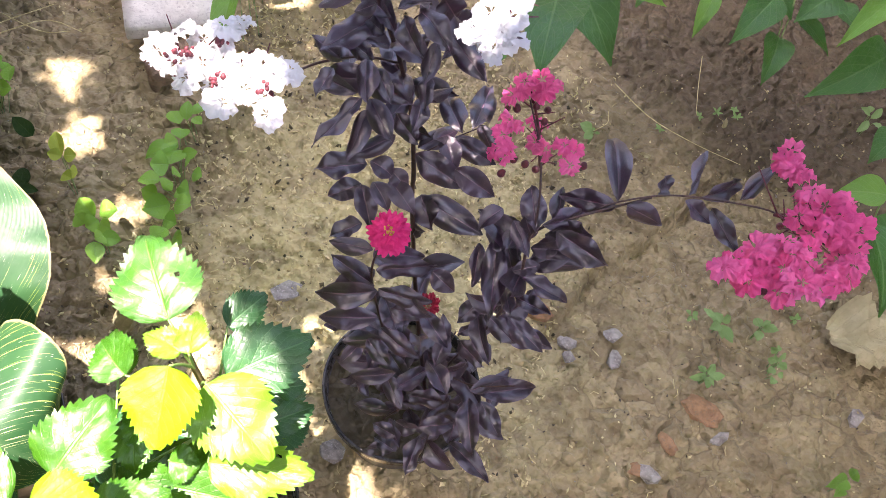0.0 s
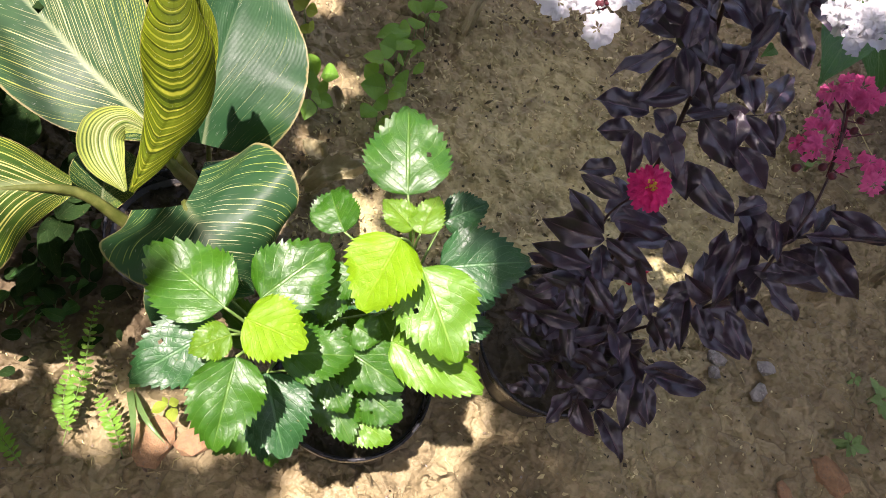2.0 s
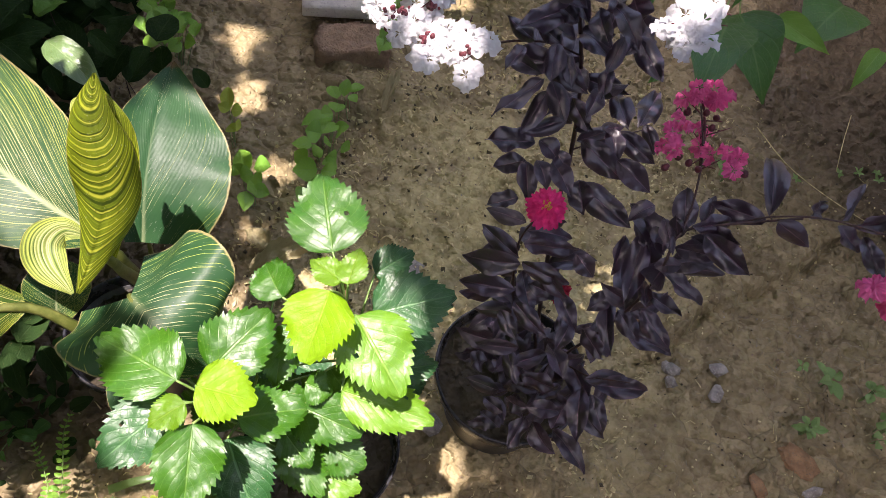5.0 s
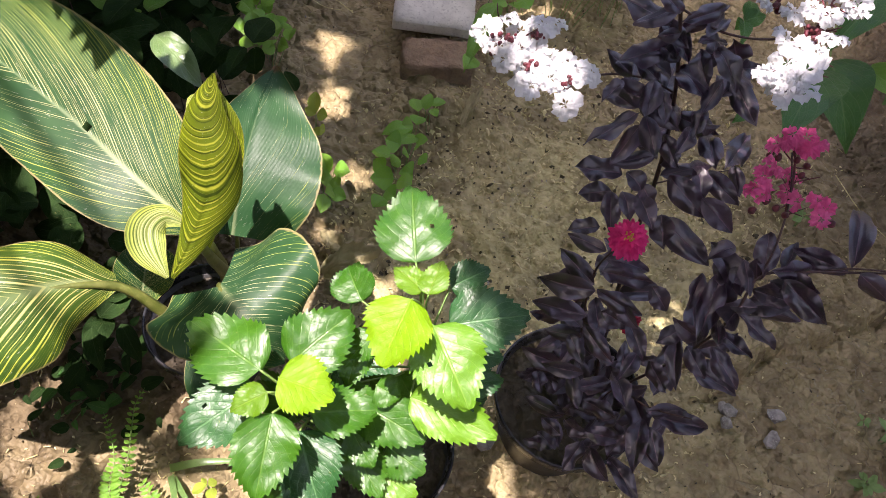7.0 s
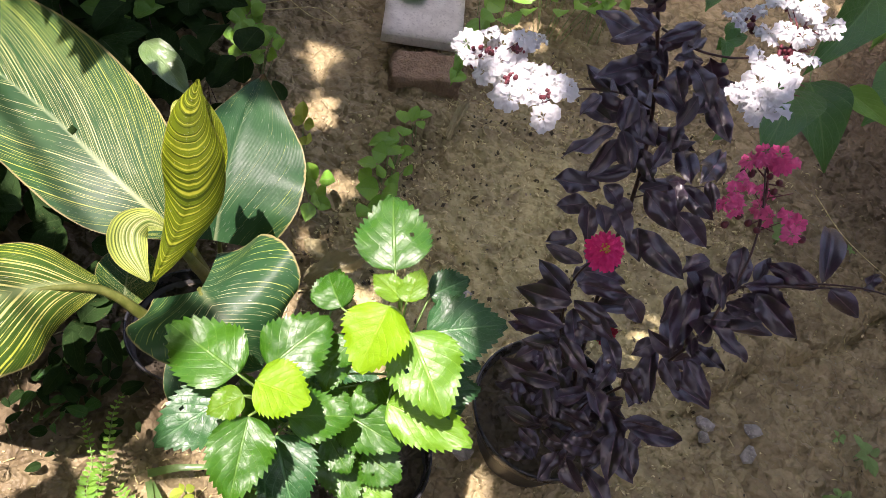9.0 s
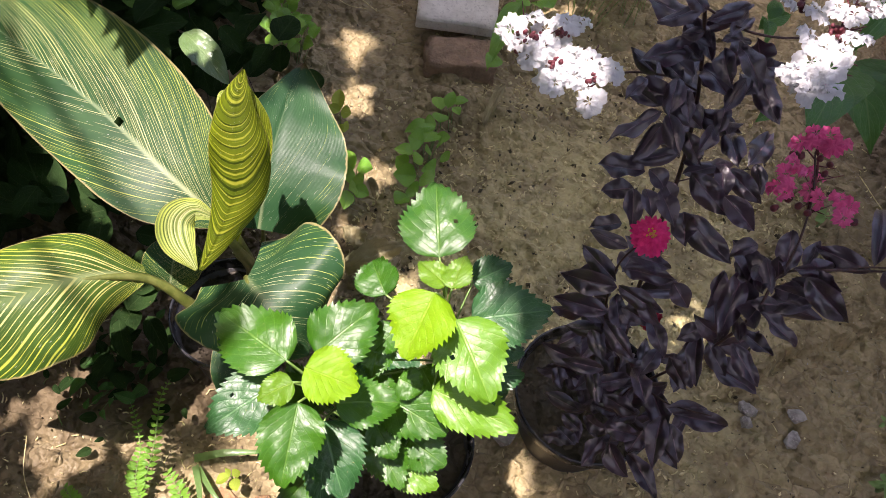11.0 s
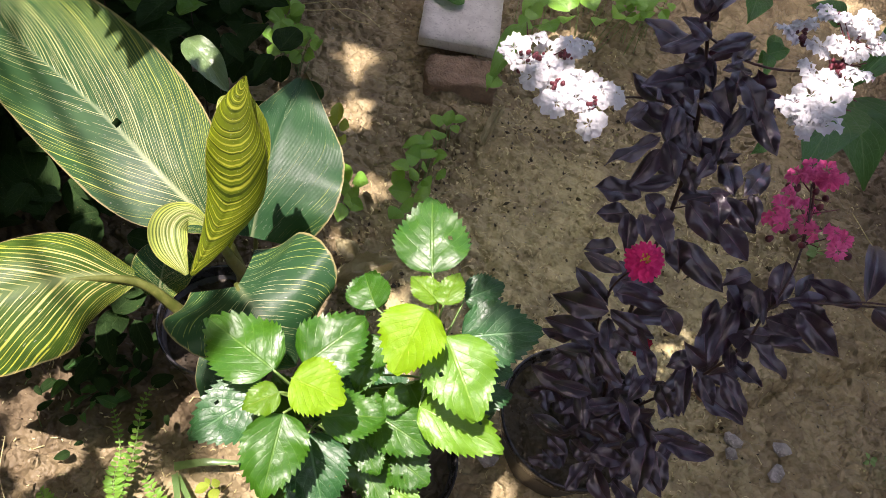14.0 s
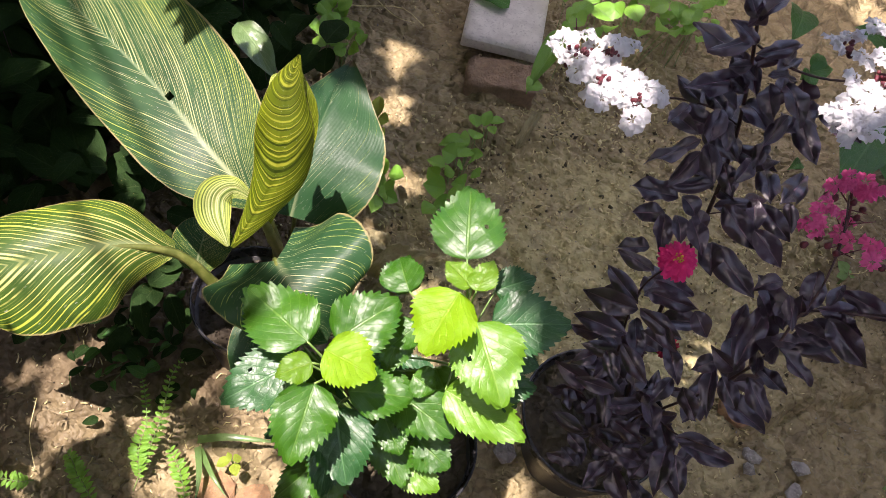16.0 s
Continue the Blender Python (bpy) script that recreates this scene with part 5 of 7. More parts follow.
leafy(myrtle, "myr", [(0.243, 0.585, 0.56), (0.258, 0.579, 0.68), (0.26, 0.582, 0.76), (0.264, 0.609, 0.8)], 7, 0.06, 11)

# short leafy shoots at the foot, over the pot
for at, tip, count, seed in (((0.12, 0.60, 0.24), (0.06, 0.56, 0.34), 7, 41), ((0.13, 0.62, 0.24), (0.07, 0.66, 0.36), 6, 42), ((0.16, 0.56, 0.24), (0.13, 0.49, 0.35), 7, 43), ((0.18, 0.58, 0.24), (0.20, 0.52, 0.38), 7, 44), ((0.17, 0.62, 0.24), (0.21, 0.67, 0.37), 6, 45), ((0.14, 0.58, 0.24), (0.11, 0.55, 0.42), 7, 46)):
    middle = tuple((a + b) / 2 + 0.01 for a, b in zip(at, tip))
    stem(myrtle, [at, middle, tip], 0.003, 0.002)
    leafy(myrtle, "myr", [at, middle, tip], count, 0.052, seed)


# flowers
def floret_mesh(name, material, petals=6, inner=0.25, ruffle=0.16, spread=0.95, layers=1):
    """Crinkled petals on narrow claws, in one or more rings."""
    bm = bmesh.new()
    heart_vert = bm.verts.new((0, 0, 0))
    for layer in range(layers):
        shrink = 1 - 0.25 * layer
        for k in range(petals - layer):
            mid = 2 * math.pi * (k + 0.37 * layer) / (petals - layer) + random.uniform(-.15, .15)
            size = shrink * random.uniform(0.85, 1.1)
            tilt = random.uniform(-0.1, 0.3) + 0.28 * layer
            ph, fr = random.uniform(0, 6.28), random.uniform(1.6, 2.4)
            rows = []
            for i in range(7):
                f = i / 6
                r = (inner * 0.3 + (1 - inner * 0.3) * f) * size
                open_up = min(1.0, max(0.2, (f - 0.08) / 0.35))
                half = spread * math.pi / petals * open_up * (1.0 if f < 0.85 else 0.86)
                row = []
                for j in range(9):
                    s = j / 8 * 2 - 1
                    rr = r * (1 - 0.20 * s * s * f * f) * (1 + 0.05 * f * math.sin(fr * 4.1 * s + ph))
                    a = mid + s * half
                    z = tilt * r * (1 - 0.4 * f) + ruffle * f * f * (math.sin(fr * 3.0 * s + ph) + 0.5 * math.sin(fr * 6.3 * s + 2 * ph)) * 0.6 - 0.2 * f ** 3 + 0.12 * layer
                    row.append(bm.verts.new((rr * math.cos(a), rr * math.sin(a), z)))
                rows.append(row)
            for j in range(8):
                bm.faces.new((heart_vert, rows[0][j + 1], rows[0][j]))
            for a, b in zip(rows, rows[1:]):
                for j in range(8):
                    bm.faces.new((a[j], a[j + 1], b[j + 1], b[j]))
    return to_mesh(name, bm, material)


FLORETS = {
    "white": [floret_mesh("floret", WHITE, 6, 0.5, 0.24, 1.3, 2) for k in range(6)],
    "pink": [floret_mesh("floret", PINK, 6, 0.4, 0.34, 1.0, 2) for k in range(5)],
}
bud_bm = bmesh.new()
bmesh.ops.create_icosphere(bud_bm, subdivisions=2, radius=1.0)
for v in bud_bm.verts:
    v.co *= 1 + 0.08 * noise.noise(v.co * 2)
    if v.co.z > 0.7:
        v.co.z += 0.35
BUD_MESH = to_mesh("bud", bud_bm, BUD)


def floret(kind, parent, at, r):
    ob = new("floret", random.choice(FLORETS[kind]))
    e = Euler((random.uniform(-0.7, 0.9), random.uniform(-0.8, 0.8), random.uniform(0, 6.28)))
    ob.matrix_basis = Matrix.Translation(at) @ e.to_matrix().to_4x4() @ Matrix.Diagonal((r, r, r, 1))
    attach(ob, parent)


def bud(parent, at, r=0.0042):
    ob = new("bud", BUD_MESH)
    k = r * random.uniform(0.8, 1.2)
    ob.matrix_basis = Matrix.Translation(at) @ pose(0, 0, 0, random.uniform(-40, 40), random.uniform(-40, 40), 0) @ Matrix.Diagonal((k, k, k, 1))
    attach(ob, parent)


def panicle(foot, tip, twigs, spread, label):
    """The branching stalk of a flower cluster."""
    foot, tip = Vector(foot), Vector(tip)
    bm = tube(bmesh.new(), spline([foot, (foot + tip) / 2 + Vector((0, 0, 0.01)), tip], 8), 0.0025, 0.0012, 6)
    for k in range(twigs):
        a = foot.lerp(tip, (k + 0.5) / twigs)
        d = Vector((random.uniform(-1, 1), random.uniform(-1, 1), random.uniform(-0.1, 0.6))) * spread
        tube(bm, spline([a, a + d * 0.6, a + d], 4), 0.0012, 0.0006, 5)
    return part("panicle", bm, BUD, myrtle, label)


white_a = panicle((-0.075, 0.613, 0.965), (-0.178, 0.587, 0.985), 14, 0.035, "white crinkled flower cluster with red calyces")
floret("white", white_a, (-0.178, 0.565, 1.007), 0.020)
floret("white", white_a, (-0.175, 0.61, 0.994), 0.021)
floret("white", white_a, (-0.159, 0.563, 0.999), 0.021)
floret("white", white_a, (-0.135, 0.574, 0.997), 0.021)
floret("white", white_a, (-0.136, 0.539, 1.008), 0.021)
floret("white", white_a, (-0.112, 0.55, 0.993), 0.022)
floret("white", white_a, (-0.118, 0.589, 0.987), 0.020)
floret("white", white_a, (-0.129, 0.617, 1.009), 0.021)
floret("white", white_a, (-0.121, 0.646, 0.996), 0.018)
floret("white", white_a, (-0.121, 0.623, 0.992), 0.021)
floret("white", white_a, (-0.083, 0.604, 0.981), 0.021)
floret("white", white_a, (-0.048, 0.593, 0.999), 0.018)
floret("white", white_a, (-0.049, 0.529, 0.999), 0.020)
floret("white", white_a, (-0.096, 0.527, 1), 0.020)
floret("white", white_a, (-0.082, 0.551, 1.001), 0.022)
floret("white", white_a, (-0.154, 0.62, 0.981), 0.018)
floret("white", white_a, (-0.063, 0.581, 1), 0.023)
floret("white", white_a, (-0.183, 0.567, 0.988), 0.020)
floret("white", white_a, (-0.097, 0.584, 0.998), 0.020)
bud(white_a, (-0.158, 0.586, 0.985))
bud(white_a, (-0.137, 0.621, 0.985))
bud(white_a, (-0.066, 0.569, 0.985))
bud(white_a, (-0.112, 0.572, 0.985))
bud(white_a, (-0.061, 0.567, 0.985))
bud(white_a, (-0.167, 0.588, 0.985))
bud(white_a, (-0.125, 0.618, 0.985))
bud(white_a, (-0.073, 0.575, 0.985))
bud(white_a, (-0.162, 0.559, 0.985))
bud(white_a, (-0.167, 0.559, 1.012), 0.0019)
bud(white_a, (-0.166, 0.558, 1.014), 0.0021)
bud(white_a, (-0.164, 0.558, 1.002), 0.0030)
bud(white_a, (-0.152, 0.55, 1.015), 0.0026)
bud(white_a, (-0.16, 0.568, 1.012), 0.0025)
bud(white_a, (-0.16, 0.566, 1.012), 0.0031)
bud(white_a, (-0.166, 0.56, 1.009), 0.0030)
bud(white_a, (-0.167, 0.569, 1.004), 0.0027)
bud(white_a, (-0.159, 0.568, 1.006), 0.0024)
bud(white_a, (-0.156, 0.583, 1.001), 0.0025)
bud(white_a, (-0.145, 0.577, 1.012), 0.0020)
bud(white_a, (-0.146, 0.57, 1.011), 0.0025)
bud(white_a, (-0.147, 0.566, 1.014), 0.0020)
bud(white_a, (-0.15, 0.561, 1.015), 0.0025)
bud(white_a, (-0.152, 0.577, 1.003), 0.0022)
bud(white_a, (-0.155, 0.575, 1.005), 0.0021)
bud(white_a, (-0.146, 0.573, 1.005), 0.0028)
bud(white_a, (-0.148, 0.568, 1.009), 0.0022)
bud(white_a, (-0.132, 0.611, 1.008), 0.0023)
bud(white_a, (-0.13, 0.607, 1.005), 0.0029)
bud(white_a, (-0.123, 0.593, 1.008), 0.0026)
bud(white_a, (-0.12, 0.593, 1.013), 0.0026)
bud(white_a, (-0.12, 0.594, 1.014), 0.0024)
bud(white_a, (-0.117, 0.6, 1.007), 0.0021)
bud(white_a, (-0.124, 0.595, 1.011), 0.0031)
bud(white_a, (-0.125, 0.618, 1.003), 0.0022)
bud(white_a, (-0.124, 0.592, 1.014), 0.0031)
bud(white_a, (-0.107, 0.543, 1.005), 0.0024)
bud(white_a, (-0.111, 0.564, 1.001), 0.0030)
bud(white_a, (-0.11, 0.547, 1.009), 0.0027)
bud(white_a, (-0.114, 0.547, 1.007), 0.0025)
bud(white_a, (-0.107, 0.537, 1.015), 0.0023)
bud(white_a, (-0.112, 0.558, 1.004), 0.0027)
bud(white_a, (-0.106, 0.532, 1.015), 0.0019)
bud(white_a, (-0.102, 0.55, 1.012), 0.0029)
bud(white_a, (-0.107, 0.541, 1.01), 0.0029)
bud(white_a, (-0.059, 0.541, 1.015), 0.0027)
bud(white_a, (-0.064, 0.561, 1.008), 0.0023)
bud(white_a, (-0.057, 0.552, 1.009), 0.0021)
bud(white_a, (-0.06, 0.559, 1.003), 0.0030)
bud(white_a, (-0.061, 0.555, 1.015), 0.0020)
bud(white_a, (-0.061, 0.548, 1.01), 0.0026)
bud(white_a, (-0.061, 0.56, 1.005), 0.0020)
bud(white_a, (-0.063, 0.543, 1.012), 0.0026)
bud(white_a, (-0.061, 0.563, 1.004), 0.0023)
white_b = panicle((0.158, 0.696, 1.04), (0.153, 0.857, 1.05), 16, 0.035, "white crinkled flower cluster with red calyces")
floret("white", white_b, (0.08, 0.778, 1.056), 0.019)
floret("white", white_b, (0.089, 0.806, 1.056), 0.020)
floret("white", white_b, (0.118, 0.782, 1.054), 0.019)
floret("white", white_b, (0.135, 0.789, 1.068), 0.017)
floret("white", white_b, (0.118, 0.843, 1.062), 0.021)
floret("white", white_b, (0.142, 0.857, 1.054), 0.018)
floret("white", white_b, (0.162, 0.825, 1.069), 0.018)
floret("white", white_b, (0.182, 0.845, 1.051), 0.020)
floret("white", white_b, (0.156, 0.793, 1.066), 0.018)
floret("white", white_b, (0.123, 0.732, 1.055), 0.019)
floret("white", white_b, (0.173, 0.751, 1.07), 0.020)
floret("white", white_b, (0.128, 0.647, 1.071), 0.018)
floret("white", white_b, (0.14, 0.695, 1.055), 0.021)
floret("white", white_b, (0.16, 0.676, 1.072), 0.020)
floret("white", white_b, (0.148, 0.733, 1.052), 0.018)
floret("white", white_b, (0.151, 0.635, 1.061), 0.018)
floret("white", white_b, (0.167, 0.641, 1.069), 0.022)
floret("white", white_b, (0.127, 0.657, 1.051), 0.019)
floret("white", white_b, (0.163, 0.713, 1.069), 0.021)
floret("white", white_b, (0.152, 0.854, 1.069), 0.019)
floret("white", white_b, (0.183, 0.864, 1.049), 0.019)
floret("white", white_b, (0.156, 0.659, 1.069), 0.019)
floret("white", white_b, (0.107, 0.858, 1.055), 0.019)
bud(white_b, (0.095, 0.797, 1.058), 0.0021)
bud(white_b, (0.096, 0.794, 1.055), 0.0024)
bud(white_b, (0.097, 0.782, 1.056), 0.0030)
bud(white_b, (0.088, 0.794, 1.052), 0.0020)
bud(white_b, (0.099, 0.79, 1.053), 0.0021)
bud(white_b, (0.095, 0.771, 1.063), 0.0028)
bud(white_b, (0.093, 0.795, 1.056), 0.0021)
bud(white_b, (0.095, 0.79, 1.053), 0.0022)
bud(white_b, (0.094, 0.789, 1.063), 0.0030)
bud(white_b, (0.152, 0.768, 1.059), 0.0026)
bud(white_b, (0.152, 0.75, 1.061), 0.0022)
bud(white_b, (0.151, 0.764, 1.06), 0.0028)
bud(white_b, (0.143, 0.749, 1.061), 0.0025)
bud(white_b, (0.147, 0.771, 1.053), 0.0025)
bud(white_b, (0.142, 0.755, 1.06), 0.0024)
bud(white_b, (0.15, 0.745, 1.064), 0.0020)
bud(white_b, (0.152, 0.774, 1.051), 0.0023)
bud(white_b, (0.141, 0.767, 1.059), 0.0031)
bud(white_b, (0.139, 0.654, 1.061), 0.0020)
bud(white_b, (0.142, 0.659, 1.065), 0.0028)
bud(white_b, (0.14, 0.665, 1.063), 0.0031)
bud(white_b, (0.142, 0.665, 1.062), 0.0025)
bud(white_b, (0.131, 0.679, 1.051), 0.0021)
bud(white_b, (0.134, 0.659, 1.061), 0.0026)
bud(white_b, (0.139, 0.667, 1.055), 0.0025)
bud(white_b, (0.141, 0.677, 1.053), 0.0031)
bud(white_b, (0.14, 0.673, 1.056), 0.0025)
bud(white_b, (0.125, 0.874, 1.05), 0.0021)
bud(white_b, (0.127, 0.866, 1.057), 0.0021)
bud(white_b, (0.12, 0.861, 1.056), 0.0020)
bud(white_b, (0.117, 0.866, 1.053), 0.0025)
bud(white_b, (0.117, 0.861, 1.057), 0.0024)
bud(white_b, (0.125, 0.869, 1.056), 0.0024)
bud(white_b, (0.124, 0.846, 1.054), 0.0019)
bud(white_b, (0.123, 0.858, 1.06), 0.0023)
bud(white_b, (0.118, 0.854, 1.062), 0.0022)
bud(white_b, (0.148, 0.793, 1.04))
bud(white_b, (0.153, 0.788, 1.04))
bud(white_b, (0.098, 0.803, 1.04))
bud(white_b, (0.145, 0.783, 1.04))
bud(white_b, (0.154, 0.804, 1.04))
bud(white_b, (0.151, 0.684, 1.04))
bud(white_b, (0.102, 0.798, 1.04))
pink_a = panicle((0.243, 0.653, 0.88), (0.206, 0.728, 0.93), 14, 0.03, "magenta-pink crinkled flower cluster with round buds")
floret("pink", pink_a, (0.187, 0.702, 0.938), 0.015)
floret("pink", pink_a, (0.196, 0.713, 0.953), 0.014)
floret("pink", pink_a, (0.217, 0.753, 0.925), 0.017)
floret("pink", pink_a, (0.227, 0.715, 0.951), 0.017)
floret("pink", pink_a, (0.209, 0.719, 0.938), 0.017)
floret("pink", pink_a, (0.185, 0.625, 0.953), 0.014)
floret("pink", pink_a, (0.187, 0.609, 0.947), 0.017)
floret("pink", pink_a, (0.193, 0.647, 0.945), 0.015)
floret("pink", pink_a, (0.259, 0.649, 0.934), 0.015)
floret("pink", pink_a, (0.271, 0.649, 0.932), 0.013)
floret("pink", pink_a, (0.268, 0.616, 0.943), 0.014)
floret("pink", pink_a, (0.196, 0.699, 0.949), 0.013)
floret("pink", pink_a, (0.222, 0.706, 0.952), 0.016)
floret("pink", pink_a, (0.192, 0.648, 0.953), 0.017)
floret("pink", pink_a, (0.196, 0.605, 0.952), 0.016)
floret("pink", pink_a, (0.225, 0.711, 0.895), 0.016)
floret("pink", pink_a, (0.228, 0.674, 0.9), 0.014)
floret("pink", pink_a, (0.239, 0.653, 0.915), 0.015)
bud(pink_a, (0.196, 0.695, 0.925))
bud(pink_a, (0.206, 0.618, 0.925))
bud(pink_a, (0.196, 0.594, 0.925))
bud(pink_a, (0.233, 0.613, 0.925))
bud(pink_a, (0.25, 0.663, 0.925))
bud(pink_a, (0.231, 0.686, 0.925))
bud(pink_a, (0.22, 0.616, 0.925))
bud(pink_a, (0.286, 0.636, 0.925))
bud(pink_a, (0.218, 0.707, 0.925))
bud(pink_a, (0.185, 0.692, 0.925))
bud(pink_a, (0.232, 0.706, 0.925))
pink_b = panicle((0.514, 0.646, 0.92), (0.575, 0.611, 0.93), 18, 0.045, "large magenta-pink crinkled flower cluster")
floret("pink", pink_b, (0.518, 0.708, 0.942), 0.020)
floret("pink", pink_b, (0.533, 0.686, 0.948), 0.017)
floret("pink", pink_b, (0.544, 0.653, 0.938), 0.020)
floret("pink", pink_b, (0.563, 0.656, 0.944), 0.020)
floret("pink", pink_b, (0.584, 0.654, 0.941), 0.017)
floret("pink", pink_b, (0.599, 0.633, 0.946), 0.020)
floret("pink", pink_b, (0.6, 0.614, 0.935), 0.020)
floret("pink", pink_b, (0.443, 0.526, 0.958), 0.020)
floret("pink", pink_b, (0.463, 0.529, 0.955), 0.016)
floret("pink", pink_b, (0.482, 0.568, 0.949), 0.020)
floret("pink", pink_b, (0.51, 0.59, 0.931), 0.017)
floret("pink", pink_b, (0.489, 0.54, 0.938), 0.018)
floret("pink", pink_b, (0.514, 0.557, 0.943), 0.018)
floret("pink", pink_b, (0.536, 0.583, 0.953), 0.016)
floret("pink", pink_b, (0.555, 0.571, 0.932), 0.016)
floret("pink", pink_b, (0.58, 0.593, 0.934), 0.016)
floret("pink", pink_b, (0.514, 0.525, 0.959), 0.020)
floret("pink", pink_b, (0.559, 0.55, 0.933), 0.018)
floret("pink", pink_b, (0.587, 0.571, 0.939), 0.017)
floret("pink", pink_b, (0.591, 0.67, 0.941), 0.019)
floret("pink", pink_b, (0.53, 0.628, 0.948), 0.018)
floret("pink", pink_b, (0.559, 0.638, 0.936), 0.017)
floret("pink", pink_b, (0.572, 0.619, 0.934), 0.018)
floret("pink", pink_b, (0.524, 0.572, 0.951), 0.018)
floret("pink", pink_b, (0.506, 0.542, 0.932), 0.017)
floret("pink", pink_b, (0.573, 0.558, 0.941), 0.019)
floret("pink", pink_b, (0.524, 0.691, 0.953), 0.018)
floret("pink", pink_b, (0.543, 0.664, 0.954), 0.019)
floret("pink", pink_b, (0.523, 0.726, 0.943), 0.018)
floret("pink", pink_b, (0.459, 0.545, 0.945), 0.019)
floret("pink", pink_b, (0.476, 0.527, 0.943), 0.019)
floret("pink", pink_b, (0.497, 0.554, 0.944), 0.017)
floret("pink", pink_b, (0.533, 0.543, 0.946), 0.019)
floret("pink", pink_b, (0.569, 0.57, 0.932), 0.018)
floret("pink", pink_b, (0.584, 0.617, 0.943), 0.020)
floret("pink", pink_b, (0.586, 0.639, 0.958), 0.018)
floret("pink", pink_b, (0.564, 0.624, 0.957), 0.020)
floret("pink", pink_b, (0.548, 0.616, 0.938), 0.018)
floret("pink", pink_b, (0.495, 0.571, 0.934), 0.020)
floret("pink", pink_b, (0.513, 0.585, 0.95), 0.020)
floret("pink", pink_b, (0.586, 0.577, 0.954), 0.019)
floret("pink", pink_b, (0.536, 0.526, 0.952), 0.019)
floret("pink", pink_b, (0.515, 0.533, 0.933), 0.019)
bud(pink_b, (0.497, 0.543, 0.925))
bud(pink_b, (0.5, 0.533, 0.925))
bud(pink_b, (0.486, 0.601, 0.925))
bud(pink_b, (0.519, 0.627, 0.925))
bud(pink_b, (0.532, 0.686, 0.925))
bud(pink_b, (0.572, 0.637, 0.925))
bud(pink_b, (0.475, 0.536, 0.925))

# ---- pink zinnia-like bloom ----
zinnia = thing("pink_flower", (0.09, 0.654, 0.66), "single hot pink ruffled bloom with a yellow centre", "flower")
for ring, (count, reach, lift) in enumerate(((14, 0.0275, 0.0), (12, 0.022, 0.004), (8, 0.015, 0.008))):
    for k in range(count):
        if k % 5 == 0:
            bm = bmesh.new()
            rows = []
            for i in range(6):
                v = i / 5
                half = 0.26 * (0.35 + 0.75 * math.sin(math.pi * min(1, 0.15 + v * 0.72)))
                rows.append([bm.verts.new((half * s, v * (1 - 0.12 * (s == 0) * (i == 5) + 0.05 * random.uniform(-1, 1) * (i > 3)), 0.28 * v - 0.42 * v ** 3 + 0.10 * s * s + 0.05 * random.uniform(-1, 1) * v)) for s in (-1, -0.5, 0, 0.5, 1)])
            for a, b in zip(rows, rows[1:]):
                for q in range(4):
                    bm.faces.new((a[q], a[q + 1], b[q + 1], b[q]))
            petal_mesh = to_mesh("petal", bm, HOT)
        petal = new("petal", petal_mesh)
        size = reach * random.uniform(0.88, 1.1)
        petal.matrix_basis = Matrix.Translation((0.089, 0.54, 0.828)) @ pose(0, 0, 0, 22, 6, 0) @ pose(0, 0, lift, 0, 0, 360 * (k + 0.5 * ring + random.uniform(-0.2, 0.2)) / count) @ pose(0, 0, 0, 12 * ring, random.uniform(-14, 14), 0) @ Matrix.Diagonal((size, size, size, 1))
        attach(petal, zinnia)
for k in range(16):
    a, r = random.uniform(0, 6.28), random.uniform(0.001, 0.008)
    foot = Vector((0.089, 0.535, 0.834)) + Vector((r * math.cos(a), r * math.sin(a), 0.004))
    part("stamen", tube(bmesh.new(), [foot, foot + Vector((0, -0.001, 0.004)), foot + Vector((0.0005, -0.002, 0.006))], 0.0008, 0.0012, 5), STAMEN, zinnia)
part("stem", tube(bmesh.new(), spline([(0.09, 0.654, 0.66), (0.089, 0.593, 0.75), (0.089, 0.541, 0.826)], 6), 0.002, 0.0018, 6), STEM_GREEN, zinnia)

red = thing("red_flower", (0.161, 0.641, 0.5), "small deep red bloom among the dark leaves", "flower")
bloom = new("petals", floret_mesh("petals", RED, 9, 0.3, 0.2, 1.1, 2))
bloom.matrix_basis = Matrix.Translation((0.154, 0.581, 0.6)) @ pose(0, 0, 0, 25, 0, 0) @ Matrix.Diagonal((0.02, 0.02, 0.02, 1))
attach(bloom, red)
part("stem", tube(bmesh.new(), spline([(0.161, 0.641, 0.5), (0.157, 0.612, 0.55), (0.154, 0.581, 0.6)], 5), 0.0018, 0.0016, 6), STEM_GREEN, red)
leaf("green_light", red, (0.149, 0.594, 0.57), (0.13, 0.573, 0.57), 0.02)

# ---- climbing plant with broad leaves ----
climber = thing("climbing_plant", (0.75, 1.75, 0.0), "leafy climber with heart-shaped green leaves", "climbing plant")
stem(climber, [(0.224, 1.134, 0.6), (0.216, 1.194, 0.66), (0.229, 1.485, 0.6), (0.287, 1.884, 0.5), (0.35, 2.256, 0.4)], 0.002, 0.002)
stem(climber, [(0.27, 1.568, 0.46), (0.262, 1.633, 0.46), (0.287, 1.823, 0.45)], 0.0015, 0.0015)
stem(climber, [(0.34, 1.715, 0.38), (0.418, 1.762, 0.36), (0.523, 1.85, 0.3)], 0.002, 0.002)
stem(climber, [(0.775, 1.741, 0.42), (0.794, 1.712, 0.38), (0.803, 1.706, 0.34)], 0.002, 0.0015)
stem(climber, [(1.074, 1.723, 0.36), (1.163, 1.86, 0.3), (1.391, 2.216, 0.1)], 0.002, 0.002)
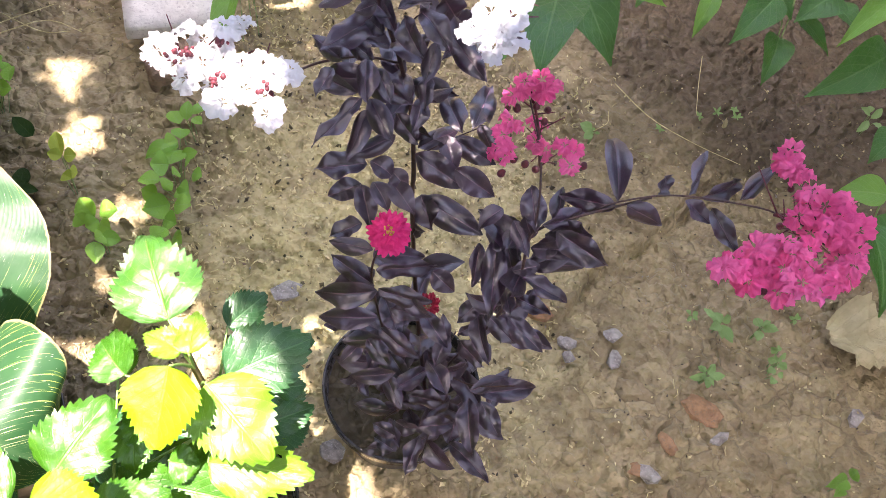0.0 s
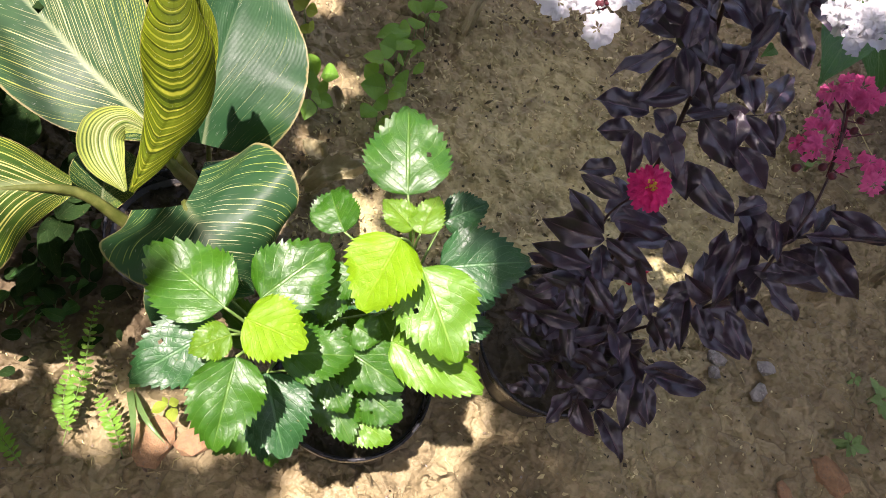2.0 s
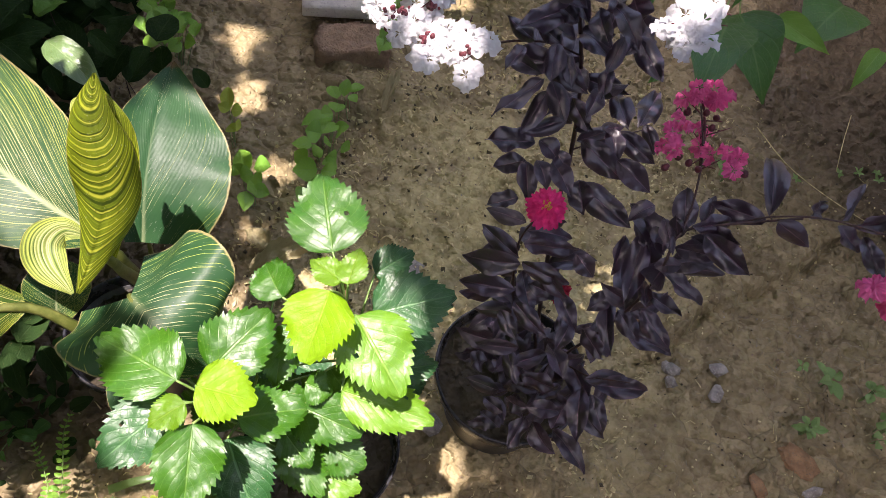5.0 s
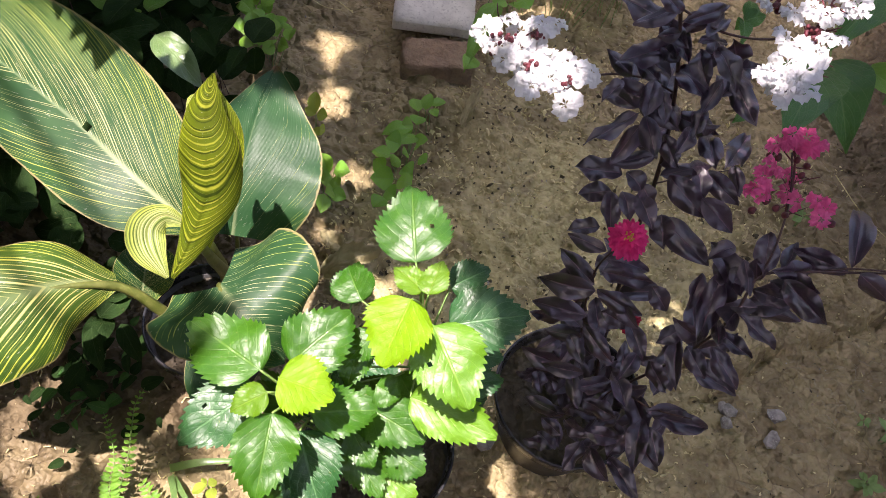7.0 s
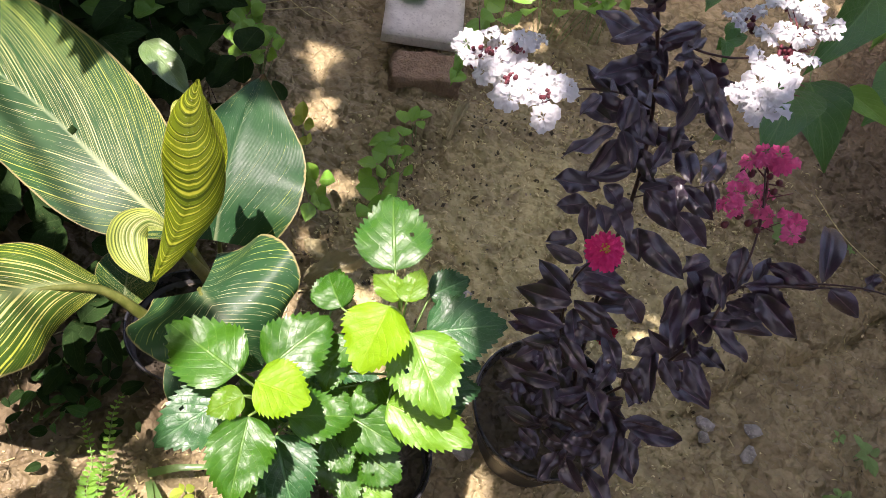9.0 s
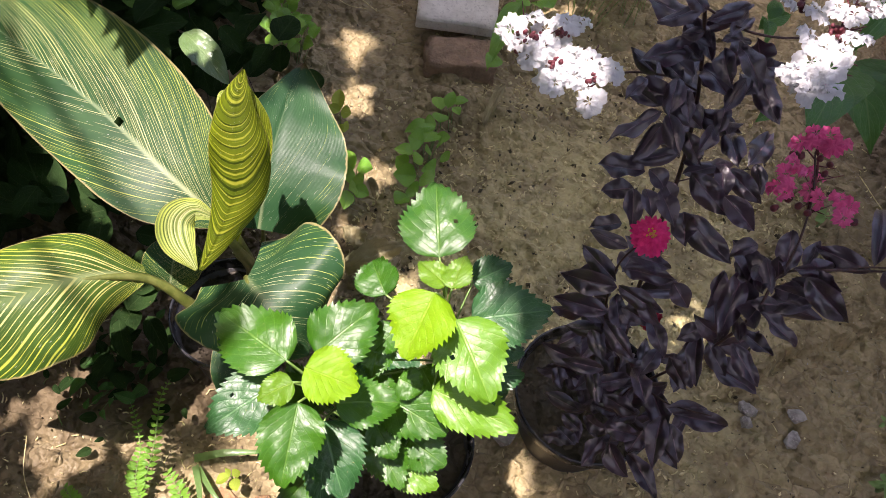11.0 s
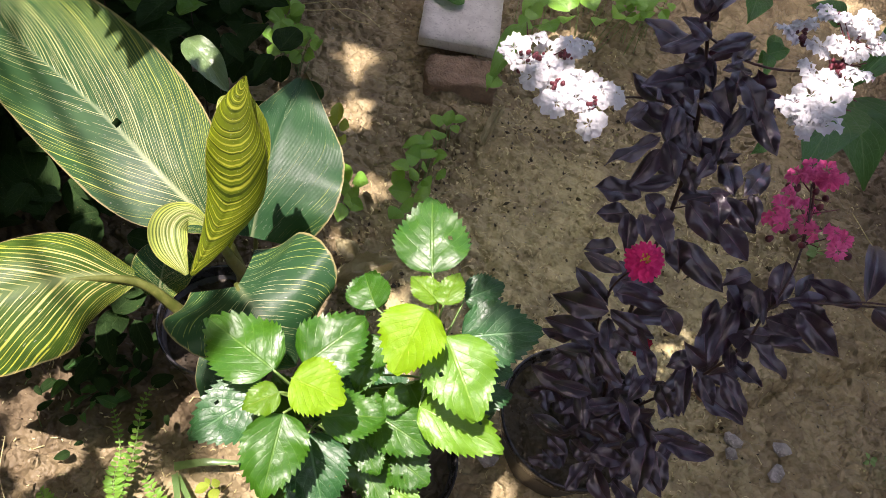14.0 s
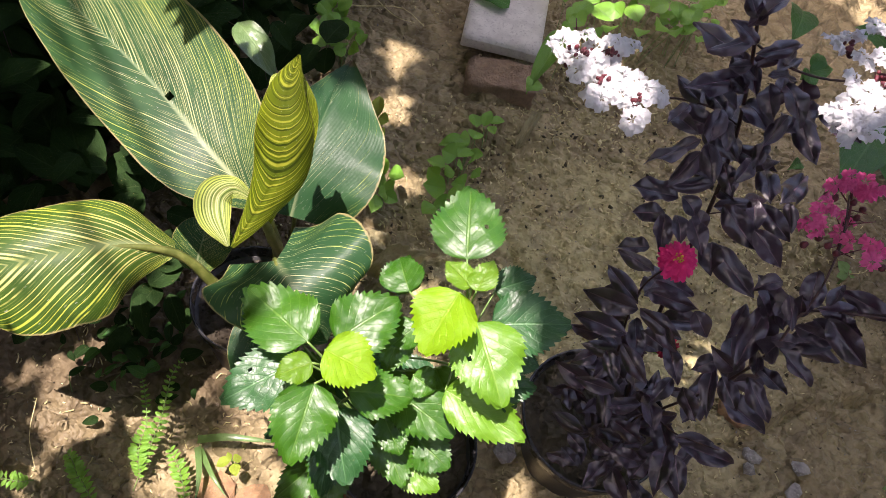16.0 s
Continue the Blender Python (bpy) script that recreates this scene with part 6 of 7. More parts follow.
stem(climber, [(0.954, 1.119, 0.42), (1.072, 1.206, 0.3), (1.347, 1.425, 0.05)], 0.002, 0.002)
stem(climber, [(1.009, 1.229, 0.4), (1.017, 1.215, 0.35), (1.039, 1.195, 0.3), (1.22, 1.331, 0.05)], 0.002, 0.002)
leaf("green", climber, (0.27, 1.568, 0.46), (0.394, 1.376, 0.41), 0.144)
leaf("green", climber, (0.229, 1.249, 0.66), (0.229, 1.022, 0.66), 0.123)
leaf("green", climber, (0.286, 1.772, 0.62), (0.234, 1.41, 0.58), 0.137)
leaf("green", climber, (0.509, 1.843, 0.4), (0.439, 1.65, 0.36), 0.169)
leaf("green_light", climber, (0.374, 1.804, 0.6), (0.339, 1.629, 0.56), 0.065)
leaf("green", climber, (0.06, 1.434, 0.55), (0.094, 1.486, 0.55), 0.043)
leaf("green", climber, (0.06, 1.434, 0.55), (0.082, 1.363, 0.54), 0.032)
leaf("green", climber, (0.06, 1.434, 0.55), (0.052, 1.406, 0.54), 0.032)
leaf("green", climber, (0.063, 1.448, 0.55), (0.05, 1.509, 0.55), 0.038)
leaf("green", climber, (-0.049, 1.699, 0.5), (-0.02, 1.566, 0.5), 0.082)
leaf("green", climber, (0.161, 1.747, 0.5), (0.071, 1.749, 0.5), 0.083)
leaf("green", climber, (0.158, 1.233, 0.5), (0.145, 1.191, 0.5), 0.026)
leaf("green", climber, (0.757, 1.742, 0.42), (0.665, 1.581, 0.38), 0.094)
leaf("green", climber, (0.805, 1.707, 0.34), (0.78, 1.566, 0.3), 0.080)
leaf("green", climber, (1.074, 1.723, 0.36), (0.88, 1.545, 0.32), 0.126)
leaf("green", climber, (0.899, 1.788, 0.44), (0.813, 1.696, 0.4), 0.109)
leaf("green_light", climber, (0.998, 1.734, 0.5), (0.88, 1.569, 0.46), 0.067)
leaf("green", climber, (1.093, 1.48, 0.34), (1.039, 1.406, 0.3), 0.078)
leaf("green_light", climber, (1.009, 1.229, 0.4), (0.92, 1.233, 0.36), 0.074)
leaf("green", climber, (0.954, 1.119, 0.42), (1.001, 0.949, 0.36), 0.098)
leaf("green_light", climber, (0.58, 1.581, 0.5), (0.556, 1.495, 0.44), 0.045)
leaf("green", climber, (1.085, 1.21, 0.3), (1.021, 1.234, 0.28), 0.087)
leaf("green", climber, (0.749, 1.82, 0.4), (0.817, 1.731, 0.38), 0.084)
leaf("green_light", climber, (0.343, 1.547, 0.5), (0.475, 1.5, 0.5), 0.062)
stem(climber, [(0.837, 1.861, 0.45), (0.811, 1.775, 0.42), (0.812, 1.736, 0.38), (0.81, 1.699, 0.34)], 0.0025, 0.0018)
leaf("green", climber, (0.823, 1.82, 0.42), (1.004, 1.951, 0.4), 0.1)
leaf("green", climber, (0.8, 1.807, 0.44), (0.698, 1.83, 0.44), 0.09)
leaf("green", climber, (0.972, 1.943, 0.3), (1.045, 1.866, 0.28), 0.09)
leaf("green", climber, (0.845, 1.784, 0.36), (0.954, 1.736, 0.3), 0.05)


# ---- seedlings and weeds ----
def seedling(name, at, label, category, group=""):
    x, y = at[0], at[1]
    return thing(name, on_ground(x, y), label, category, group)


def root_stalks(plant, material=STEM_GREEN):
    """Thin stalks from the leaf bases down to the soil at the middle of the plant."""
    kids = [o for o in plant.children if o.name.startswith("leaf")]
    mid = sum((o.matrix_basis.translation for o in kids), Vector()) / len(kids)
    if len(kids) > 30:
        kids = kids[::7 if len(kids) > 200 else 4]
    for o in kids:
        b = o.matrix_basis.translation
        foot = b.lerp(mid, 0.55) if (b - mid).length < 0.12 else b + Vector((random.uniform(-0.02, 0.02), random.uniform(-0.02, 0.02), 0))
        foot.z = ground_height(foot.x, foot.y) - 0.004
        part("stalk", tube(bmesh.new(), spline([foot, (foot + b) / 2 + Vector((0, 0, 0.004)), b], 5), 0.0013, 0.0008, 5), material, plant)


seedling_a = seedling("seedling", (-0.788, 1.033, 0), "small yellow-green seedling in bare soil", "seedling", "seedlings")
leaf("seed_yellow", seedling_a, (-0.735, 0.964, 0.11), (-0.776, 1.023, 0.11), 0.032)
leaf("seed_yellow", seedling_a, (-0.734, 0.963, 0.11), (-0.765, 0.953, 0.11), 0.026)
leaf("seed_yellow", seedling_a, (-0.731, 0.966, 0.11), (-0.702, 0.979, 0.11), 0.031)
leaf("seed_yellow", seedling_a, (-0.699, 0.929, 0.11), (-0.681, 0.937, 0.11), 0.034)
leaf("seed_yellow", seedling_a, (-0.71, 0.92, 0.11), (-0.682, 0.913, 0.11), 0.028)
seedling_b = seedling("seedling", (-0.625, 0.883, 0), "small round-leaved green seedling in bare soil", "seedling", "seedlings")
leaf("seed", seedling_b, (-0.606, 0.846, 0.09), (-0.656, 0.878, 0.09), 0.047)
leaf("seed", seedling_b, (-0.599, 0.856, 0.09), (-0.56, 0.881, 0.09), 0.055)
leaf("seed", seedling_b, (-0.595, 0.843, 0.09), (-0.617, 0.816, 0.09), 0.041)
leaf("seed", seedling_b, (-0.59, 0.837, 0.09), (-0.557, 0.83, 0.09), 0.036)
leaf("seed", seedling_b, (-0.573, 0.803, 0.09), (-0.526, 0.818, 0.09), 0.033)
leaf("seed", seedling_b, (-0.581, 0.79, 0.09), (-0.55, 0.737, 0.09), 0.035)
leaf("seed", seedling_b, (-0.564, 0.809, 0.09), (-0.578, 0.787, 0.09), 0.035)
leaf("seed", seedling_b, (-0.617, 0.827, 0.09), (-0.646, 0.837, 0.09), 0.036)
ivy = seedling("seedling", (-0.53, 1.039, 0), "trailing round-leaved green seedling cluster", "seedling", "seedlings")
leaf("seed", ivy, (-0.55, 1.166, 0.07), (-0.592, 1.202, 0.07), 0.039)
leaf("seed", ivy, (-0.538, 1.181, 0.07), (-0.553, 1.233, 0.07), 0.030)
leaf("seed", ivy, (-0.535, 1.204, 0.07), (-0.505, 1.244, 0.07), 0.030)
leaf("seed", ivy, (-0.53, 1.192, 0.07), (-0.497, 1.183, 0.07), 0.027)
leaf("seed", ivy, (-0.53, 1.124, 0.07), (-0.546, 1.161, 0.07), 0.039)
leaf("seed", ivy, (-0.536, 1.119, 0.07), (-0.562, 1.091, 0.07), 0.039)
leaf("seed", ivy, (-0.529, 1.108, 0.07), (-0.6, 1.044, 0.07), 0.044)
leaf("seed", ivy, (-0.525, 1.044, 0.07), (-0.529, 1.108, 0.07), 0.059)
leaf("seed", ivy, (-0.525, 1.044, 0.07), (-0.567, 1.022, 0.07), 0.055)
leaf("seed", ivy, (-0.51, 1.079, 0.07), (-0.473, 1.104, 0.07), 0.026)
leaf("seed", ivy, (-0.494, 1.068, 0.07), (-0.48, 1.067, 0.07), 0.029)
leaf("seed", ivy, (-0.495, 1.031, 0.07), (-0.506, 1.016, 0.07), 0.032)
leaf("seed", ivy, (-0.465, 1.039, 0.07), (-0.438, 1.037, 0.07), 0.032)
leaf("seed", ivy, (-0.524, 0.997, 0.07), (-0.582, 0.98, 0.07), 0.040)
leaf("seed", ivy, (-0.515, 0.958, 0.07), (-0.553, 0.951, 0.07), 0.040)
leaf("seed", ivy, (-0.481, 0.985, 0.07), (-0.444, 0.98, 0.07), 0.046)
leaf("seed", ivy, (-0.478, 0.942, 0.07), (-0.523, 0.885, 0.07), 0.053)
leaf("seed", ivy, (-0.467, 0.939, 0.07), (-0.421, 0.946, 0.07), 0.048)
leaf("seed", ivy, (-0.475, 0.901, 0.07), (-0.438, 0.896, 0.07), 0.045)
leaf("seed", ivy, (-0.46, 0.88, 0.07), (-0.476, 0.836, 0.07), 0.050)
leaf("seed", ivy, (-0.509, 0.975, 0.07), (-0.491, 1, 0.07), 0.043)
leaf("seed", ivy, (-0.464, 0.964, 0.07), (-0.449, 0.987, 0.07), 0.037)
leaf("seed", ivy, (-0.437, 0.865, 0.07), (-0.405, 0.848, 0.07), 0.041)
leaf("seed", ivy, (-0.5, 0.937, 0.07), (-0.529, 0.929, 0.07), 0.042)
seedling_d = seedling("seedling", (-1.064, 1.21, 0), "oval-leaved green seedling in shade", "seedling", "seedlings")
leaf("seed", seedling_d, (-1.01, 1.145, 0.1), (-1.028, 1.227, 0.1), 0.040)
leaf("seed", seedling_d, (-0.998, 1.141, 0.1), (-0.965, 1.112, 0.1), 0.046)
leaf("seed", seedling_d, (-0.989, 1.135, 0.1), (-1.048, 1.156, 0.1), 0.037)
leaf("seed", seedling_d, (-1.002, 1.123, 0.1), (-1.032, 1.084, 0.1), 0.037)
leaf("seed", seedling_d, (-0.98, 1.114, 0.1), (-0.968, 1.076, 0.1), 0.027)
leaf("seed", seedling_d, (-0.962, 1.109, 0.1), (-0.923, 1.107, 0.1), 0.036)
leaf("seed", seedling_d, (-0.983, 1.159, 0.1), (-0.979, 1.186, 0.1), 0.031)
leaf("seed", seedling_d, (-1.051, 1.183, 0.1), (-1.091, 1.208, 0.1), 0.034)
leaf("seed", seedling_d, (-1.094, 1.176, 0.1), (-1.128, 1.123, 0.1), 0.044)
leaf("seed", seedling_d, (-1.098, 1.188, 0.1), (-1.142, 1.226, 0.1), 0.035)
leaf("seed", seedling_d, (-1.094, 1.2, 0.1), (-1.053, 1.181, 0.1), 0.034)
leaf("seed", seedling_d, (-1.115, 1.218, 0.1), (-1.097, 1.265, 0.1), 0.032)
leaf("seed", seedling_d, (-0.966, 1.097, 0.1), (-0.985, 1.055, 0.1), 0.033)
leaf("seed", seedling_d, (-0.991, 1.161, 0.1), (-1.037, 1.19, 0.1), 0.037)
leaf("seed", seedling_d, (-1.097, 1.151, 0.12), (-1.097, 1.108, 0.12), 0.031)
leaf("seed", seedling_d, (-0.983, 1.054, 0.12), (-1.012, 1.109, 0.12), 0.032)
leaf("seed", seedling_d, (-1.043, 1.156, 0.12), (-1.002, 1.133, 0.12), 0.032)
leaf("seed", seedling_d, (-0.937, 1.117, 0.12), (-0.963, 1.174, 0.12), 0.032)
leaf("seed", seedling_d, (-1.026, 1.085, 0.12), (-1.073, 1.132, 0.12), 0.037)
leaf("seed", seedling_d, (-1.053, 1.066, 0.12), (-1.101, 1.092, 0.12), 0.031)
leaf("seed", seedling_d, (-1.072, 1.177, 0.12), (-1.058, 1.228, 0.12), 0.034)
leaf("seed", seedling_d, (-0.995, 1.046, 0.12), (-1.044, 1.04, 0.12), 0.037)
leaf("seed", seedling_d, (-1.03, 1.134, 0.12), (-1.075, 1.138, 0.12), 0.031)
leaf("seed", seedling_d, (-1.006, 1.059, 0.12), (-0.974, 1.07, 0.12), 0.035)
leaf("seed", seedling_d, (-1.04, 1.095, 0.12), (-1.061, 1.062, 0.12), 0.038)
leaf("seed", seedling_d, (-1.064, 1.103, 0.12), (-1.017, 1.067, 0.12), 0.032)
shrub_e = seedling("low_shrub", (-0.5, 2.005, 0), "low green shrub with oval leaves behind the block", "shrub")
leaf("seed", shrub_e, (-0.573, 1.68, 0.16), (-0.58, 1.599, 0.16), 0.056)
leaf("seed", shrub_e, (-0.564, 1.728, 0.16), (-0.47, 1.708, 0.16), 0.063)
leaf("seed", shrub_e, (-0.478, 1.754, 0.16), (-0.535, 1.762, 0.16), 0.057)
leaf("seed", shrub_e, (-0.429, 1.773, 0.16), (-0.5, 1.822, 0.16), 0.057)
leaf("seed", shrub_e, (-0.432, 1.845, 0.16), (-0.396, 1.906, 0.16), 0.051)
leaf("seed", shrub_e, (-0.375, 1.818, 0.16), (-0.367, 1.736, 0.16), 0.050)
leaf("seed", shrub_e, (-0.352, 1.882, 0.16), (-0.397, 1.944, 0.16), 0.055)
leaf("seed", shrub_e, (-0.315, 1.869, 0.16), (-0.328, 1.966, 0.16), 0.054)
leaf("seed", shrub_e, (-0.333, 1.83, 0.16), (-0.308, 1.769, 0.16), 0.043)
leaf("seed", shrub_e, (-0.322, 1.974, 0.16), (-0.303, 2.054, 0.16), 0.052)
leaf("seed", shrub_e, (-0.531, 1.585, 0.16), (-0.482, 1.571, 0.16), 0.045)
leaf("seed", shrub_e, (-0.559, 1.752, 0.16), (-0.63, 1.765, 0.16), 0.057)
leaf("seed", shrub_e, (-0.309, 1.895, 0.16), (-0.292, 1.829, 0.16), 0.040)
leaf("seed", shrub_e, (-0.398, 1.755, 0.16), (-0.394, 1.699, 0.16), 0.043)
leaf("seed", shrub_e, (-0.629, 1.67, 0.16), (-0.682, 1.703, 0.16), 0.050)
leaf("seed", shrub_e, (-0.44, 1.912, 0.16), (-0.488, 1.975, 0.16), 0.052)
leaf("seed", shrub_e, (-0.514, 1.845, 0.16), (-0.544, 1.928, 0.16), 0.059)
leaf("seed", shrub_e, (-0.348, 2.061, 0.16), (-0.407, 2.092, 0.16), 0.053)
leaf("seed", shrub_e, (-0.469, 1.691, 0.16), (-0.464, 1.62, 0.16), 0.046)
shrub_f = seedling("low_shrub", (-0.597, 1.805, 0), "low green round-leaved plant beside the block", "shrub")
leaf("seed", shrub_f, (-0.518, 1.586, 0.2), (-0.579, 1.595, 0.2), 0.057)
leaf("seed", shrub_f, (-0.494, 1.576, 0.2), (-0.442, 1.532, 0.2), 0.056)
leaf("seed", shrub_f, (-0.542, 1.596, 0.2), (-0.566, 1.671, 0.2), 0.055)
leaf("seed", shrub_f, (-0.489, 1.551, 0.2), (-0.469, 1.598, 0.2), 0.047)
leaf("seed", shrub_f, (-0.537, 1.554, 0.2), (-0.544, 1.503, 0.2), 0.044)
leaf("seed", shrub_f, (-0.479, 1.305, 0.2), (-0.487, 1.247, 0.2), 0.044)
leaf("green_light", shrub_f, (-0.509, 1.448, 0.26), (-0.482, 1.251, 0.19), 0.062, None, 8)
weed_a = seedling("weed", (0.835, 1.065, 0), "small pale green rosette weed", "weed", "weeds in the soil")
leaf("weed", weed_a, (0.814, 1.033, 0.05), (0.85, 0.988, 0.05), 0.034)
leaf("weed", weed_a, (0.814, 1.033, 0.05), (0.776, 0.996, 0.05), 0.031)
leaf("weed", weed_a, (0.814, 1.036, 0.05), (0.795, 1.066, 0.05), 0.032)
leaf("weed", weed_a, (0.818, 1.042, 0.05), (0.844, 1.072, 0.05), 0.026)
leaf("weed", weed_a, (0.81, 1.03, 0.05), (0.82, 0.988, 0.05), 0.029)
leaf("weed", weed_a, (0.8, 1.044, 0.05), (0.765, 1.064, 0.05), 0.021)
weed_b = seedling("weed", (0.762, 1.068, 0), "tiny pale green weed in bare soil", "weed", "weeds in the soil")
leaf("weed", weed_b, (0.749, 1.05, 0.03), (0.735, 1.061, 0.03), 0.016)
leaf("weed", weed_b, (0.753, 1.051, 0.03), (0.77, 1.066, 0.03), 0.016)
leaf("weed", weed_b, (0.75, 1.047, 0.03), (0.741, 1.028, 0.03), 0.013)
leaf("weed", weed_b, (0.754, 1.048, 0.03), (0.768, 1.037, 0.03), 0.016)
weed_c = seedling("weed", (0.935, 1.085, 0), "small pale green rosette weed", "weed", "weeds in the soil")
leaf("weed", weed_c, (0.909, 1.055, 0.05), (0.895, 1.081, 0.05), 0.029)
leaf("weed", weed_c, (0.916, 1.054, 0.05), (0.954, 1.053, 0.05), 0.029)
leaf("weed", weed_c, (0.909, 1.047, 0.05), (0.906, 1.016, 0.05), 0.026)
leaf("weed", weed_c, (0.913, 1.059, 0.05), (0.932, 1.083, 0.05), 0.016)
weed_d = seedling("weed", (0.977, 1.001, 0), "small upright pale green weed", "weed", "weeds in the soil")
leaf("weed", weed_d, (0.95, 1, 0.05), (0.93, 1.008, 0.05), 0.021)
leaf("weed", weed_d, (0.954, 1.005, 0.05), (0.954, 1.023, 0.05), 0.018)
leaf("weed", weed_d, (0.96, 0.995, 0.05), (0.977, 1.003, 0.05), 0.021)
leaf("weed", weed_d, (0.947, 0.976, 0.05), (0.924, 0.977, 0.05), 0.023)
leaf("weed", weed_d, (0.955, 0.972, 0.05), (0.977, 0.964, 0.05), 0.023)
leaf("weed", weed_d, (0.947, 0.955, 0.05), (0.924, 0.941, 0.05), 0.023)
leaf("weed", weed_d, (0.944, 0.933, 0.05), (0.929, 0.907, 0.05), 0.023)
leaf("weed", weed_d, (0.952, 0.946, 0.05), (0.968, 0.942, 0.05), 0.021)
weed_e = seedling("weed", (0.808, 0.918, 0), "small pale green rosette weed", "weed", "weeds in the soil")
leaf("weed", weed_e, (0.788, 0.893, 0.05), (0.744, 0.876, 0.05), 0.023)
leaf("weed", weed_e, (0.79, 0.898, 0.05), (0.812, 0.936, 0.05), 0.023)
leaf("weed", weed_e, (0.795, 0.891, 0.05), (0.833, 0.903, 0.05), 0.023)
leaf("weed", weed_e, (0.786, 0.888, 0.05), (0.784, 0.85, 0.05), 0.028)
leaf("weed", weed_e, (0.783, 0.899, 0.05), (0.767, 0.915, 0.05), 0.018)
weed_f = seedling("weed", (1.019, 1.136, 0), "tiny pale green weed in bare soil", "weed", "weeds in the soil")
leaf("weed", weed_f, (1.007, 1.123, 0.02), (0.993, 1.127, 0.02), 0.012)
leaf("weed", weed_f, (1.011, 1.125, 0.02), (1.028, 1.135, 0.02), 0.012)
leaf("weed", weed_f, (1.008, 1.119, 0.02), (1.003, 1.102, 0.02), 0.011)
leaf("weed", weed_f, (1.011, 1.123, 0.02), (1.014, 1.142, 0.02), 0.011)
weed_g = seedling("weed", (1.134, 0.755, 0), "bright green weed with broad leaves", "weed", "weeds in the soil")
leaf("green_light", weed_g, (1.101, 0.736, 0.06), (1.051, 0.707, 0.06), 0.036)
leaf("green_light", weed_g, (1.108, 0.744, 0.06), (1.125, 0.764, 0.06), 0.031)
leaf("green_light", weed_g, (1.088, 0.72, 0.06), (1.069, 0.69, 0.06), 0.031)
weed_h = seedling("weed", (1.254, 1.9, 0), "grey-green rosette weed in bare soil", "weed", "weeds in the soil")
leaf("weed", weed_h, (1.221, 1.854, 0.05), (1.18, 1.861, 0.05), 0.029)
leaf("weed", weed_h, (1.221, 1.843, 0.05), (1.253, 1.881, 0.05), 0.029)
leaf("weed", weed_h, (1.217, 1.83, 0.05), (1.176, 1.778, 0.05), 0.029)
leaf("weed", weed_h, (1.228, 1.827, 0.05), (1.251, 1.798, 0.05), 0.026)
leaf("weed", weed_h, (1.222, 1.866, 0.05), (1.228, 1.902, 0.05), 0.023)
weed_j = seedling("weed", (0.445, 1.512, 0), "small grey-green weed in bare soil", "weed", "weeds in the soil")
leaf("weed", weed_j, (0.441, 1.515, 0.05), (0.397, 1.519, 0.05), 0.036)
leaf("weed", weed_j, (0.442, 1.507, 0.05), (0.418, 1.48, 0.05), 0.030)
for plant, heart_at, count, size, seed in ((weed_c, (0.913, 1.055, 0.052), 7, 0.030, 3), (weed_e, (0.789, 0.893, 0.052), 8, 0.032, 4), (weed_d, (0.951, 0.972, 0.052), 6, 0.022, 5), (weed_f, (1.009, 1.122, 0.022), 4, 0.014, 6), (weed_j, (0.445, 1.512, 0.05), 4, 0.028, 7)):
    # the smaller leaves in the heart of each rosette
    rng = random.Random(seed)
    for k in range(count):
        a = 6.28 * k / count + rng.uniform(-0.35, 0.35)
        q, at = size * rng.uniform(0.6, 1.0), Vector(heart_at)
        out = Vector((math.cos(a), math.sin(a), 0.25))
        leaf("weed", plant, at + out * size * 0.12, at + out * q, q * 0.55)
rng = random.Random(64)
for at in ((0.788, 1.744, 0.012), (0.847, 1.746, 0.012), (0.742, 1.719, 0.012), (0.844, 1.786, 0.012), (0.631, 1.632, 0.012)):
    # sprouts with a few tiny leaves
    sprout = seedling("sprout", at, "tiny green sprout in bare soil", "sprout", "sprouts in the soil")
    for k in range(5):
        a, b = 1.26 * k + rng.uniform(-0.3, 0.3), on_ground(at[0], at[1], 0.008)
        leaf("weed", sprout, b, b + Vector((math.cos(a), math.sin(a), 0.25)) * rng.uniform(0.014, 0.024), 0.009)
weed_k = seedling("weed", (-0.68, 0.13, 0), "low dark green weeds in deep shade", "weed", "weeds in the soil")
rng = random.Random(91)
for k in range(70):
    x, y = rng.gauss(-0.70, 0.07), rng.gauss(0.17, 0.075)
    a, q = rng.uniform(0, 6.28), rng.uniform(0.018, 0.05)
    b = on_ground(x, y, rng.uniform(0.015, 0.06))
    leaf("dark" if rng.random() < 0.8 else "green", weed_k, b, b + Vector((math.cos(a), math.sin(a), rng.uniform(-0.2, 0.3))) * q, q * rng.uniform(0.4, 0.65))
weed_i = seedling("weed", (-0.373, 0.126, 0), "small yellow-green weed in bare soil", "weed", "weeds in the soil")
leaf("seed_yellow", weed_i, (-0.359, 0.114, 0.06), (-0.376, 0.083, 0.06), 0.022)
leaf("seed_yellow", weed_i, (-0.357, 0.116, 0.06), (-0.348, 0.134, 0.06), 0.020)
leaf("seed_yellow", weed_i, (-0.35, 0.114, 0.06), (-0.323, 0.093, 0.06), 0.020)
leaf("seed_yellow", weed_i, (-0.361, 0.116, 0.06), (-0.378, 0.12, 0.06), 0.013)


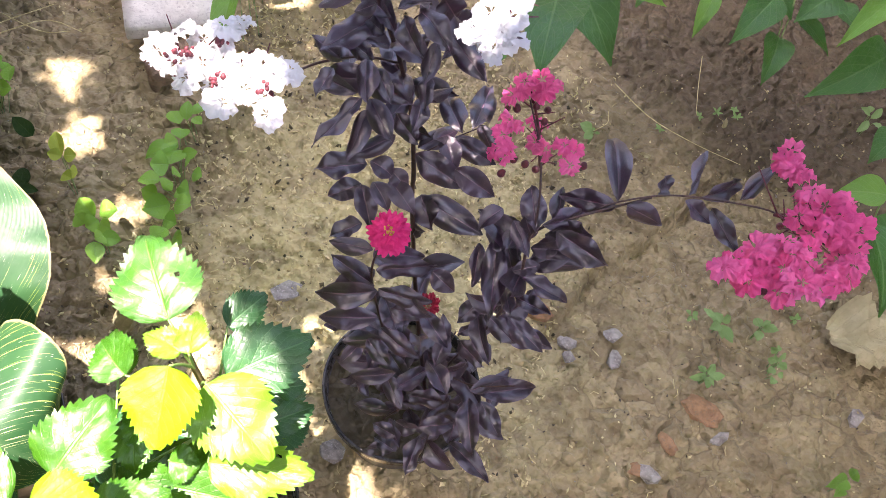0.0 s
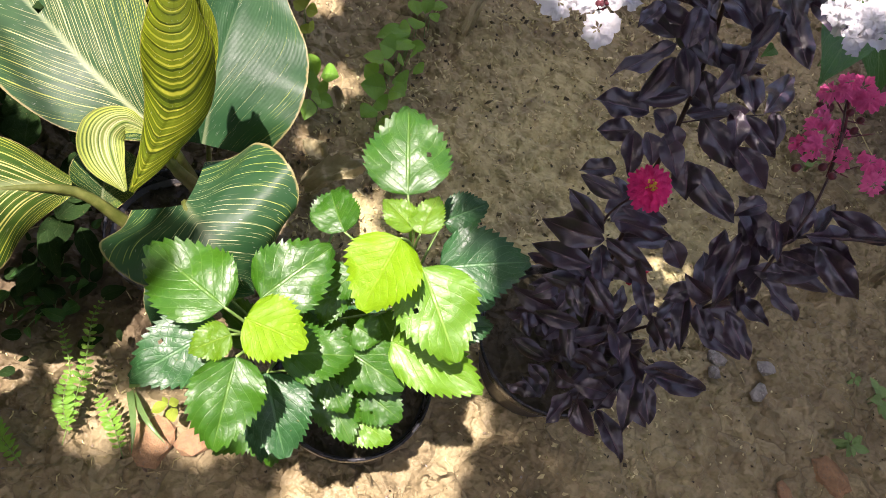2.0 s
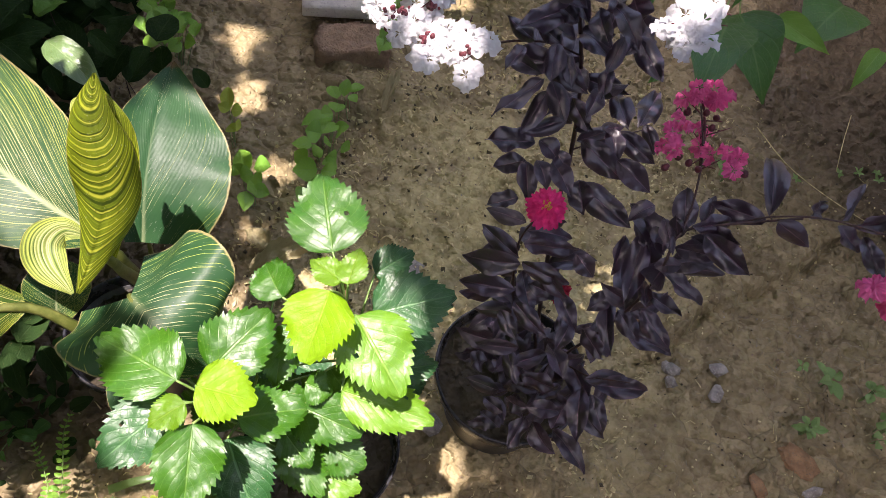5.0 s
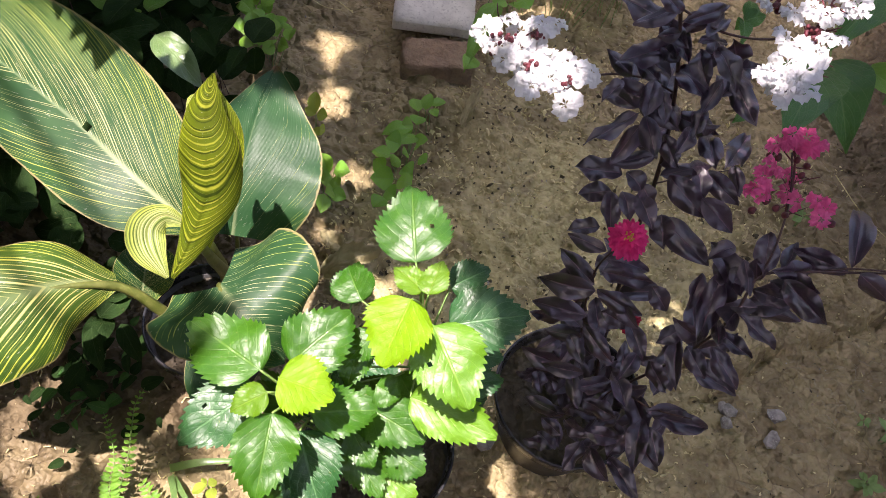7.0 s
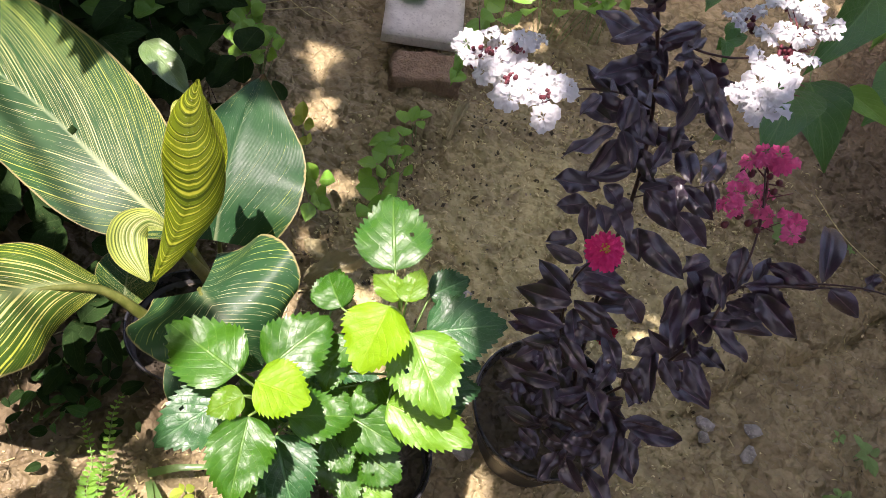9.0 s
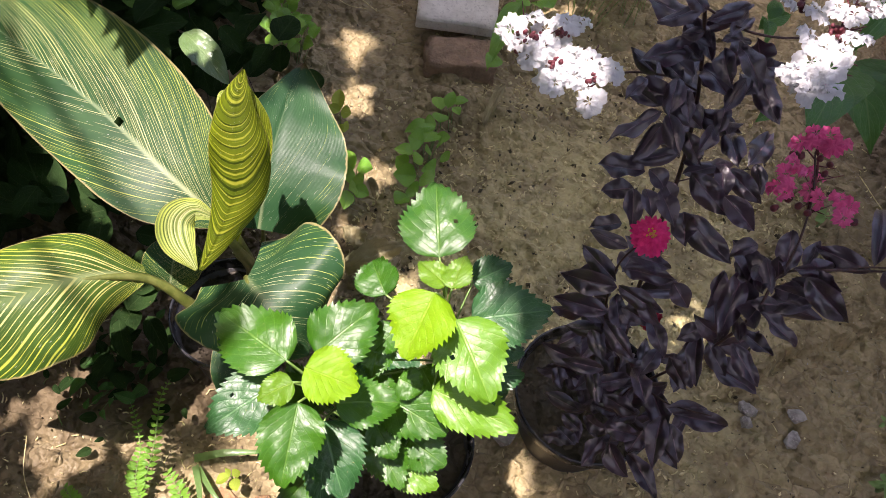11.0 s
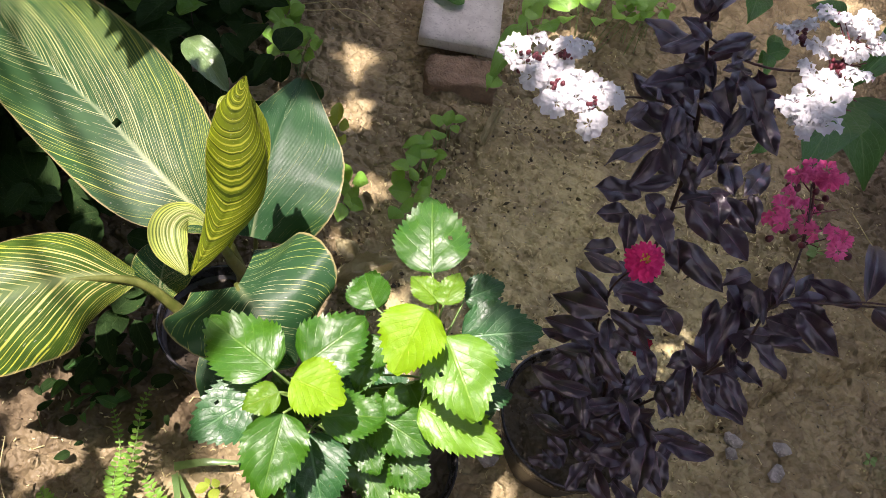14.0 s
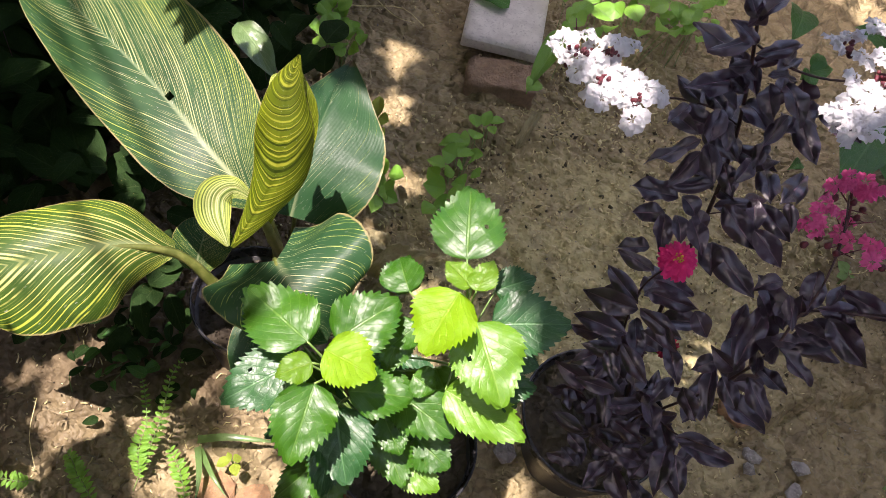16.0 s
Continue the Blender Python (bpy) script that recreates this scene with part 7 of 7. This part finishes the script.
def hedge():
    """Dense growth beyond the bed, too thick to count its leaves; its unseen height blocks sky light."""
    rng = random.Random(31)
    verts, faces = [], []
    for k in range(20000):
        x, y = rng.uniform(-3.2, -1.2), rng.uniform(-1.8, 3.2)
        side = min(1.0, max(0.0, 1.25 - math.hypot((x + 2.1) / 1.25, (y - 0.8) / 2.5) + 0.35 * noise.noise(Vector((x * 1.7, y * 1.7, 3)))) * 2.0)
        top = 2.2 * min(1.0, (-1.15 - x) / 0.6) * side * (0.8 + 0.4 * noise.noise(Vector((x * 2, y * 2, 0))))
        if top < 0.1:
            continue
        z = top * rng.random() ** 0.45
        n = rng.uniform(0.04, 0.075)
        turn = Euler((rng.uniform(-.7, .5), rng.uniform(-.6, .6), rng.uniform(0, 6.28))).to_matrix()
        c, m = Vector((x, y, z)), len(verts)
        for q in ((0, -1.2, 0), (0.62, -0.4, 0.12), (0.45, 0.5, 0.08), (0, 1.4, -0.2), (-0.45, 0.5, 0.08), (-0.62, -0.4, 0.12)):
            verts.append(tuple(c + turn @ (Vector(q) * n)))
        faces += [(m, m + 1, m + 2, m + 5), (m + 5, m + 2, m + 3, m + 4)]
    # unseen boughs added over the bed's edge to block sky light, open at the sun gaps
    feet = [(Vector(g) - SUN * (g[2] / SUN.z), r) for g, r in GAPS]
    for k in range(11500):
        c = Vector((rng.uniform(-1.7, -0.62), rng.uniform(-0.8, 0.8), rng.uniform(1.15, 2.3)))
        if c.x > -0.72 - 0.22 * c.y + 0.15 * noise.noise(c * 2.5) or abs(c.z - 1.75) > 0.5 + 0.25 * noise.noise(c * 2.0 + Vector((7, 7, 7))):
            continue
        base = c - SUN * (c.z / SUN.z)
        if any((base - foot).length < r + 0.05 for foot, r in feet):
            continue
        n = rng.uniform(0.04, 0.075)
        turn = Euler((rng.uniform(-.7, .5), rng.uniform(-.6, .6), rng.uniform(0, 6.28))).to_matrix()
        m = len(verts)
        for q in ((0, -1.2, 0), (0.62, -0.4, 0.12), (0.45, 0.5, 0.08), (0, 1.4, -0.2), (-0.45, 0.5, 0.08), (-0.62, -0.4, 0.12)):
            verts.append(tuple(c + turn @ (Vector(q) * n)))
        faces += [(m, m + 1, m + 2, m + 5), (m + 5, m + 2, m + 3, m + 4)]
    me = bpy.data.meshes.new("hedge")
    me.from_pydata(verts, [], faces)
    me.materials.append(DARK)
    tagged(new("hedge", me), "dense dark green leafy growth with unseen boughs that hold back sky light", "hedge", kind="stuff")


hedge()
dark_shrub = thing("shaded_shrub", (-1.244, 0.443, 0), "dark broad-leaved shrub in deep shade", "shrub")
leaf("green_pale", dark_shrub, (-0.94, 0.703, 0.44), (-0.8, 0.674, 0.4), 0.068, (0.2, -0.25, 1.0), -6)
leaf("green_light", dark_shrub, (-1.111, 0.795, 0.36), (-1.179, 0.804, 0.36), 0.056)
leaf("green_light", dark_shrub, (-1.076, 0.802, 0.36), (-1.052, 0.869, 0.36), 0.054)
leaf("green_light", dark_shrub, (-1.11, 0.807, 0.34), (-1.103, 0.762, 0.33), 0.038)
leaf("green_light", dark_shrub, (-1.067, 0.831, 0.36), (-1.122, 0.867, 0.36), 0.046)
leaf("green_light", dark_shrub, (-1.164, 0.783, 0.34), (-1.21, 0.762, 0.34), 0.044)
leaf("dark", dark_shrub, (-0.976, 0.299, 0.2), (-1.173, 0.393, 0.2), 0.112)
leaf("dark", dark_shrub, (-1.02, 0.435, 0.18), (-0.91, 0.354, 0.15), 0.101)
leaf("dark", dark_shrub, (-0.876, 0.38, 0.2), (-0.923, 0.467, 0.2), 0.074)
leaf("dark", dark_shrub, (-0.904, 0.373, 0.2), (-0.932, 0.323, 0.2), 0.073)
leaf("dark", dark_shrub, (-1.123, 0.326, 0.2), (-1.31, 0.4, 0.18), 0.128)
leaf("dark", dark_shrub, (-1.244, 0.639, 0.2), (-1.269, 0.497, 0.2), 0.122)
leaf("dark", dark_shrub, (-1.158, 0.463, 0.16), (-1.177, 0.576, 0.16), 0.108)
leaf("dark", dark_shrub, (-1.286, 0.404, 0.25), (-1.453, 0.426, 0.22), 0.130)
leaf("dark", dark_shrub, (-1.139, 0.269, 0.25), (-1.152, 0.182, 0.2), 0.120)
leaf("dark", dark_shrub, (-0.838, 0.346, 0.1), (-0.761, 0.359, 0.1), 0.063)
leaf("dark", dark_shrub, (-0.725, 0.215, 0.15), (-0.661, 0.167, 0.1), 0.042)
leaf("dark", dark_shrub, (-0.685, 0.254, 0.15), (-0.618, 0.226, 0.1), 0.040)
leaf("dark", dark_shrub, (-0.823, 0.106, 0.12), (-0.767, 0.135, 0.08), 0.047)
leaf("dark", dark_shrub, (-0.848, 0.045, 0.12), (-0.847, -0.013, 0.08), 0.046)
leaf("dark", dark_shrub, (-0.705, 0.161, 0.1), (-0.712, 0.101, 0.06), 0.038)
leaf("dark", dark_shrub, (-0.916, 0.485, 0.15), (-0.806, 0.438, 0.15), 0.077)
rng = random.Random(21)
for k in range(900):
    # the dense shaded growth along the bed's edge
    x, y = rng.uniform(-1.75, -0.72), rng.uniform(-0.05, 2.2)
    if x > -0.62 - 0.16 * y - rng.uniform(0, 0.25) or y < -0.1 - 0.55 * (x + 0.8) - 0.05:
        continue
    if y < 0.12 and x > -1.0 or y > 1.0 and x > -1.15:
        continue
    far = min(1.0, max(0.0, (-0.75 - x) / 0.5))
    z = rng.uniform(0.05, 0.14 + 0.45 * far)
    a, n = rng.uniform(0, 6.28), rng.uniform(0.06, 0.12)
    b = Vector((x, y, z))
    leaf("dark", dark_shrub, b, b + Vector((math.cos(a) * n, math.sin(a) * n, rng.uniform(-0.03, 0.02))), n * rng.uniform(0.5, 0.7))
rng = random.Random(77)
for k in range(80):
    p = Vector((-0.506, 1.908, 0)) + Vector((rng.uniform(-0.22, 0.24), rng.uniform(-0.06, 0.16), rng.uniform(0.07, 0.2)))
    a, n = rng.uniform(0, 6.28), rng.uniform(0.03, 0.055)
    leaf("seed", shrub_f, p, p + Vector((math.cos(a) * n, math.sin(a) * n, rng.uniform(-0.01, 0.01))), n * rng.uniform(0.6, 0.75))
for plant in (seedling_a, seedling_b, ivy, seedling_d, shrub_e, shrub_f, weed_a, weed_b, weed_c, weed_d, weed_e, weed_f, weed_g, weed_h, weed_i, weed_j, weed_k, dark_shrub):
    root_stalks(plant, STEM_DARK if plant is dark_shrub else STEM_GREEN)


# ---- brick, concrete block, stones ----
def rough_block(size, rough, cuts=6, bevel=0.004, seed=0):
    bm = bmesh.new()
    bmesh.ops.create_cube(bm, size=1.0)
    bmesh.ops.scale(bm, verts=bm.verts, vec=Vector(size))
    bmesh.ops.bevel(bm, geom=bm.edges[:], offset=bevel, segments=2, affect="EDGES")
    bmesh.ops.subdivide_edges(bm, edges=[e for e in bm.edges if e.calc_length() > min(size) * 0.5], cuts=cuts, use_grid_fill=True)
    for v in bm.verts:
        v.co += Vector((noise.noise(v.co * 40 + Vector((seed, 0, 0))), noise.noise(v.co * 40 + Vector((0, seed, 7))), noise.noise(v.co * 40 + Vector((3, 0, seed))))) * rough
    return bm


def placed(name, bm, material, m, label, category, group=""):
    ob = new(name, to_mesh(name, bm, material, name not in ("stone", "brick_fragment")))
    ob.matrix_basis = m
    return tagged(ob, label, category, group)


BLOCK, BLOCK_TURN = (-0.746, 1.558, 0.101), 28.8
placed("brick", rough_block((0.195, 0.112, 0.10), 0.014, cuts=9, seed=2), BRICK, Matrix.Translation((-0.618, 1.372, 0.032)) @ pose(0, 0, 0, 2, 0, 31.5), "muddy red brick half sunk in soil", "brick")
placed("concrete_block", rough_block((0.23, 0.31, 0.038), 0.0012, bevel=0.003, seed=5), CONCRETE, Matrix.Translation(BLOCK) @ pose(0, 0, 0, 1, 0, BLOCK_TURN), "pale grey concrete block resting on a brick", "concrete block")


def rock(at, size, material, name, label, category, group, seed=0, sink=0.3):
    bm = bmesh.new()
    bmesh.ops.create_icosphere(bm, subdivisions=1 if material is STONE else 2, radius=0.5)
    for v in bm.verts:
        d = v.co.normalized()
        k = 1 + 0.35 * noise.noise(d * 1.6 + Vector((seed * 3.1, seed, 2))) + 0.12 * noise.noise(d * 5 + Vector((seed, 1, 1)))
        q = Vector((round(d.x * 2.2) / 2.2, round(d.y * 2.2) / 2.2, round(d.z * 2.2) / 2.2))
        v.co = (d * 0.45 + q * 0.55) * 0.55 * k
        v.co.x, v.co.y, v.co.z = v.co.x * size[0], v.co.y * size[1], v.co.z * size[2]
    p = on_ground(at[0], at[1], size[2] * (0.5 - sink))
    return placed(name, bm, material, Matrix.Translation(p) @ pose(0, 0, 0, random.uniform(-8, 8), random.uniform(-8, 8), random.uniform(0, 180)), label, category, group)


for k, (at, size, material) in enumerate((
    ((-0.17, 0.84, 0), (0.065, 0.05, 0.03), STONE), ((0.575, 0.947, 0), (0.05, 0.034, 0.02), STONE), ((0.589, 0.892, 0), (0.05, 0.03, 0.02), STONE),
    ((0.464, 0.904, 0), (0.03, 0.02, 0.018), STONE), ((0.482, 0.865, 0), (0.03, 0.025, 0.02), STONE), ((0.694, 0.652, 0), (0.05, 0.035, 0.03), STONE),
    ((0.848, 0.779, 0), (0.05, 0.025, 0.025), STONE), ((1.161, 0.917, 0), (0.055, 0.03, 0.025), STONE), ((0.044, 0.504, 0), (0.05, 0.042, 0.035), STONE),
    ((0.042, 0.505, 0), (0.05, 0.045, 0.035), STONE), ((0.478, 0.904, 0), (0.04, 0.03, 0.025), STONE))):
    rock(at, size, material, "stone", "small angular grey stone lying on the soil", "stone", "stones on the soil", k + 1)
for k, (at, size) in enumerate((((0.802, 0.83, 0), (0.09, 0.055, 0.03)), ((0.389, 0.958, 0), (0.08, 0.05, 0.03)), ((-0.151, 0.256, 0), (0.10, 0.07, 0.03)), ((0.729, 0.732, 0), (0.05, 0.03, 0.02)), ((0.667, 0.657, 0), (0.03, 0.03, 0.02)))):
    rock(at, size, ORANGE, "brick_fragment", "broken orange brick fragment in the soil", "brick fragment", "brick fragments", k + 20, 0.38)

for k, (at, size) in enumerate((((-0.350, 0.055, 0), (0.09, 0.07, 0.03)), ((-0.290, 0.100, 0), (0.07, 0.05, 0.025)))):
    rock(at, size, ORANGE, "brick_fragment", "broken orange brick fragment in the soil", "brick fragment", "brick fragments", k + 30, 0.38)

block_leaf = thing("fallen_leaf", (-0.793, 1.525, 0.125), "green leaf lying on the concrete block", "leaf")
leaf("green", block_leaf, (-0.751, 1.567, 0.126), (-0.848, 1.514, 0.126), 0.075, (0, 0, 1), 0)

# dry leaves
# the small ones at the end stand for pale spots on the soil
for at, tip, w in (((-0.475, 0.645, 0.015), (-0.372, 0.786, 0.05), 0.065), ((1.087, 1.1, 0.03), (1.324, 1.117, 0.04), 0.17), ((-0.451, 1.24, 0.01), (-0.471, 1.389, 0.03), 0.03), ((-0.487, 0.733, 0.01), (-0.552, 0.73, 0.03), 0.05), ((0.951, 1.585, 0.012), (0.936, 1.642, 0.03), 0.02), ((0.914, 1.536, 0.012), (0.922, 1.574, 0.03), 0.02), ((0.808, 1.69, 0.012), (0.811, 1.716, 0.03), 0.014), ((0.613, 1.507, 0.012), (0.572, 1.5, 0.03), 0.016)):
    dry = thing("dry_leaf", at, "curled dry tan leaf on the soil", "dry leaf", "dry leaves")
    leaf("dry", dry, at, tip, w)


# ---- straws, crumbs and grass ----
def straw(points, r, name="twig", label="thin dry twig on the soil", material=STRAW):
    p = spline(points, 10)
    ob = new(name, to_mesh(name, tube(bmesh.new(), p, r, r * 0.6, 5, 0.15), material))
    return tagged(ob, label, "twig", "twigs")


straw([(0.486, 1.741, 0.02), (0.595, 1.638, 0.03), (0.73, 1.596, 0.02), (0.861, 1.57, 0.015)], 0.0016)
straw([(0.734, 1.959, 0.01), (0.729, 1.835, 0.012), (0.73, 1.712, 0.01)], 0.0014)
straw([(0.451, 1.553, 0.01), (0.483, 1.586, 0.02), (0.483, 1.638, 0.01)], 0.0014)
straw([(-0.752, -0.049, 0.02), (-0.698, -0.105, 0.02), (-0.634, -0.139, 0.02)], 0.0012)
straw([(-1.272, 1.221, 0.03), (-1.121, 1.289, 0.04), (-1.011, 1.386, 0.05), (-0.928, 1.407, 0.02)], 0.0022)
straw([(-1.205, 1.215, 0.03), (-1.119, 1.339, 0.04), (-1.016, 1.447, 0.05)], 0.0018)
straw([(-1.138, 1.388, 0.03), (-1.015, 1.364, 0.03), (-0.957, 1.397, 0.02)], 0.0016)
straw([(-0.348, 0.813, 0.01), (-0.319, 0.825, 0.014), (-0.301, 0.827, 0.01)], 0.0012)


def litter(name, count, box, size, material, label, category, seed):
    """Crumbs and chips too many to count, joined."""
    rng = random.Random(seed)
    verts, faces = [], []
    for k in range(count):
        x, y = rng.uniform(box[0], box[1]), rng.uniform(box[2], box[3])
        if noise.noise(Vector((x * 5.5, y * 5.5, seed))) + 0.5 * noise.noise(Vector((x * 17.0, y * 17.0, seed))) < rng.uniform(-0.55, 0.45):
            continue
        s = size * rng.uniform(0.35, 1.0) ** 1.3
        z = ground_height(x, y) + s * 0.28
        e = Euler((rng.uniform(0, 6), rng.uniform(0, 6), rng.uniform(0, 6))).to_matrix()
        n = len(verts)
        for q in ((1, 0, 0), (-1, 0, 0), (0, 1, 0), (0, -1, 0), (0, 0, 1), (0, 0, -1)):
            verts.append(tuple(Vector((x, y, z)) + e @ (Vector((q[0], q[1] * 0.7, q[2] * 0.4)) * s * rng.uniform(0.5, 1.15))))
        faces += [(n + a, n + b, n + c) for a, b, c in ((0, 2, 4), (2, 1, 4), (1, 3, 4), (3, 0, 4), (2, 0, 5), (1, 2, 5), (3, 1, 5), (0, 3, 5))]
    me = bpy.data.meshes.new(name)
    me.from_pydata(verts, [], faces)
    me.materials.append(material)
    tagged(new(name, me), label, category, kind="stuff")


litter("soil_crumbs", 9000, (-1.3, 1.5, -0.3, 2.1), 0.0085, SOIL, "loose crumbs of brown soil", "soil", 3)
# the crumbs and bits in dark soil stand in for shadows between clods
litter("dark_crumbs", 2600, (-1.3, 1.5, -0.3, 2.1), 0.0065, POTTING, "loose dark soil crumbs that stand in for small shadows", "soil", 5)
litter("clay_pebbles", 1500, (-1.3, 1.5, -0.3, 2.1), 0.0085, PEBBLE, "scattered small clay pebbles", "pebbles", 4)
litter("pale_crumbs", 4000, (-1.1, 1.4, -0.2, 1.9), 0.0075, PALE, "loose crumbs of dry pale clay", "soil", 9)
litter("clay_chips", 1600, (-0.75, 0.35, 0.35, 1.7), 0.013, PALE, "scattered flat chips of dry clay", "clay chips", 14)
litter("clod_bits", 1500, (-0.55, 0.45, 0.5, 1.75), 0.0125, PALE, "small broken bits of dry clay", "clay bits", 22)
litter("dark_bits", 700, (-0.55, 0.45, 0.5, 1.75), 0.0125, POTTING, "small dark bits of soil that stand in for small shadows", "soil", 23)
litter("grit", 1400, (-1.3, 1.5, -0.3, 2.1), 0.005, STONE, "scattered pale grit", "grit", 6)


def chaff(count, box, seed, thick=1.0):
    """Short bits of dead stalk lying about."""
    rng = random.Random(seed)
    bm = bmesh.new()
    for k in range(count):
        x, y = rng.uniform(box[0], box[1]), rng.uniform(box[2], box[3])
        a, q = rng.uniform(0, 6.28), rng.uniform(0.006, 0.024)
        d = Vector((math.cos(a), math.sin(a), 0)) * q
        p = on_ground(x, y, 0.002)
        tube(bm, [p, p + d * 0.5 + Vector((d.y, -d.x, 0)) * rng.uniform(-.25, .25) + Vector((0, 0, 0.002)), p + d], 0.0019 * thick, 0.0011 * thick, 4)
    ob = new("chaff", to_mesh("chaff", bm, STRAW))
    tagged(ob, "short dry bits of stalk on the soil", "chaff", kind="stuff")


chaff(320, (-1.2, 1.2, -0.2, 1.9), 8, 0.6)
chaff(1500, (-0.55, 0.45, 0.55, 1.75), 12)
chaff(110, (-0.95, -0.3, -0.15, 0.25), 18)


def grass_blade(points, w, label="long pale green grass blade"):
    p = spline(points, 12)
    bm = bmesh.new()
    rows = []
    for i, q in enumerate(p):
        way = (p[min(i + 1, 12)] - p[max(i - 1, 0)]).normalized()
        side = way.cross(Vector((0, -0.3, 1))).normalized() * w * (1 - (i / 12) ** 2 * 0.9) / 2
        rows.append((bm.verts.new(q - side), bm.verts.new(q + Vector((0, 0, -w * 0.2))), bm.verts.new(q + side)))
    for a, b in zip(rows, rows[1:]):
        bm.faces.new((a[0], a[1], b[1], b[0]))
        bm.faces.new((a[1], a[2], b[2], b[1]))
    placed("grass_blade", bm, GREEN_PALE, Matrix.Identity(4), label, "grass", "grass blades")


grass_blade([(-0.449, 0.104, 0.03), (-0.402, 0.139, 0.06), (-0.357, 0.173, 0.06), (-0.322, 0.201, 0.05)], 0.016)
grass_blade([(-0.441, 0.096, 0.02), (-0.387, 0.055, 0.05), (-0.351, 0.013, 0.05)], 0.014)
grass_blade([(-0.433, 0.096, 0.02), (-0.369, 0.071, 0.05), (-0.319, 0.061, 0.04)], 0.012)


# ---- fern-leaved weeds ----
def pinnate(points, count, size, label):
    """A frond with leaflets in pairs."""
    p = spline(points, count)
    frond = thing("feathery_weed", points[0], label, "weed", "feathery weeds")
    part("stem", tube(bmesh.new(), p, 0.0012, 0.0007, 5), STEM_GREEN, frond)
    for i in range(2, count):
        way = (p[i] - p[i - 1]).normalized()
        side = way.cross(Vector((0, -0.3, 1))).normalized()
        k = size * (1 - 0.5 * abs(2 * i / count - 1))
        for s in (-1, 1):
            leaf("seed", frond, p[i], p[i] + (side * s + way * 0.35) * k, k * 0.42)


pinnate([(-0.464, -0.046, 0.02), (-0.489, 0.019, 0.06), (-0.517, 0.078, 0.08), (-0.564, 0.138, 0.07)], 16, 0.022, "feathery green weed in the soil")
pinnate([(-0.466, -0.023, 0.03), (-0.503, 0.007, 0.06), (-0.535, 0.059, 0.07)], 14, 0.026, "feathery green weed in the soil")
pinnate([(-0.485, -0.112, 0.03), (-0.54, -0.097, 0.05), (-0.599, -0.08, 0.06)], 12, 0.026, "feathery green weed in the soil")
pinnate([(-0.364, -0.001, 0.02), (-0.413, 0.032, 0.05), (-0.472, 0.055, 0.05)], 12, 0.024, "feathery green weed in the soil")
pinnate([(-0.613, -0.154, 0.03), (-0.629, -0.175, 0.04), (-0.677, -0.201, 0.04)], 10, 0.022, "feathery green weed in the soil")
pinnate([(-0.514, 0.062, 0.03), (-0.53, 0.087, 0.06), (-0.55, 0.121, 0.08), (-0.569, 0.153, 0.09), (-0.579, 0.191, 0.09)], 13, 0.016, "feathery green weed in the soil")
pinnate([(-0.535, 0.046, 0.03), (-0.562, 0.074, 0.05), (-0.588, 0.094, 0.06), (-0.621, 0.113, 0.06)], 10, 0.013, "feathery green weed in the soil")
pinnate([(-0.508, -0.107, 0.03), (-0.544, -0.1, 0.05), (-0.574, -0.087, 0.06), (-0.605, -0.081, 0.05)], 12, 0.024, "feathery green weed in the soil")
